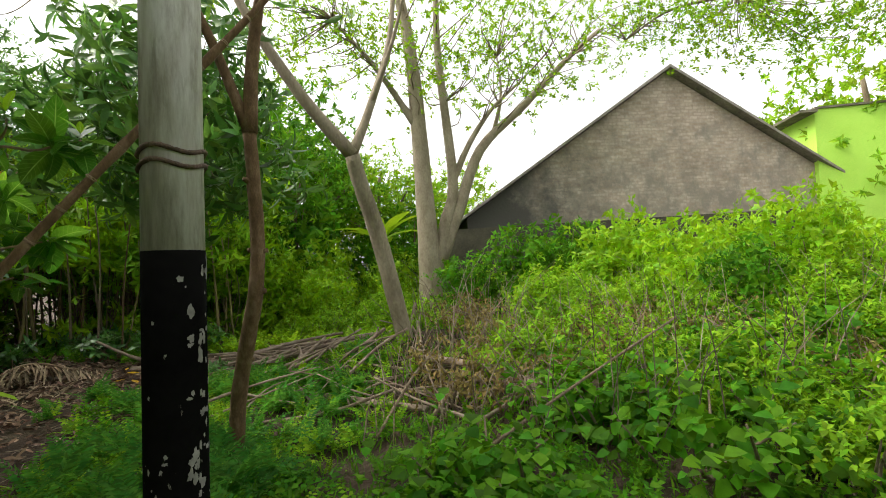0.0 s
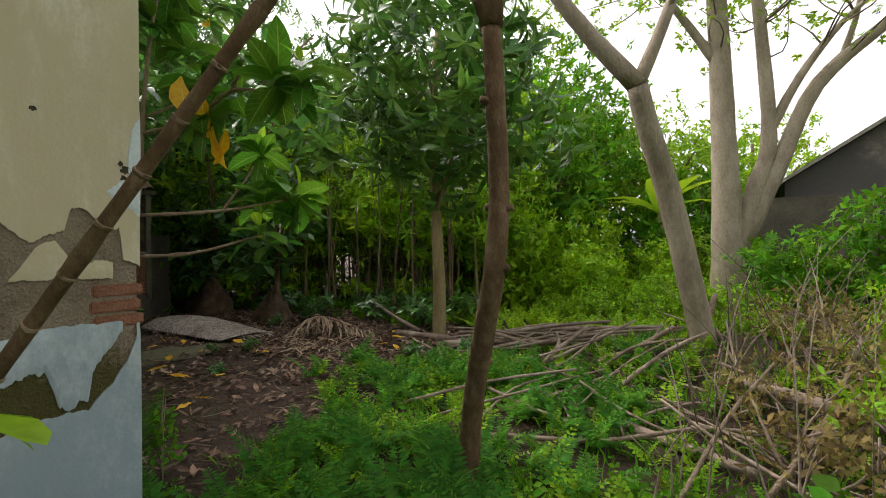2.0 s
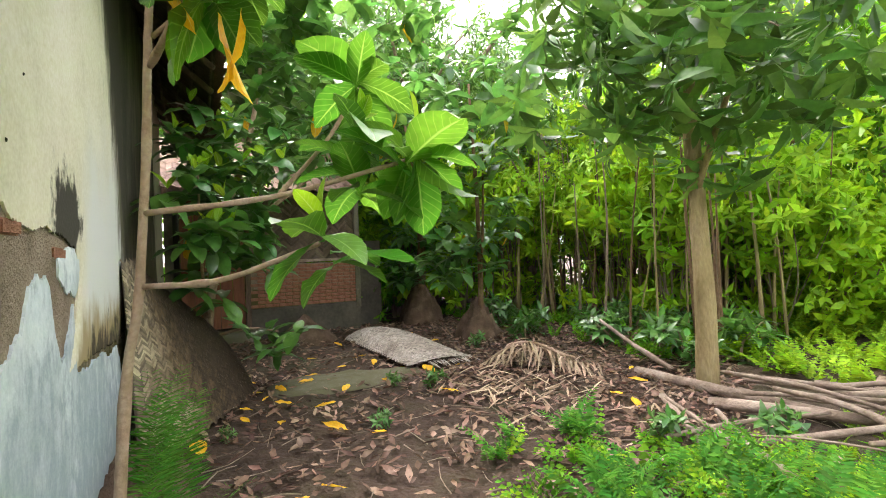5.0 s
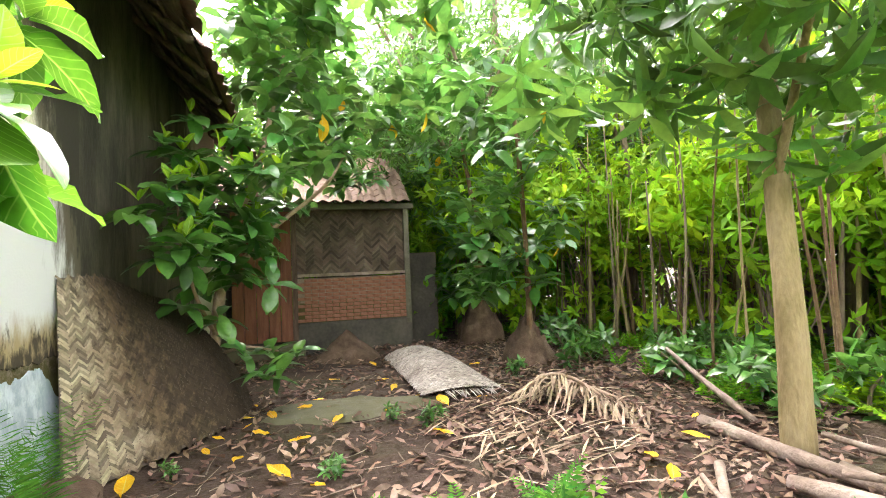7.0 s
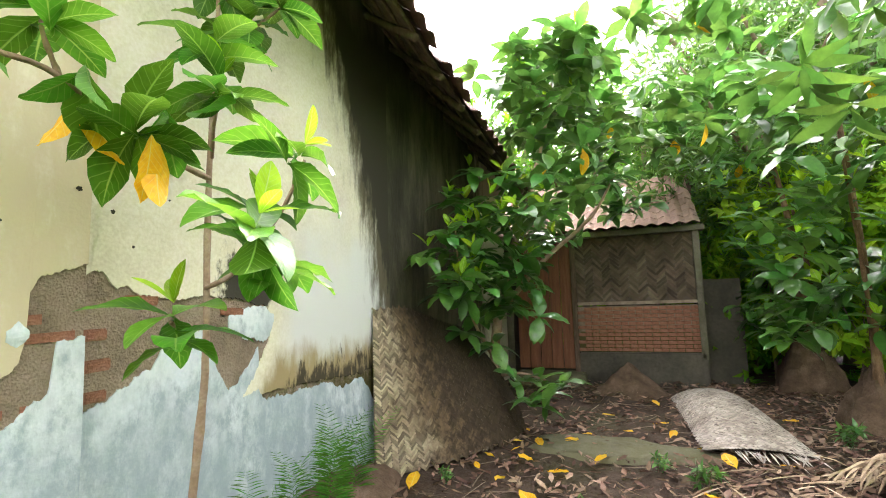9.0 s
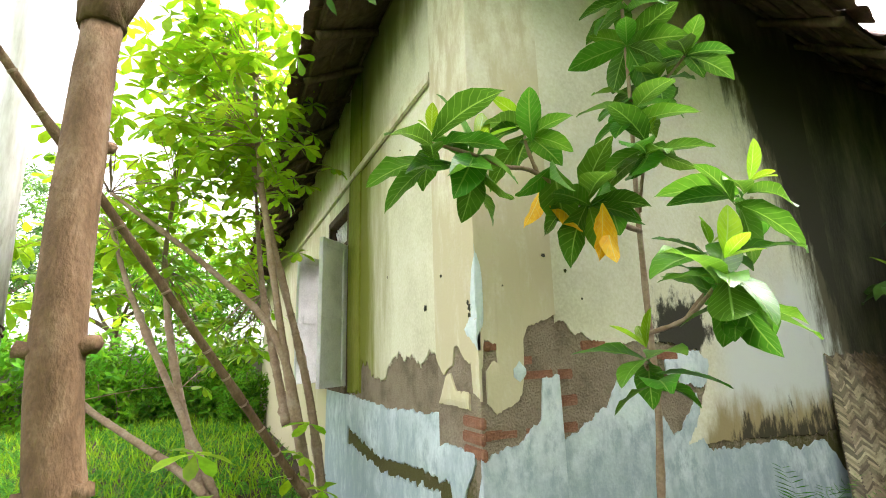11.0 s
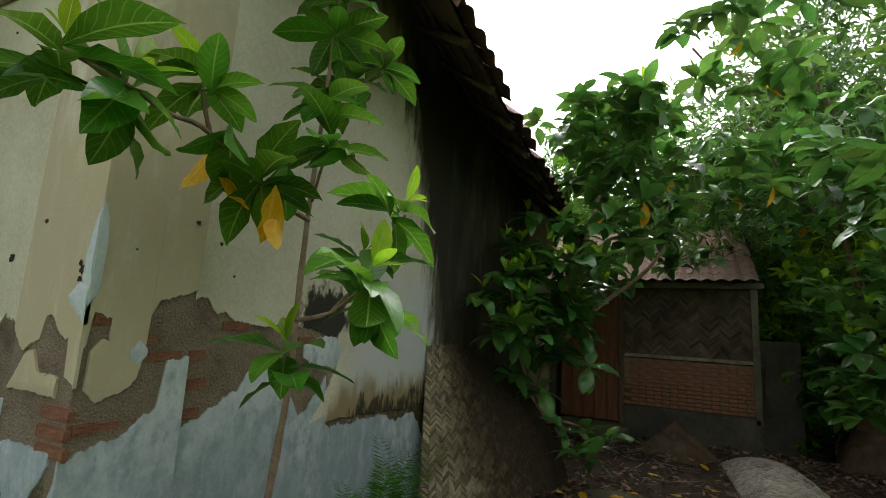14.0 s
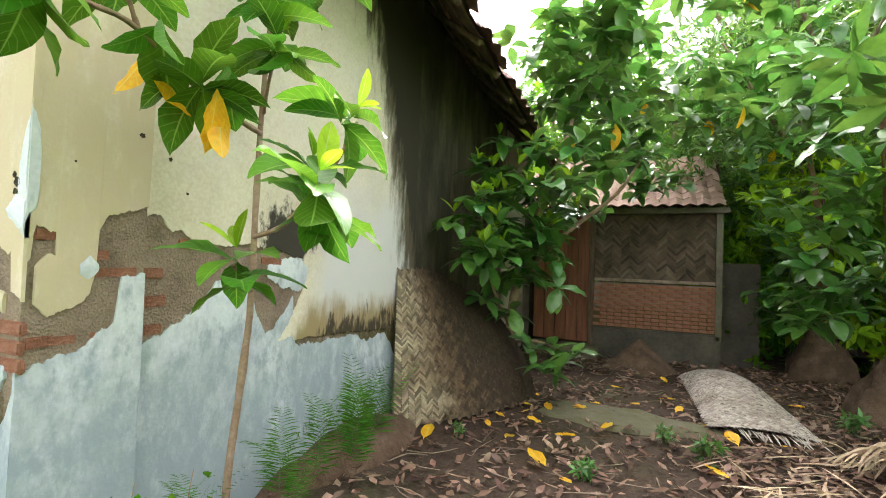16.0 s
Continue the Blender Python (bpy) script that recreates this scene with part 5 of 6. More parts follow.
# ---- litter ----
n = 15000
p = np.stack([rng.uniform(-10.2, -2.6, n), rng.uniform(2.5, 8.4, n)], 1)
heap = np.exp(-((p[:, 0] + 5.2) / 1.4) ** 2 - ((p[:, 1] - 6.3) / 1.1) ** 2) + np.where(p[:, 1] < 4.9, 0.17, 0.35)
p = p[(rng.random(n) < heap + 0.15) & (p[:, 1] < 3.4 - 1.1 * p[:, 0] - 0.4)]
b = np.column_stack([p, ground_height(p[:, 0], p[:, 1]) + rng.uniform(-0.005, 0.03, len(p))])
a = rng.uniform(0, 2 * np.pi, len(b))
v, t = leaves(b, np.column_stack([np.cos(a), np.sin(a), rng.normal(0, 0.15, len(b))]), np.column_stack([rng.normal(0, 0.3, (len(b), 2)), np.ones(len(b))]), rng.uniform(0.05, 0.13, len(b)), rng.uniform(0.02, 0.05, len(b)), ROWS_MID, -0.25, 0.5, 0.25)
tagged(hang("leaf_litter", mesh_of("leaf_litter", v, t, LITTER)), "dry brown fallen leaves over the soil", "leaf litter", kind="stuff")
sticks = []
for k in range(420):
    x, y, a, l = rng.uniform(-9.5, -2.6), rng.uniform(2.8, 8.0), rng.uniform(0, 6.28), rng.uniform(0.06, 0.4)
    z = float(ground_height(x, y)) + 0.012
    d = np.array([math.cos(a), math.sin(a), 0]) * l / 2
    sticks.append(tube([np.array([x, y, z]) - d, np.array([x, y, z]) + rng.normal(0, 0.01, 3), np.array([x, y, z + 0.01]) + d], rng.uniform(0.002, 0.006), 0.002, 5, 5))
v, t = gather(sticks)
tagged(hang("twig_litter", mesh_of("twig_litter", v, t, TWIG)), "thin dry twigs over the soil", "twigs", kind="stuff")

yellow_at = [(-4.98, 2.85), (-4.90, 3.83), (-6.15, 5.17), (-4.75, 3.95), (-7.4, 4.6), (-7.0, 4.75), (-6.7, 4.95), (-6.4, 3.4), (-6.55, 3.25), (-6.9, 3.3), (-6.1, 3.35), (-5.9, 3.25), (-6.3, 3.6), (-7.3, 5.6), (-8.3, 4.7), (-7.7, 4.2), (-6.3, 5.5), (-5.6, 3.2), (-6.0, 4.1), (-4.1, 6.0), (-4.6, 6.7), (-7.9, 5.9), (-5.5, 3.45), (-6.75, 5.6), (-3.9, 3.2), (-3.6, 3.0), (-3.95, 3.55), (-5.9, 3.6), (-5.7, 3.75), (-6.6, 3.75), (-6.9, 3.9), (-6.2, 4.6), (-7.1, 4.3), (-5.3, 5.0), (-8.6, 5.9), (-9.0, 5.4), (-5.0, 6.9), (-4.5, 6.1), (-7.7, 5.0)]
for k, (x, y) in enumerate(yellow_at):
    a = rng.uniform(0, 6.28)
    big = k < 3
    l = 0.24 if big else rng.uniform(0.1, 0.19)
    v, t = leaves([(0, 0, 0)], [(math.cos(a), math.sin(a), 0.05)], [(rng.normal(0, 0.15), rng.normal(0, 0.15), 1)], l, l * 0.45, ROWS_BIG, -0.12, 0.3, 0.12)
    ob = hang("fallen_leaf", mesh_of("fallen_leaf", v, t, YELLOW_BROAD, blade=ROWS_BIG))
    ob.location = (x, y, float(ground_height(x, y)) + 0.02)
    tagged(ob, "large yellow fallen leaf on the soil" if big else "yellow fallen leaf on the soil", "leaf", "fallen yellow leaves")


# ---- fallen branches ----
def branch(a, b, r, mat=TWIG, sag=0.03, label="dry grey fallen branch on the ground"):
    a, b = np.array(a, float), np.array(b, float)
    a[2] += float(ground_height(a[0], a[1]))
    b[2] += float(ground_height(b[0], b[1]))
    o = a.copy()
    ob = thing("fallen_branch", label, "branch", "fallen branches", at=tuple(o))
    v, t = tube([a - o, (a + b) / 2 - o + rng.normal(0, sag, 3), b - o], r, r * 0.7, 9, 9, 0.06, 1)
    hang("stick", mesh_of("stick", v, t, mat), ob)
    return ob


for k in range(16):
    x, y, a, l = rng.uniform(-3.6, -1.6), rng.uniform(6.9, 8.2), rng.normal(0.15, 0.35), rng.uniform(0.7, 1.7)
    z = 0.04 + 0.02 * (k % 6)
    branch((x - l / 2 * math.cos(a), y - l / 2 * math.sin(a), z), (x + l / 2 * math.cos(a), y + l / 2 * math.sin(a), z + rng.uniform(0, 0.1)), rng.uniform(0.02, 0.045))
for k in range(60):
    x, y, a, l = rng.uniform(-2.0, 1.6), rng.uniform(4.3, 7.2), rng.uniform(0, 3.14), rng.uniform(0.5, 1.5)
    branch((x - l / 2 * math.cos(a), y - l / 2 * math.sin(a), 0.04), (x + l / 2 * math.cos(a), y + l / 2 * math.sin(a), rng.uniform(0.05, 0.28)), rng.uniform(0.005, 0.018))
for k in range(30):
    x, y, a, l = rng.uniform(-3.4, -1.0), rng.uniform(5.7, 8.3), rng.uniform(0, 3.14), rng.uniform(0.6, 1.6)
    z = rng.uniform(0.04, 0.12)
    branch((x - l / 2 * math.cos(a), y - l / 2 * math.sin(a), z), (x + l / 2 * math.cos(a), y + l / 2 * math.sin(a), z + rng.uniform(0, 0.2)), rng.uniform(0.008, 0.03))
branch((-1.75, 5.1, 0.05), (-0.2, 4.55, 0.06), 0.04, TWIG, label="pale grey fallen branch on the ground")
branch((-0.45, 5.6, 0.05), (0.9, 4.5, 0.15), 0.045, TWIG, label="pale grey fallen branch on the ground")
branch((-0.15, 4.3, 0.05), (0.35, 6.0, 0.35), 0.017, BARK, label="forked pale branch propped up from the ground")
branch((-0.5, 3.9, 0.05), (-0.1, 5.5, 0.35), 0.013, BARK, label="thin branch propped up from the ground")
branch((0.15, 3.0, 0.15), (1.9, 4.4, 0.72), 0.011, BARK, 0.02, "long thin branch leaning over the weeds")
branch((-0.9, 7.3, 0.0), (-0.75, 7.5, 0.55), 0.035, TWIG, label="short broken branch standing in the weeds")
branch((1.1, 4.2, 0.25), (2.0, 4.6, 0.3), 0.05, BARK)
for a, b, r in (((-4.9, 6.9, 0.03), (-3.0, 7.0, 0.06), 0.05), ((-3.9, 6.6, 0.03), (-2.2, 6.9, 0.1), 0.045), ((-4.2, 6.4, 0.03), (-2.6, 5.0, 0.04), 0.03), ((-4.8, 7.3, 0.03), (-5.9, 7.4, 0.35), 0.03)):
    branch(a, b, r)

# dry palm frond heap
heap = thing("palm_frond_heap", "heap of dry brown palm frond leaflets on the ground", "palm frond", at=(-5.6, 6.1, 0))
for k in range(2):
    out = []
    rib = spline([(-0.55, -0.25 + 0.2 * k, 0.03), (-0.1, 0.0 + 0.1 * k, 0.30 - 0.08 * k), (0.5, 0.3 + 0.2 * k, 0.08)], 40)
    hang("rib", mesh_of("rib", *tube(rib[::8], 0.022, 0.012, 7, 20), DRYFROND), heap)
    d = unit(np.gradient(rib, axis=0))
    for s in (1, -1):
        side = unit(np.cross(d, [[0, 0, 1.0]])) * s
        ax = side + 0.5 * d + rng.normal(0, 0.4, d.shape) - [0, 0, 0.35]
        out.append(leaves(rib + rng.normal(0, 0.01, rib.shape), ax, np.tile([0, 0, 1.0], (40, 1)), rng.uniform(0.15, 0.45, 40), 0.026, ROWS_MID, 0.3, 0.5))
    v, t = gather(out)
    v[:, 2] = np.maximum(v[:, 2], 0.012 + 0.02 * rng.random(len(v)))
    hang("leaflet_mass", mesh_of("leaflet_mass", v, t, DRYFROND), heap)
b = np.column_stack([rng.normal(-4.9, 0.5, 110), rng.normal(5.4, 0.35, 110), rng.uniform(0.01, 0.06, 110)])
a = rng.normal(2.3, 0.5, 110)
v, t = leaves(b, np.column_stack([np.cos(a), np.sin(a), rng.normal(0.03, 0.06, 110)]), np.tile([0, 0, 1.0], (110, 1)), rng.uniform(0.2, 0.55, 110), 0.022, ROWS_MID, 0.05, 0.4)
tagged(hang("palm_leaflets", mesh_of("palm_leaflets", v, t, DRYFROND)), "loose dry palm leaflets strewn on the soil", "palm leaflets", kind="stuff")
b = np.column_stack([rng.normal(-5.6, 0.35, 160), rng.normal(6.9, 0.35, 160), rng.uniform(0.01, 0.16, 160)])


# ---- woven mats ----
def weave(surf, nu, nv, su, sv, material, name, parent, label, lift=0.004, jit=0.15):
    """Short bamboo strips in a herringbone over a curved surface surf(u, v)."""
    out = []
    e = 1e-3
    U, V = np.meshgrid((np.arange(nu) + 0.5) / nu, (np.arange(nv) + 0.5) / nv, indexing="ij")
    u, w = U.ravel(), V.ravel()
    flip = np.repeat(np.arange(nu) % 2, nv)
    p = surf(u, w)
    du, dv = unit(surf(u + e, w) - p), unit(surf(u, w + e) - p)
    nor = unit(np.cross(du, dv))
    ang = np.where(flip == 1, 0.785, -0.785) + rng.normal(0, jit * 0.3, len(u))
    ax = np.cos(ang)[:, None] * du + np.sin(ang)[:, None] * dv
    sd = np.cross(nor, ax)
    c = p + nor * (lift + 0.003 * rng.random((len(u), 1)))
    tilt = nor * rng.normal(0, 0.004, (len(u), 1))
    corners = [c + ax * su + sd * sv + tilt, c - ax * su + sd * sv - tilt, c - ax * su - sd * sv - tilt, c + ax * su - sd * sv + tilt]
    mid = [c + sd * sv * 1.0 + nor * 0.004, c - sd * sv + nor * 0.004]
    v = np.stack([corners[0], mid[0], corners[1], corners[2], mid[1], corners[3]], 1).reshape(-1, 3)
    k = np.arange(len(u))[:, None] * 6
    q = np.vstack([k + np.array([[0, 1, 4, 5]]), k + np.array([[1, 2, 3, 4]])])
    ob = hang(name, mesh_of(name, v, q, material, False), parent, label)
    ob["kind"] = "stuff"
    return ob


def mat_backing(surf, n, m, material, name, parent, thick=0.006):
    U, V = np.meshgrid(np.linspace(0, 1, n), np.linspace(0, 1, m), indexing="ij")
    p = surf(U.ravel(), V.ravel())
    i, j = np.meshgrid(np.arange(n - 1), np.arange(m - 1), indexing="ij")
    k = (i * m + j).ravel()[:, None] + np.array([[0, m, m + 1, 1]])
    return hang(name, mesh_of(name, p, k, material), parent)


def leaning(u, v):
    """u along the wall, v from the foot up to the wall."""
    foot = np.stack([-5.12 - 1.75 * u, 2.47 + 0.86 * np.clip(1.25 * u, 0, 1) ** 0.75, 0.0 * u], -1)
    head = np.stack([-5.28 - 1.9 * u, 2.385 + 0.10 * u, 1.34 - 0.2 * u + 0.06 * np.sin(5 * u)], -1)
    p = foot + (head - foot) * v[..., None]
    p[..., 1] += 0.12 * np.sin(np.pi * v) * u + 0.02 * np.sin(9 * u) * v
    return p


lean = thing("bamboo_mat", "old woven bamboo mat leaning on the house wall", "mat", at=(-5.9, 2.8, 0))
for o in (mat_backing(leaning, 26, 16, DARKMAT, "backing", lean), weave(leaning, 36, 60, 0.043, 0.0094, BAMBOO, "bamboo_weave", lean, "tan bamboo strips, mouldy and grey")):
    o.matrix_parent_inverse = Matrix.Translation((5.9, -2.8, 0))


def lying(u, v):
    x = -8.7 + 2.25 * u
    y = 4.86 + 0.85 * v + 0.12 * u
    z = 0.03 + 0.22 * np.sin(np.pi * np.clip(v, 0, 1)) ** 0.8 * (0.35 + 0.65 * np.sin(np.pi * np.clip(0.15 + 0.6 * u, 0, 1))) * (1 - 0.75 * u ** 3)
    return np.stack([x, y, z], -1)


lie = thing("woven_mat", "grey woven palm mat humped on the ground", "mat", at=(-7.6, 5.3, 0))
for o in (mat_backing(lying, 24, 14, DARKMAT, "backing", lie), weave(lying, 56, 34, 0.032, 0.011, GREYMAT, "bamboo_weave", lie, "bleached grey strips")):
    o.matrix_parent_inverse = Matrix.Translation((7.6, -5.3, 0))
fr = leaves(np.column_stack([np.full(26, -6.46), np.linspace(5.2, 5.75, 26), np.full(26, 0.06)]), np.column_stack([np.ones(26), rng.normal(0.2, 0.3, 26), rng.normal(-0.1, 0.1, 26)]), np.tile([0, 0, 1.0], (26, 1)), rng.uniform(0.12, 0.3, 26), 0.018, ROWS_FEW, 0.1, 0.2)
fo = hang("frayed_end", mesh_of("frayed_end", *fr, GREYMAT), lie, "frayed loose strips")
fo.matrix_parent_inverse = Matrix.Translation((7.6, -5.3, 0))
fo["kind"] = "stuff"

# concrete strip and dirt heaps
def lump(name, label, category, centre, rx, ry, h, material, power=1.0, rough=0.03, kind="", n=24):
    th = np.linspace(0, 2 * np.pi, n, endpoint=False)
    f = np.linspace(0, 1, 10)
    R, T = np.meshgrid(f, th, indexing="ij")
    wob = 1 + 0.12 * np.sin(3 * T + rx * 9) + 0.07 * np.sin(5 * T)
    z = h * (1 - R) ** power + rough * rng.standard_normal(R.shape) * (R > 0) * (R < 1)
    p = np.stack([rx * R * wob * np.cos(T), ry * R * wob * np.sin(T), np.where(R == 1, -0.04, z)], -1).reshape(-1, 3)
    i, j = np.meshgrid(np.arange(9), np.arange(n), indexing="ij")
    a, b = i * n + j, i * n + (j + 1) % n
    ob = hang(name, mesh_of(name, p, np.stack([a, a + n, b + n, b], -1).reshape(-1, 4), material))
    ob.location = centre
    return tagged(ob, label, category, kind=kind)


lump("dirt_mound", "small heap of brown dirt by the shed", "dirt heap", (-9.25, 4.35, 0), 0.55, 0.5, 0.42, DIRT, 1.1, 0.012)
lump("concrete_slab", "mossy concrete patch in the soil", "slab", (-6.5, 4.2, -0.012), 0.36, 0.85, 0.025, CONCRETE, 0.3, 0.006)
lump("soil_bank", "crumbling earth at the foot of the wall", "earth bank", (-4.6, 2.45, 0), 0.95, 0.32, 0.2, DIRT, 0.7, 0.015)

# ---- shed ----
shed = thing("shed", "brick and woven bamboo shed with a tiled roof", "shed", at=(-9.8, 3.9, 0))
si = Matrix.Translation((9.8, -3.9, 0))


def in_shed(ob):
    ob.parent = shed
    ob.matrix_parent_inverse = si
    return ob


in_shed(part("foundation", boxes((-10.05, -9.76, 3.62, 5.46, -0.05, 0.50), bevel=0.02), DARKWALL, None, "dark damp footing"))
in_shed(part("half_wall", boxes((-9.98, -9.81, 3.62, 5.40, 0.50, 1.22)), MORTAR))
in_shed(part("post", boxes((-9.88, -9.78, 3.54, 3.62, -0.02, 2.34), bevel=0.006), OLDWOOD))
in_shed(part("post", boxes((-9.98, -9.76, 5.38, 5.47, 0.4, 2.34), bevel=0.006), CONCRETE))
in_shed(part("rail", boxes((-9.86, -9.78, 3.62, 5.38, 1.24, 1.29), bevel=0.006), TWIG, None, "grey wooden rail"))
in_shed(part("lintel", boxes((-9.95, -9.72, 2.45, 5.55, 2.34, 2.43), bevel=0.01), CONCRETE, None, "grey beam under the eave"))
in_shed(part("side_wall", boxes((-12.6, -9.98, 5.40, 5.50, -0.05, 2.4), (-12.7, -12.6, 2.4, 5.5, -0.05, 2.4), (-12.6, -9.9, 2.40, 2.52, -0.05, 2.4)), DARKWALL))
in_shed(mat_backing(lambda u, v: np.stack([-9.86 + 0 * u, 3.62 + 1.76 * u, 1.29 + 1.05 * v], -1), 12, 8, DARKMAT, "bamboo_panel", None))
in_shed(weave(lambda u, v: np.stack([-9.855 + 0 * u, 3.62 + 1.76 * u, 1.29 + 1.05 * v], -1), 13, 19, 0.095, 0.018, PANELMAT, "bamboo_weave", None, "dark woven bamboo"))
for k in range(5):
    in_shed(part("plank", boxes((-9.86, -9.82, 2.62 + 0.184 * k, 2.795 + 0.184 * k, 0.22, 2.32), bevel=0.006), REDWOOD, None, "red-brown door plank" if k == 0 else ""))
in_shed(part("sill", boxes((-9.9, -9.45, 2.6, 3.72, -0.05, 0.18), bevel=0.02), CONCRETE, None, "concrete door step"))
brick_bm = bmesh.new()
box(brick_bm, -0.02, 0.02, -0.105, 0.105, -0.024, 0.024, 0.004)
brick_me = bpy.data.meshes.new("brick")
brick_bm.to_mesh(brick_me)
brick_bm.free()
brick_me.materials.append(BRICK)
for r in range(12):
    for c in range(8):
        o = new("brick", brick_me)
        o.matrix_local = pose(-9.80 + rng.normal(0, 0.003), 3.74 + 0.222 * c + 0.11 * (r % 2) - 0.02, 0.535 + 0.0585 * r, 0, 0, rng.normal(0, 1))
        if o.location.y < 5.32:
            in_shed(o)
        else:
            o.scale = (1, 0.5, 1)
            o.location.y -= 0.05
            in_shed(o)
tri_mesh = mesh_of("shed_tile", *[np.array(a) for a in ([(s, b, 0.02 * math.cos(s / 0.1 * 3.0) + d) for d in (0, -0.012) for b in (0.0, 0.27) for s in np.linspace(-0.1, 0.1, 7)], [(i, i + 1, i + 8, i + 7) for i in range(6)] + [(14 + i, 15 + i, 22 + i, 21 + i) for i in range(6)] + [(i, i + 1, i + 15, i + 14) for i in range(6)])], surface("orange_clay_tile", [(0.09, 0.06, 0.045), (0.22, 0.145, 0.10), (0.32, 0.24, 0.18)], 3, 0.9, 50, 0.4))
for r in range(9):
    for c in range(17):
        o = new("roof_tile", tri_mesh)
        o.matrix_local = pose(-9.62 - 0.205 * r, 2.35 + 0.19 * c, 2.46 + 0.13 * r, 0, -32, 90 + rng.normal(0, 2))
        o.matrix_local = Matrix.Translation((-9.62 - 0.205 * r, 2.35 + 0.19 * c, 2.46 + 0.125 * r)) @ Matrix.Rotation(radians(90), 4, "Z") @ Matrix.Rotation(radians(31), 4, "X") @ Matrix.Rotation(radians(rng.normal(0, 2)), 4, "Z")
        in_shed(o)
in_shed(part("side_panel", boxes((-10.4, -10.3, 5.5, 6.05, -0.05, 1.6), bevel=0.01), DARKWALL, None, "grey damp panel beside the shed"))
in_shed(part("roof_deck", boxes((-11.5, -11.4, 2.3, 5.6, 2.4, 3.5)), OLDWOOD))

# ---- far buildings ----
gable = thing("gable_house", "house with a rough brick gable wall beyond the trees", "house", at=(5.9, 15.2, 0))
gm = pose(0, 0, 0, 0, 0, 9)


def in_gable(name, verts, faces, mat, label=""):
    bm = bmesh.new()
    vs = [bm.verts.new(gm @ Vector(v)) for v in verts]
    for f in faces:
        bm.faces.new([vs[i] for i in f])
    return part(name, bm, mat, gable, label)


prism = [(0, 1, 2, 3, 4), (9, 8, 7, 6, 5), (0, 5, 6, 1), (1, 6, 7, 2), (2, 7, 8, 3), (3, 8, 9, 4), (4, 9, 5, 0)]
in_gable("gable_wall", [(x, d, z) for d in (0, 8) for x, z in ((-6.2, -0.2), (6.2, -0.2), (6.2, 2.65), (0, 6.75), (-6.2, 2.65))], prism, FARBRICK, "rough grey-brown brickwork")
for s in (-1, 1):
    in_gable("roof_side", [(x, d, z) for d in (-0.35, 8.3) for x, z in ((0, 6.78), (s * 6.5, 2.48), (s * 6.5, 2.56), (0, 6.87))], [(0, 1, 2, 3), (7, 6, 5, 4), (0, 4, 5, 1), (1, 5, 6, 2), (2, 6, 7, 3), (3, 7, 4, 0)], FARROOF, "weathered roof edge")
green = thing("green_building", "lime green painted building with a flat metal roof", "building", at=(10.3, 15.7, 0))
bm = boxes((0, 8, 0, 6, -0.2, 5.4))
bmesh.ops.transform(bm, matrix=pose(0, 0, 0, 0, 0, -4), verts=bm.verts)
part("wall", bm, GREENPAINT, green)
bm = boxes((-0.5, 0.0, -0.2, 6.2, 5.28, 5.36), (0.0, 8.2, -0.06, 6.2, 5.4, 5.46))
bmesh.ops.transform(bm, matrix=pose(0, 0, 0, 0, 0, -4), verts=bm.verts)
part("roof", bm, CONCRETE, green, "grey sheet roof edge")
wall_far = part("wall_boundary", boxes((-0.9, 9.5, 13.7, 13.9, -0.1, 2.3)), DARKWALL)
tagged(wall_far, "dark damp-stained boundary wall", "wall", kind="structure")
fence = thing("picket_fence", "low weathered bamboo fence at the end of the yard", "fence", at=(-1.5, -9.6, 0))
for k in range(40):
    part("picket", boxes((0.11 * k, 0.11 * k + 0.05, -0.015, 0.015, -0.05, 0.7 + 0.15 * rng.random())), OLDWOOD, fence)
yard_wall = part("wall_yard", boxes((-9.0, 14.0, -13.2, -13.0, -0.1, 1.6)), CONCRETE)
tagged(yard_wall, "pale weathered wall behind the yard", "wall", kind="structure")


# ---- background trees ----
def big_tree(name, label, at, leaf, length, ratio, count, clumps, height, radius, droop_dir, bark=BARK):
    h = height
    limbs = [([(0, 0, -0.1), (0.1, 0.05, h * 0.3), (0.0, 0.1, h * 0.55), (0.1, 0, h * 0.85)], 0.02 * h + 0.04, 0.05, 10)]
    for k in range(6):
        a = k * 1.05 + rng.uniform(0, 0.5)
        z0 = h * rng.uniform(0.3, 0.55)
        limbs.append(([(0.05, 0.05, z0), (radius * 0.45 * math.cos(a), radius * 0.45 * math.sin(a), z0 + h * 0.12), (radius * 0.85 * math.cos(a), radius * 0.85 * math.sin(a), z0 + h * 0.25)], 0.07, 0.02, 7))
    blobs = [((0, 0, h * 0.78), (radius * 0.8, radius * 0.8, h * 0.24), 0.4)]
    for k in range(5):
        a = k * 1.26 + rng.uniform(0, 0.6)
        blobs.append(((radius * 0.55 * math.cos(a), radius * 0.55 * math.sin(a), h * rng.uniform(0.42, 0.68)), (radius * 0.55, radius * 0.55, h * 0.17), 0.14))
    (cv, ct), tips = crown_of(blobs, clumps, 5, count, length, ratio, droop_dir=droop_dir, rows=ROWS_FEW, spread=0.32)
    ob = thing(name, label, "tree", "background trees", at=at)
    for i, (pts, r0, r1, sides) in enumerate(limbs):
        hang("trunk" if i == 0 else "limb", mesh_of("trunk", *tube(pts, r0, r1, sides, 0, 0.05), bark), ob)
    hang("crown", mesh_of("crown", cv, ct, leaf), ob)
    return ob


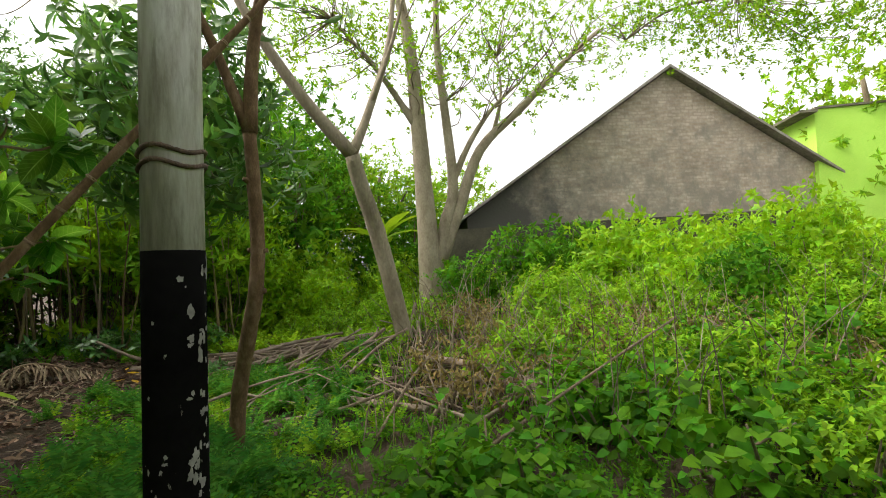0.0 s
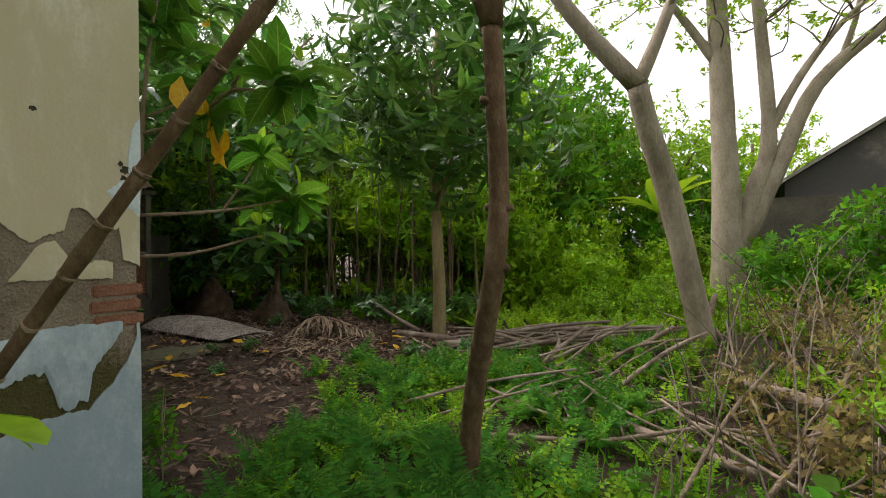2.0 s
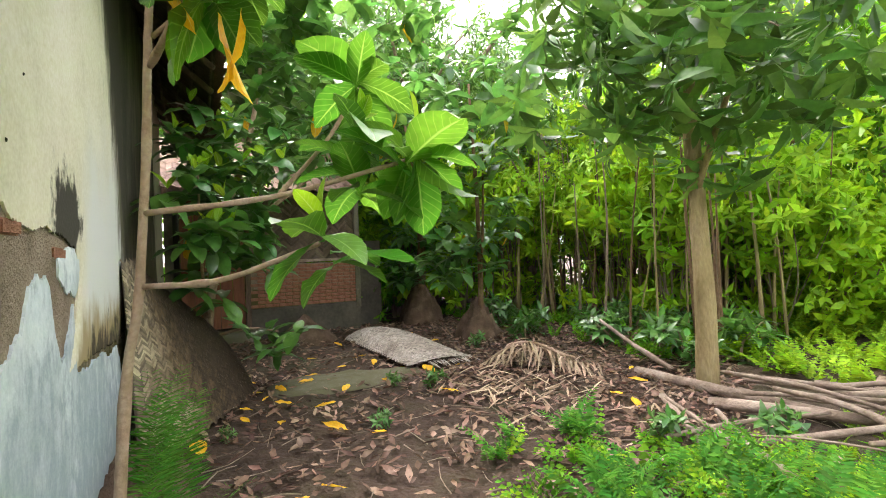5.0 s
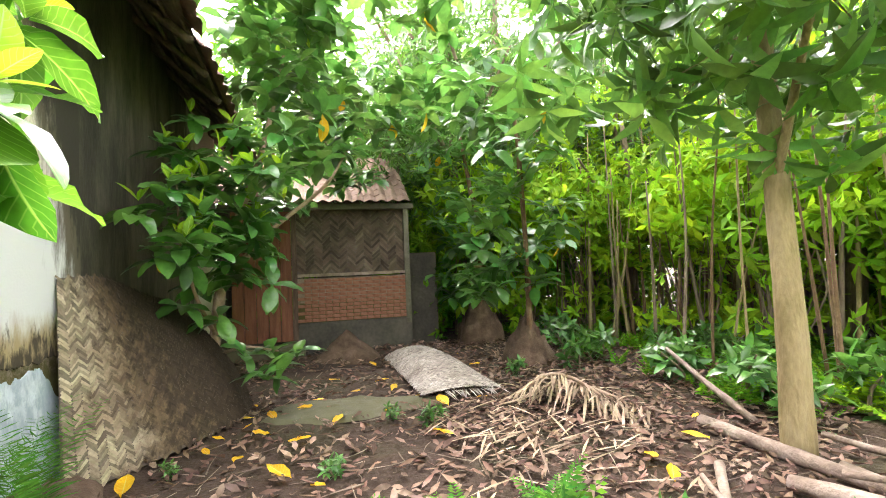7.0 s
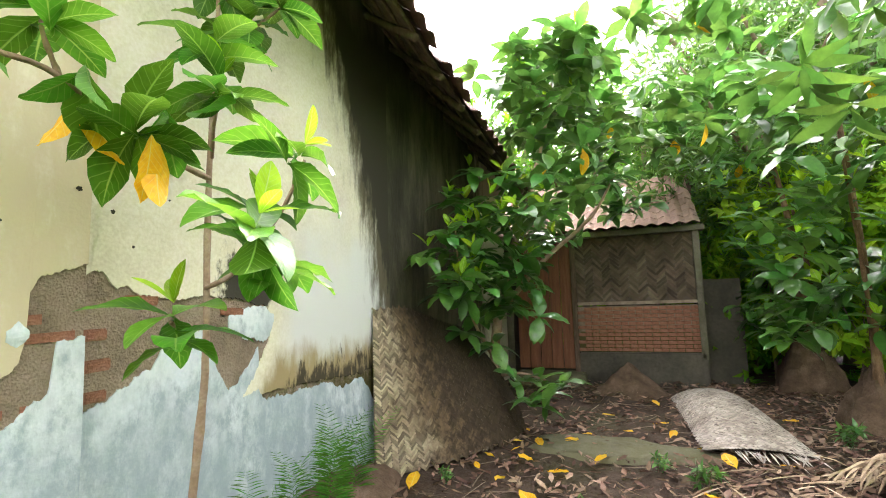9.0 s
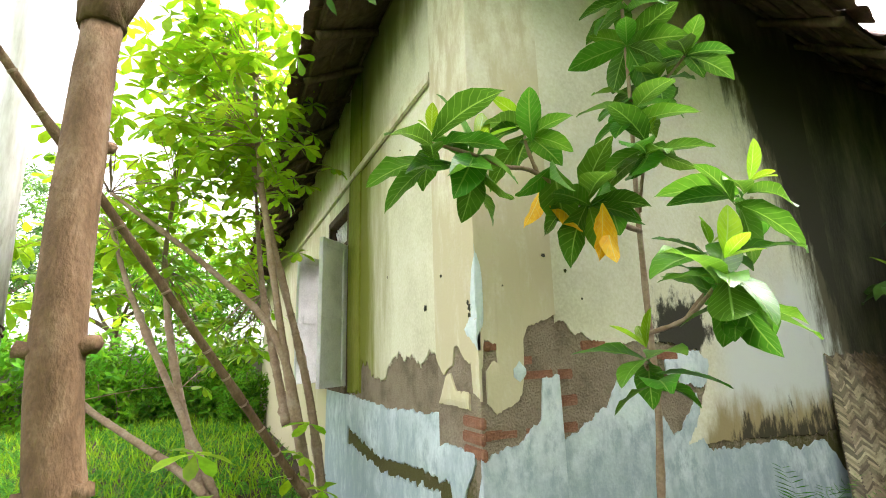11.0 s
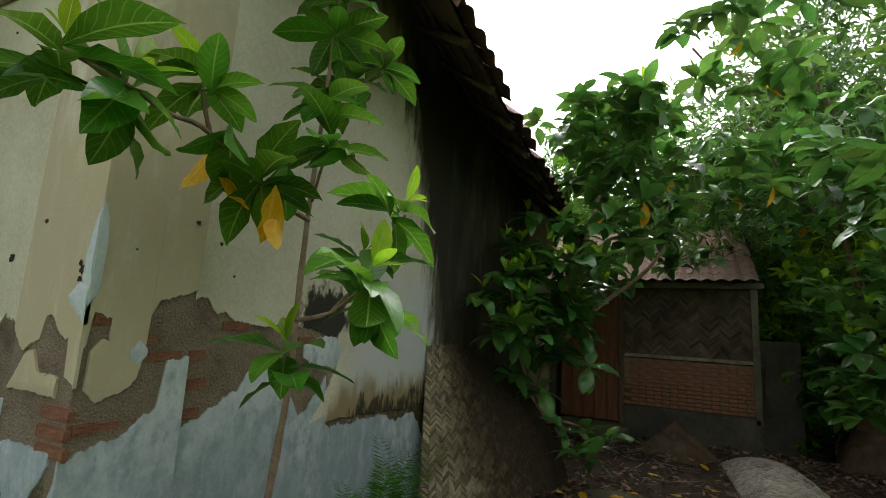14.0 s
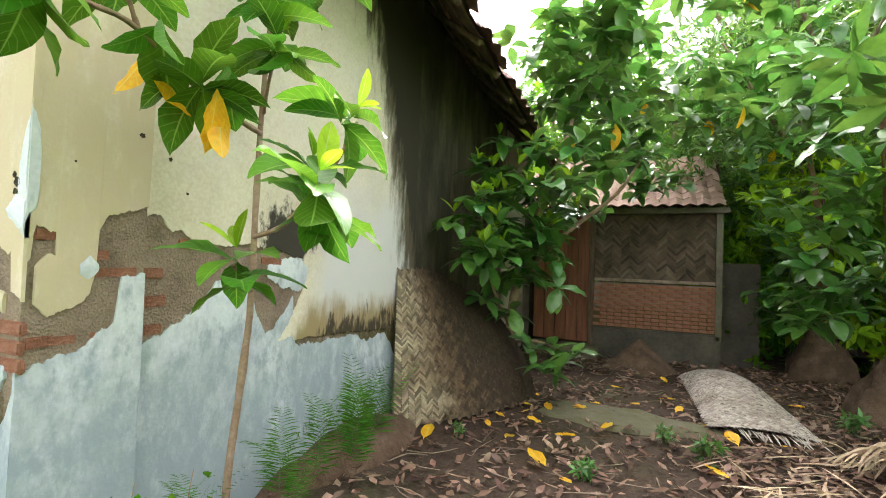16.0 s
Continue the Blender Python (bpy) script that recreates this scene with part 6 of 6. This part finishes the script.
bt_dark = big_tree("background_tree", "tall dark-leaved tree behind the yard", (-8.6, 12.6, 0), MANGO, (0.16, 0.27), 0.24, 8, 190, 7.5, 2.6, -0.4)
bt_mid = big_tree("background_tree", "leafy mid-green tree behind the yard", (-5.4, 13.8, 0), BUSH, (0.14, 0.22), 0.4, 8, 180, 6.5, 2.5, -0.1)
bt_lime = big_tree("background_tree", "light green tree behind the yard", (-3.6, 17.5, 0), LIME, (0.14, 0.22), 0.4, 8, 160, 5.5, 2.6, 0.0)


def copies(proto, spots):
    for x, y, s in spots:
        copy_thing(proto, Matrix.Translation((x, y, -0.02)) @ Matrix.Rotation(rng.uniform(0, 6.28), 4, "Z") @ Matrix.Scale(s, 4))


scatter(shrub_b, [(-1.6, -8.8, 1.3), (-0.4, -9.2, 1.5), (0.8, -8.6, 1.3), (2.0, -9.4, 1.6), (3.4, -8.8, 1.4), (4.8, -9.2, 1.5), (-2.1, -7.4, 0.8), (6.2, -8.4, 1.5), (2.8, -6.8, 0.9), (4.4, -6.0, 1.0), (3.6, -4.0, 0.9), (5.4, -2.6, 1.2)])
copies(bt_dark, [(-14.8, 7.4, 1.4), (-16.0, 1.6, 1.0), (-12.6, 8.2, 1.25), (-11.5, 10.6, 0.95), (-11.6, 6.9, 0.9), (-12.2, 4.9, 0.75), (-13.8, 12.5, 1.2), (-13.5, 3.8, 0.9), (-17.0, 8.0, 1.3), (-4.0, -13.0, 1.0), (4.5, -12.6, 1.0)])
copies(bt_mid, [(-10.4, 13.6, 1.1), (-7.4, 16.0, 1.3), (-14.8, 9.6, 1.1), (-15.5, 5.6, 1.1), (-1.0, -12.2, 0.8), (1.6, -13.8, 1.1), (8.0, -11.5, 1.1), (-6.0, -12.5, 1.1), (-14.8, 1.0, 1.1)])
# Those at x 11 to 12.5 are unseen, added to enclose the yard.
copies(bt_lime, [(-6.6, 10.8, 0.95), (-9.8, 9.8, 0.85), (-6.2, 19.0, 1.2), (-1.2, 20.0, 1.0), (-11.0, 18.0, 1.3), (13.5, 18.0, 1.5), (11.0, -9.0, 1.2), (-20.0, 14.0, 1.6), (12.5, 4.0, 1.1), (11.0, -2.0, 1.0)])

scatter(shrub_b, [(-12.6, 6.6, 1.9), (-13.2, 5.8, 2.2), (-13.0, 8.6, 2.2), (-14.0, 10.4, 2.3), (-12.9, 7.5, 2.0), (-11.4, 6.1, 1.3), (-13.6, 3.4, 2.2), (-13.4, 12.0, 2.4), (-10.8, 12.4, 2.2), (-8.0, 13.2, 2.3), (-12.2, 11.0, 2.2)])
scatter(thick_a, [(-11.2, 6.2, 1.0), (-11.9, 5.9, 1.1), (-10.9, 5.9, 0.8)])

# ---- broad-leaved trees round the shed ----
def whorl_blobs(blobs):
    return np.vstack([blob(c, r, max(4, int(0.66 * n)), 0.35)[0] for c, r, n in blobs])


# Some blobs above z 3.6 are canopy added to shade shed and ground.
w = whorl_blobs([((-7.0, 3.1, 2.3), (1.0, 0.75, 0.8), 42), ((-6.1, 2.9, 1.75), (0.35, 0.25, 0.55), 22), ((-7.7, 3.75, 4.2), (1.0, 0.6, 0.6), 44), ((-8.7, 3.7, 4.7), (1.0, 0.7, 0.5), 34), ((-6.9, 3.2, 1.2), (0.6, 0.5, 0.6), 18), ((-7.3, 4.0, 2.7), (1.0, 0.8, 0.5), 30), ((-6.55, 3.5, 0.6), (0.35, 0.3, 0.25), 9), ((-6.6, 3.1, 1.7), (0.5, 0.4, 0.4), 12), ((-8.9, 4.1, 2.75), (0.5, 1.0, 0.3), 20), ((-8.3, 3.6, 2.2), (0.4, 0.5, 0.3), 10), ((-7.6, 3.5, 3.9), (1.2, 0.9, 0.8), 46), ((-8.6, 4.6, 3.7), (1.3, 1.1, 0.8), 40)])
broad_plant("broad_leaved_tree", "spreading tree with glossy broad leaves beside the house", (-7.2, 2.9, 0), [([(-7.2, 2.9, -0.05), (-7.1, 2.95, 0.8), (-7.2, 3.1, 1.7), (-7.3, 3.4, 2.6), (-7.6, 3.6, 3.6), (-7.9, 3.7, 4.4)], 0.06, 0.015), ([(-7.1, 2.95, 0.7), (-6.6, 2.9, 1.1), (-6.2, 2.88, 1.6), (-6.1, 2.88, 2.1)], 0.022, 0.008), ([(-7.15, 3.0, 1.2), (-7.3, 3.5, 1.8), (-7.3, 4.1, 2.3), (-7.4, 4.4, 2.8)], 0.035, 0.012), ([(-7.1, 2.95, 0.5), (-6.8, 3.3, 0.6), (-6.7, 3.6, 0.55)], 0.02, 0.008)], w, (0.23, 0.35), STEM, NONI, "broad-leaved trees", 5, 7, category="tree")
w = whorl_blobs([((-9.6, 6.7, 2.2), (1.0, 0.9, 1.0), 60), ((-9.5, 6.3, 1.1), (0.7, 0.6, 0.45), 22), ((-9.8, 6.2, 3.8), (1.5, 1.3, 0.8), 50), ((-9.4, 4.9, 4.3), (1.5, 1.3, 0.7), 44), ((-9.6, 3.6, 4.9), (1.2, 1.0, 0.7), 34)])
broad_plant("broad_leaved_tree", "broad-leaved tree on an earthy stump by the shed", (-9.9, 6.7, 0), [([(-9.9, 6.7, -0.05), (-9.85, 6.7, 1.0), (-9.6, 6.6, 2.2), (-9.7, 6.4, 3.8)], 0.09, 0.02), ([(-9.9, 6.7, 0.2), (-10.1, 6.9, 1.4), (-10.2, 6.8, 2.6)], 0.06, 0.02)], w, (0.23, 0.36), REDBARK, NONI, "broad-leaved trees", 5, 7, category="tree")
w = whorl_blobs([((-7.5, 6.6, 2.0), (0.9, 0.9, 0.9), 56), ((-7.4, 6.2, 1.15), (0.6, 0.5, 0.35), 18), ((-7.3, 6.2, 3.7), (1.4, 1.3, 0.8), 46), ((-6.6, 4.9, 4.4), (1.2, 1.0, 0.55), 30), ((-6.6, 6.2, 3.0), (0.8, 0.8, 0.5), 20)])
broad_plant("broad_leaved_tree", "broad-leaved tree with a thin straight stem and earthy base", (-7.6, 6.65, 0), [([(-7.6, 6.65, -0.05), (-7.55, 6.65, 1.0), (-7.5, 6.6, 2.2), (-7.45, 6.5, 3.8)], 0.05, 0.018), ([(-7.55, 6.65, 0.9), (-7.2, 6.5, 1.6), (-6.8, 6.3, 2.8)], 0.025, 0.01)], w, (0.23, 0.36), REDBARK, NONI, "broad-leaved trees", 6, 7, category="tree")
lump("earth_stump", "termite-like mound of red-brown earth at a tree foot", "earth mound", (-9.95, 6.7, 0), 0.42, 0.42, 0.85, DIRT, 0.75, 0.06)
lump("earth_stump", "mound of red-brown earth at a tree foot", "earth mound", (-7.65, 6.65, 0), 0.36, 0.36, 0.62, DIRT, 0.8, 0.05)

# ---- palmate-leaved cassava by the front wall ----
cas = thing("cassava_plant", "tall cassava plant with jointed tan stems and palmate leaves", "cassava", at=(-2.2, 0.42, 0))
co = np.array([-2.2, 0.42, 0])
stem_lines = [[(-2.22, 0.42, -0.05), (-2.05, 0.32, 1.1), (-1.82, 0.28, 2.0), (-1.45, 0.22, 3.36), (-1.3, 0.1, 4.1)], [(-2.15, 0.45, 0), (-1.92, 0.42, 1.0), (-1.72, 0.36, 2.1), (-1.55, 0.3, 3.2), (-1.5, 0.2, 3.9)],
              [(-2.36, 1.2, -0.05), (-2.2, 1.43, 0.2), (-1.83, 1.64, 0.7), (-1.42, 1.887, 1.3), (-0.93, 2.17, 2.0), (-0.58, 2.37, 2.5), (-0.25, 2.55, 3.0)],
              [(-2.1, 0.42, 0.2), (-1.8, 0.4, 1.5), (-1.3, 0.2, 2.1), (-0.5, 0.0, 2.75)], [(-1.5, 0.40, -0.05), (-1.41, 0.3, 0.45), (-0.75, -0.02, 1.85), (-0.5, -0.2, 2.5)], [(-1.46, 0.42, -0.05), (-1.33, 0.34, 0.5), (-0.42, -0.2, 1.15), (0.0, -0.5, 1.6)],
              [(-1.5, 0.36, 0.0), (-1.1, 0.0, 1.2), (-0.9, -0.3, 2.2), (-0.9, -0.5, 3.0)], [(-1.9, 0.2, 0.9), (-1.7, -0.2, 2.0), (-1.6, -0.4, 3.0)]]
for line in stem_lines:
    n = 40
    p = spline(np.asarray(line) - co, n)
    leaning_stem = line is stem_lines[2]
    stout = 0.024 if leaning_stem else 0.04
    v, t = tube(p[::3], stout, 0.014, 9, 60, 0.02, 14)
    st = hang("stem", mesh_of("stem", v, t, REDBARK if leaning_stem else STEM), cas)
    run = np.concatenate([[0], np.cumsum(np.linalg.norm(np.diff(p, axis=0), axis=1))])
    for d in np.arange(0.1, run[-1], 0.16):
        c = np.array([np.interp(d, run, p[:, i]) for i in range(3)])
        e = np.array([np.interp(d + 0.02, run, p[:, i]) for i in range(3)]) - c
        r = (stout + (0.014 - stout) * d / run[-1]) * 1.15
        v, t = tube([c - e * 0.3, c, c + e * 0.3], r * 0.9, r, 9, 5, 0.08)
        hang("joint", mesh_of("joint", v, t, STEM), st)
tops = np.vstack([blob((-1.25, 0.0, 3.3), (0.95, 1.0, 0.75), 170, 0.2)[0], blob((-1.4, -0.2, 4.05), (0.9, 1.0, 0.5), 60, 0.2)[0], blob((-1.25, 0.75, 3.9), (0.7, 0.6, 0.5), 46, 0.2)[0], blob((-1.3, -1.3, 1.7), (0.6, 1.0, 0.6), 36, 0.2)[0], blob((-0.6, -0.4, 2.5), (0.8, 0.9, 0.6), 75, 0.2)[0], blob((-0.2, -1.2, 2.2), (0.9, 1.0, 0.7), 50, 0.2)[0], blob((-1.6, -1.2, 2.6), (0.5, 1.2, 0.8), 40, 0.2)[0]])
tops = np.vstack([tops, [(-2.0, 0.62, 0.95), (-1.95, 0.75, 0.75), (-2.05, 0.9, 0.55), (-1.9, 0.6, 0.6), (-1.28, 1.62, 0.98), (-1.3, 1.5, 0.7)]])
hd = np.tile([0, 0, 1.0], (len(tops), 1)) + rng.normal(0, 0.35, (len(tops), 3))
count = 7
v, t = rosettes(tops - co, hd, count, (0.13, 0.22), 0.40, (75, 105), ROWS_PALM, 0.3, 0.15)
hang("foliage", mesh_of("foliage", v, t, YOUNG), cas, "bright green palmate leaves")
pet = []
ends = np.vstack([np.asarray(l)[-3:] for l in stem_lines])
for c in tops[:360]:
    e = ends[np.argmin(np.linalg.norm(ends - c, axis=1))]
    pet.append(tube([e - co, (e + c) / 2 - co + [0, 0, 0.05], c - co], 0.005, 0.003, 5, 6))
v, t = gather(pet)
tagged(hang("leaf_stalk_mass", mesh_of("leaf_stalk_mass", v, t, STEM), cas), kind="stuff")

# ---- plants at the wall foot ----
for x, y, s in ((-3.0, 2.62, 0.46), (-3.6, 2.62, 0.55), (-4.35, 2.60, 0.72), (-4.15, 2.75, 0.62), (-3.45, 2.85, 0.42), (-3.9, 2.66, 0.62), (-4.6, 2.62, 0.6)):
    ob = thing("palm_seedling", "small feathery palm seedling at the foot of the wall", "palm", "palm seedlings", at=(x, y, 0))
    for k in range(6):
        a, e = rng.uniform(0.2, 2.9), rng.uniform(0.95, 1.45)
        h = np.array([[math.cos(a) * math.cos(e), 0.7 * math.sin(a) * math.cos(e), math.sin(e)]])
        v, t = frond_leaves([(0, 0, 0.02)], h, np.array([s * rng.uniform(0.8, 1.2)]), 20, 0.24, 0.06, 0.7)
        hang("frond", mesh_of("frond", v, t, FERN), ob)
for x, y in ((-2.45, 1.1), (-2.40, 0.8), (-2.42, 1.45)):
    ob = thing("fern", "fern growing out of the wall foot", "fern", "wall ferns", at=(x + 0.06, y, 0.02))
    for k in range(8):
        a, e = rng.uniform(-1.3, 1.3), rng.uniform(0.6, 1.3)
        v, t = frond_leaves([(0, 0, 0.0)], np.array([[math.cos(a) * math.cos(e), math.sin(a) * math.cos(e), math.sin(e)]]), np.array([0.4]), 14, 0.25, 0.25, 0.4)
        hang("frond", mesh_of("frond", v, t, FERN), ob)
for x, y, z in ((-2.75, 2.62, 0.0), (-2.95, 2.7, 0.0)):
    ob = thing("weed", "small round-leaved weed at the wall", "weed", "", at=(x, y, z))
    (cv, ct), tips = crown_of([((0, 0, 0.28), (0.12, 0.1, 0.25), 1.0)], 16, 1, 3, (0.03, 0.05), 0.8, rows=ROWS_MID, spread=0.03)
    hang("foliage", mesh_of("foliage", cv, ct, BUSH), ob)
    hang("stem", mesh_of("stem", *tube([(0, 0, -0.02), (0.01, 0, 0.3), (0, 0.02, 0.5)], 0.004, 0.002, 5, 6), STEM), ob)

# dry vine hanging from the eave
vine = thing("hanging_vine", "thin dry vine with a dead leaf hanging from the eave", "vine", at=(-2.4, 3.06, 4.05))
vo = np.array([-2.4, 3.06, 4.05])
for pts, r in (([(-2.35, 3.06, 4.02), (-2.35, 3.2, 3.45), (-2.6, 3.3, 3.33), (-2.9, 3.3, 3.42), (-3.15, 3.3, 3.60), (-3.45, 3.3, 3.95), (-3.65, 3.3, 4.27)], 0.009), ([(-3.15, 3.3, 3.60), (-3.36, 3.3, 3.60), (-3.60, 3.3, 3.52)], 0.004), ([(-2.45, 3.24, 3.36), (-2.7, 3.1, 3.1), (-3.1, 2.9, 3.25)], 0.004)):
    hang("stem", mesh_of("stem", *tube(np.asarray(pts) - vo, r, r * 0.6, 6, 24, 0.1), BARK), vine)
for spot, l in (((-3.64, 3.3, 4.27), 0.2), ((-3.58, 3.3, 3.52), 0.22)):
    v, t = leaves([np.asarray(spot) - vo], [(0.1, 0.1, -1)], [(1, 0.4, 0)], l, l * 0.5, ROWS_BIG, 0.3, 0.7, 0.2)
    hang("dead_leaf", mesh_of("dead_leaf", v, t, LITTER), vine, "curled dead brown leaf")

# banana plants behind the forked tree
ban = thing("banana_plant", "banana plant with broad torn leaves among shrubs", "banana plant", at=(-2.5, 13.0, 0))
hang("stem", mesh_of("stem", *tube([(0, 0, -0.05), (0, 0, 1.2), (0.05, 0, 2.1)], 0.12, 0.07, 10), STEM), ban)
for k in range(8):
    a = k * 0.8
    e = rng.uniform(0.5, 1.3)
    v, t = leaves([(0, 0, 2.0)], [(math.cos(a) * math.cos(e), math.sin(a) * math.cos(e), math.sin(e))], [(0, 0, 1)], rng.uniform(1.1, 1.7), 0.36, ROWS_BIG, 0.45, 0.25)
    hang("leaf", mesh_of("leaf", v, t, LIME), ban)

# ---- exposed bricks on the house ----
wall_brick = bmesh.new()
box(wall_brick, -0.1, 0.1, -0.012, 0.012, -0.026, 0.026, 0.007)
wb = bpy.data.meshes.new("brick")
wall_brick.to_mesh(wb)
wall_brick.free()
wb.materials.append(BRICK)


def wall_bricks(xs, zs, place):
    for r, z in enumerate(np.arange(*zs, 0.066)):
        for x in np.arange(*xs, 0.22):
            if rng.random() < (0.8 if x > 3.35 else 0.6):
                continue
            o = new("brick", wb)
            o.matrix_local = place(x + 0.11 * (r % 2) + rng.normal(0, 0.006), z + rng.normal(0, 0.003)) @ pose(0, 0, 0, rng.normal(0, 2), rng.normal(0, 1.5), rng.normal(0, 2)) @ Matrix.Diagonal((rng.uniform(0.75, 1.02), 1, rng.uniform(0.85, 1.05), 1))
            in_house(o)


wall_bricks((2.96, 3.7), (1.05, 1.5), lambda u, z: pose(-u, Y0 - 0.003, z))
wall_bricks((2.56, 2.84), (0.92, 1.5), lambda u, z: pose(-u, 2.39 - 0.006, z))
for z in (0.975, 1.04, 1.11):
    o = new("brick", wb)
    o.matrix_local = pose(-2.462, 2.31 + rng.normal(0, 0.01), z, 0, 0, 90)
    in_house(o)
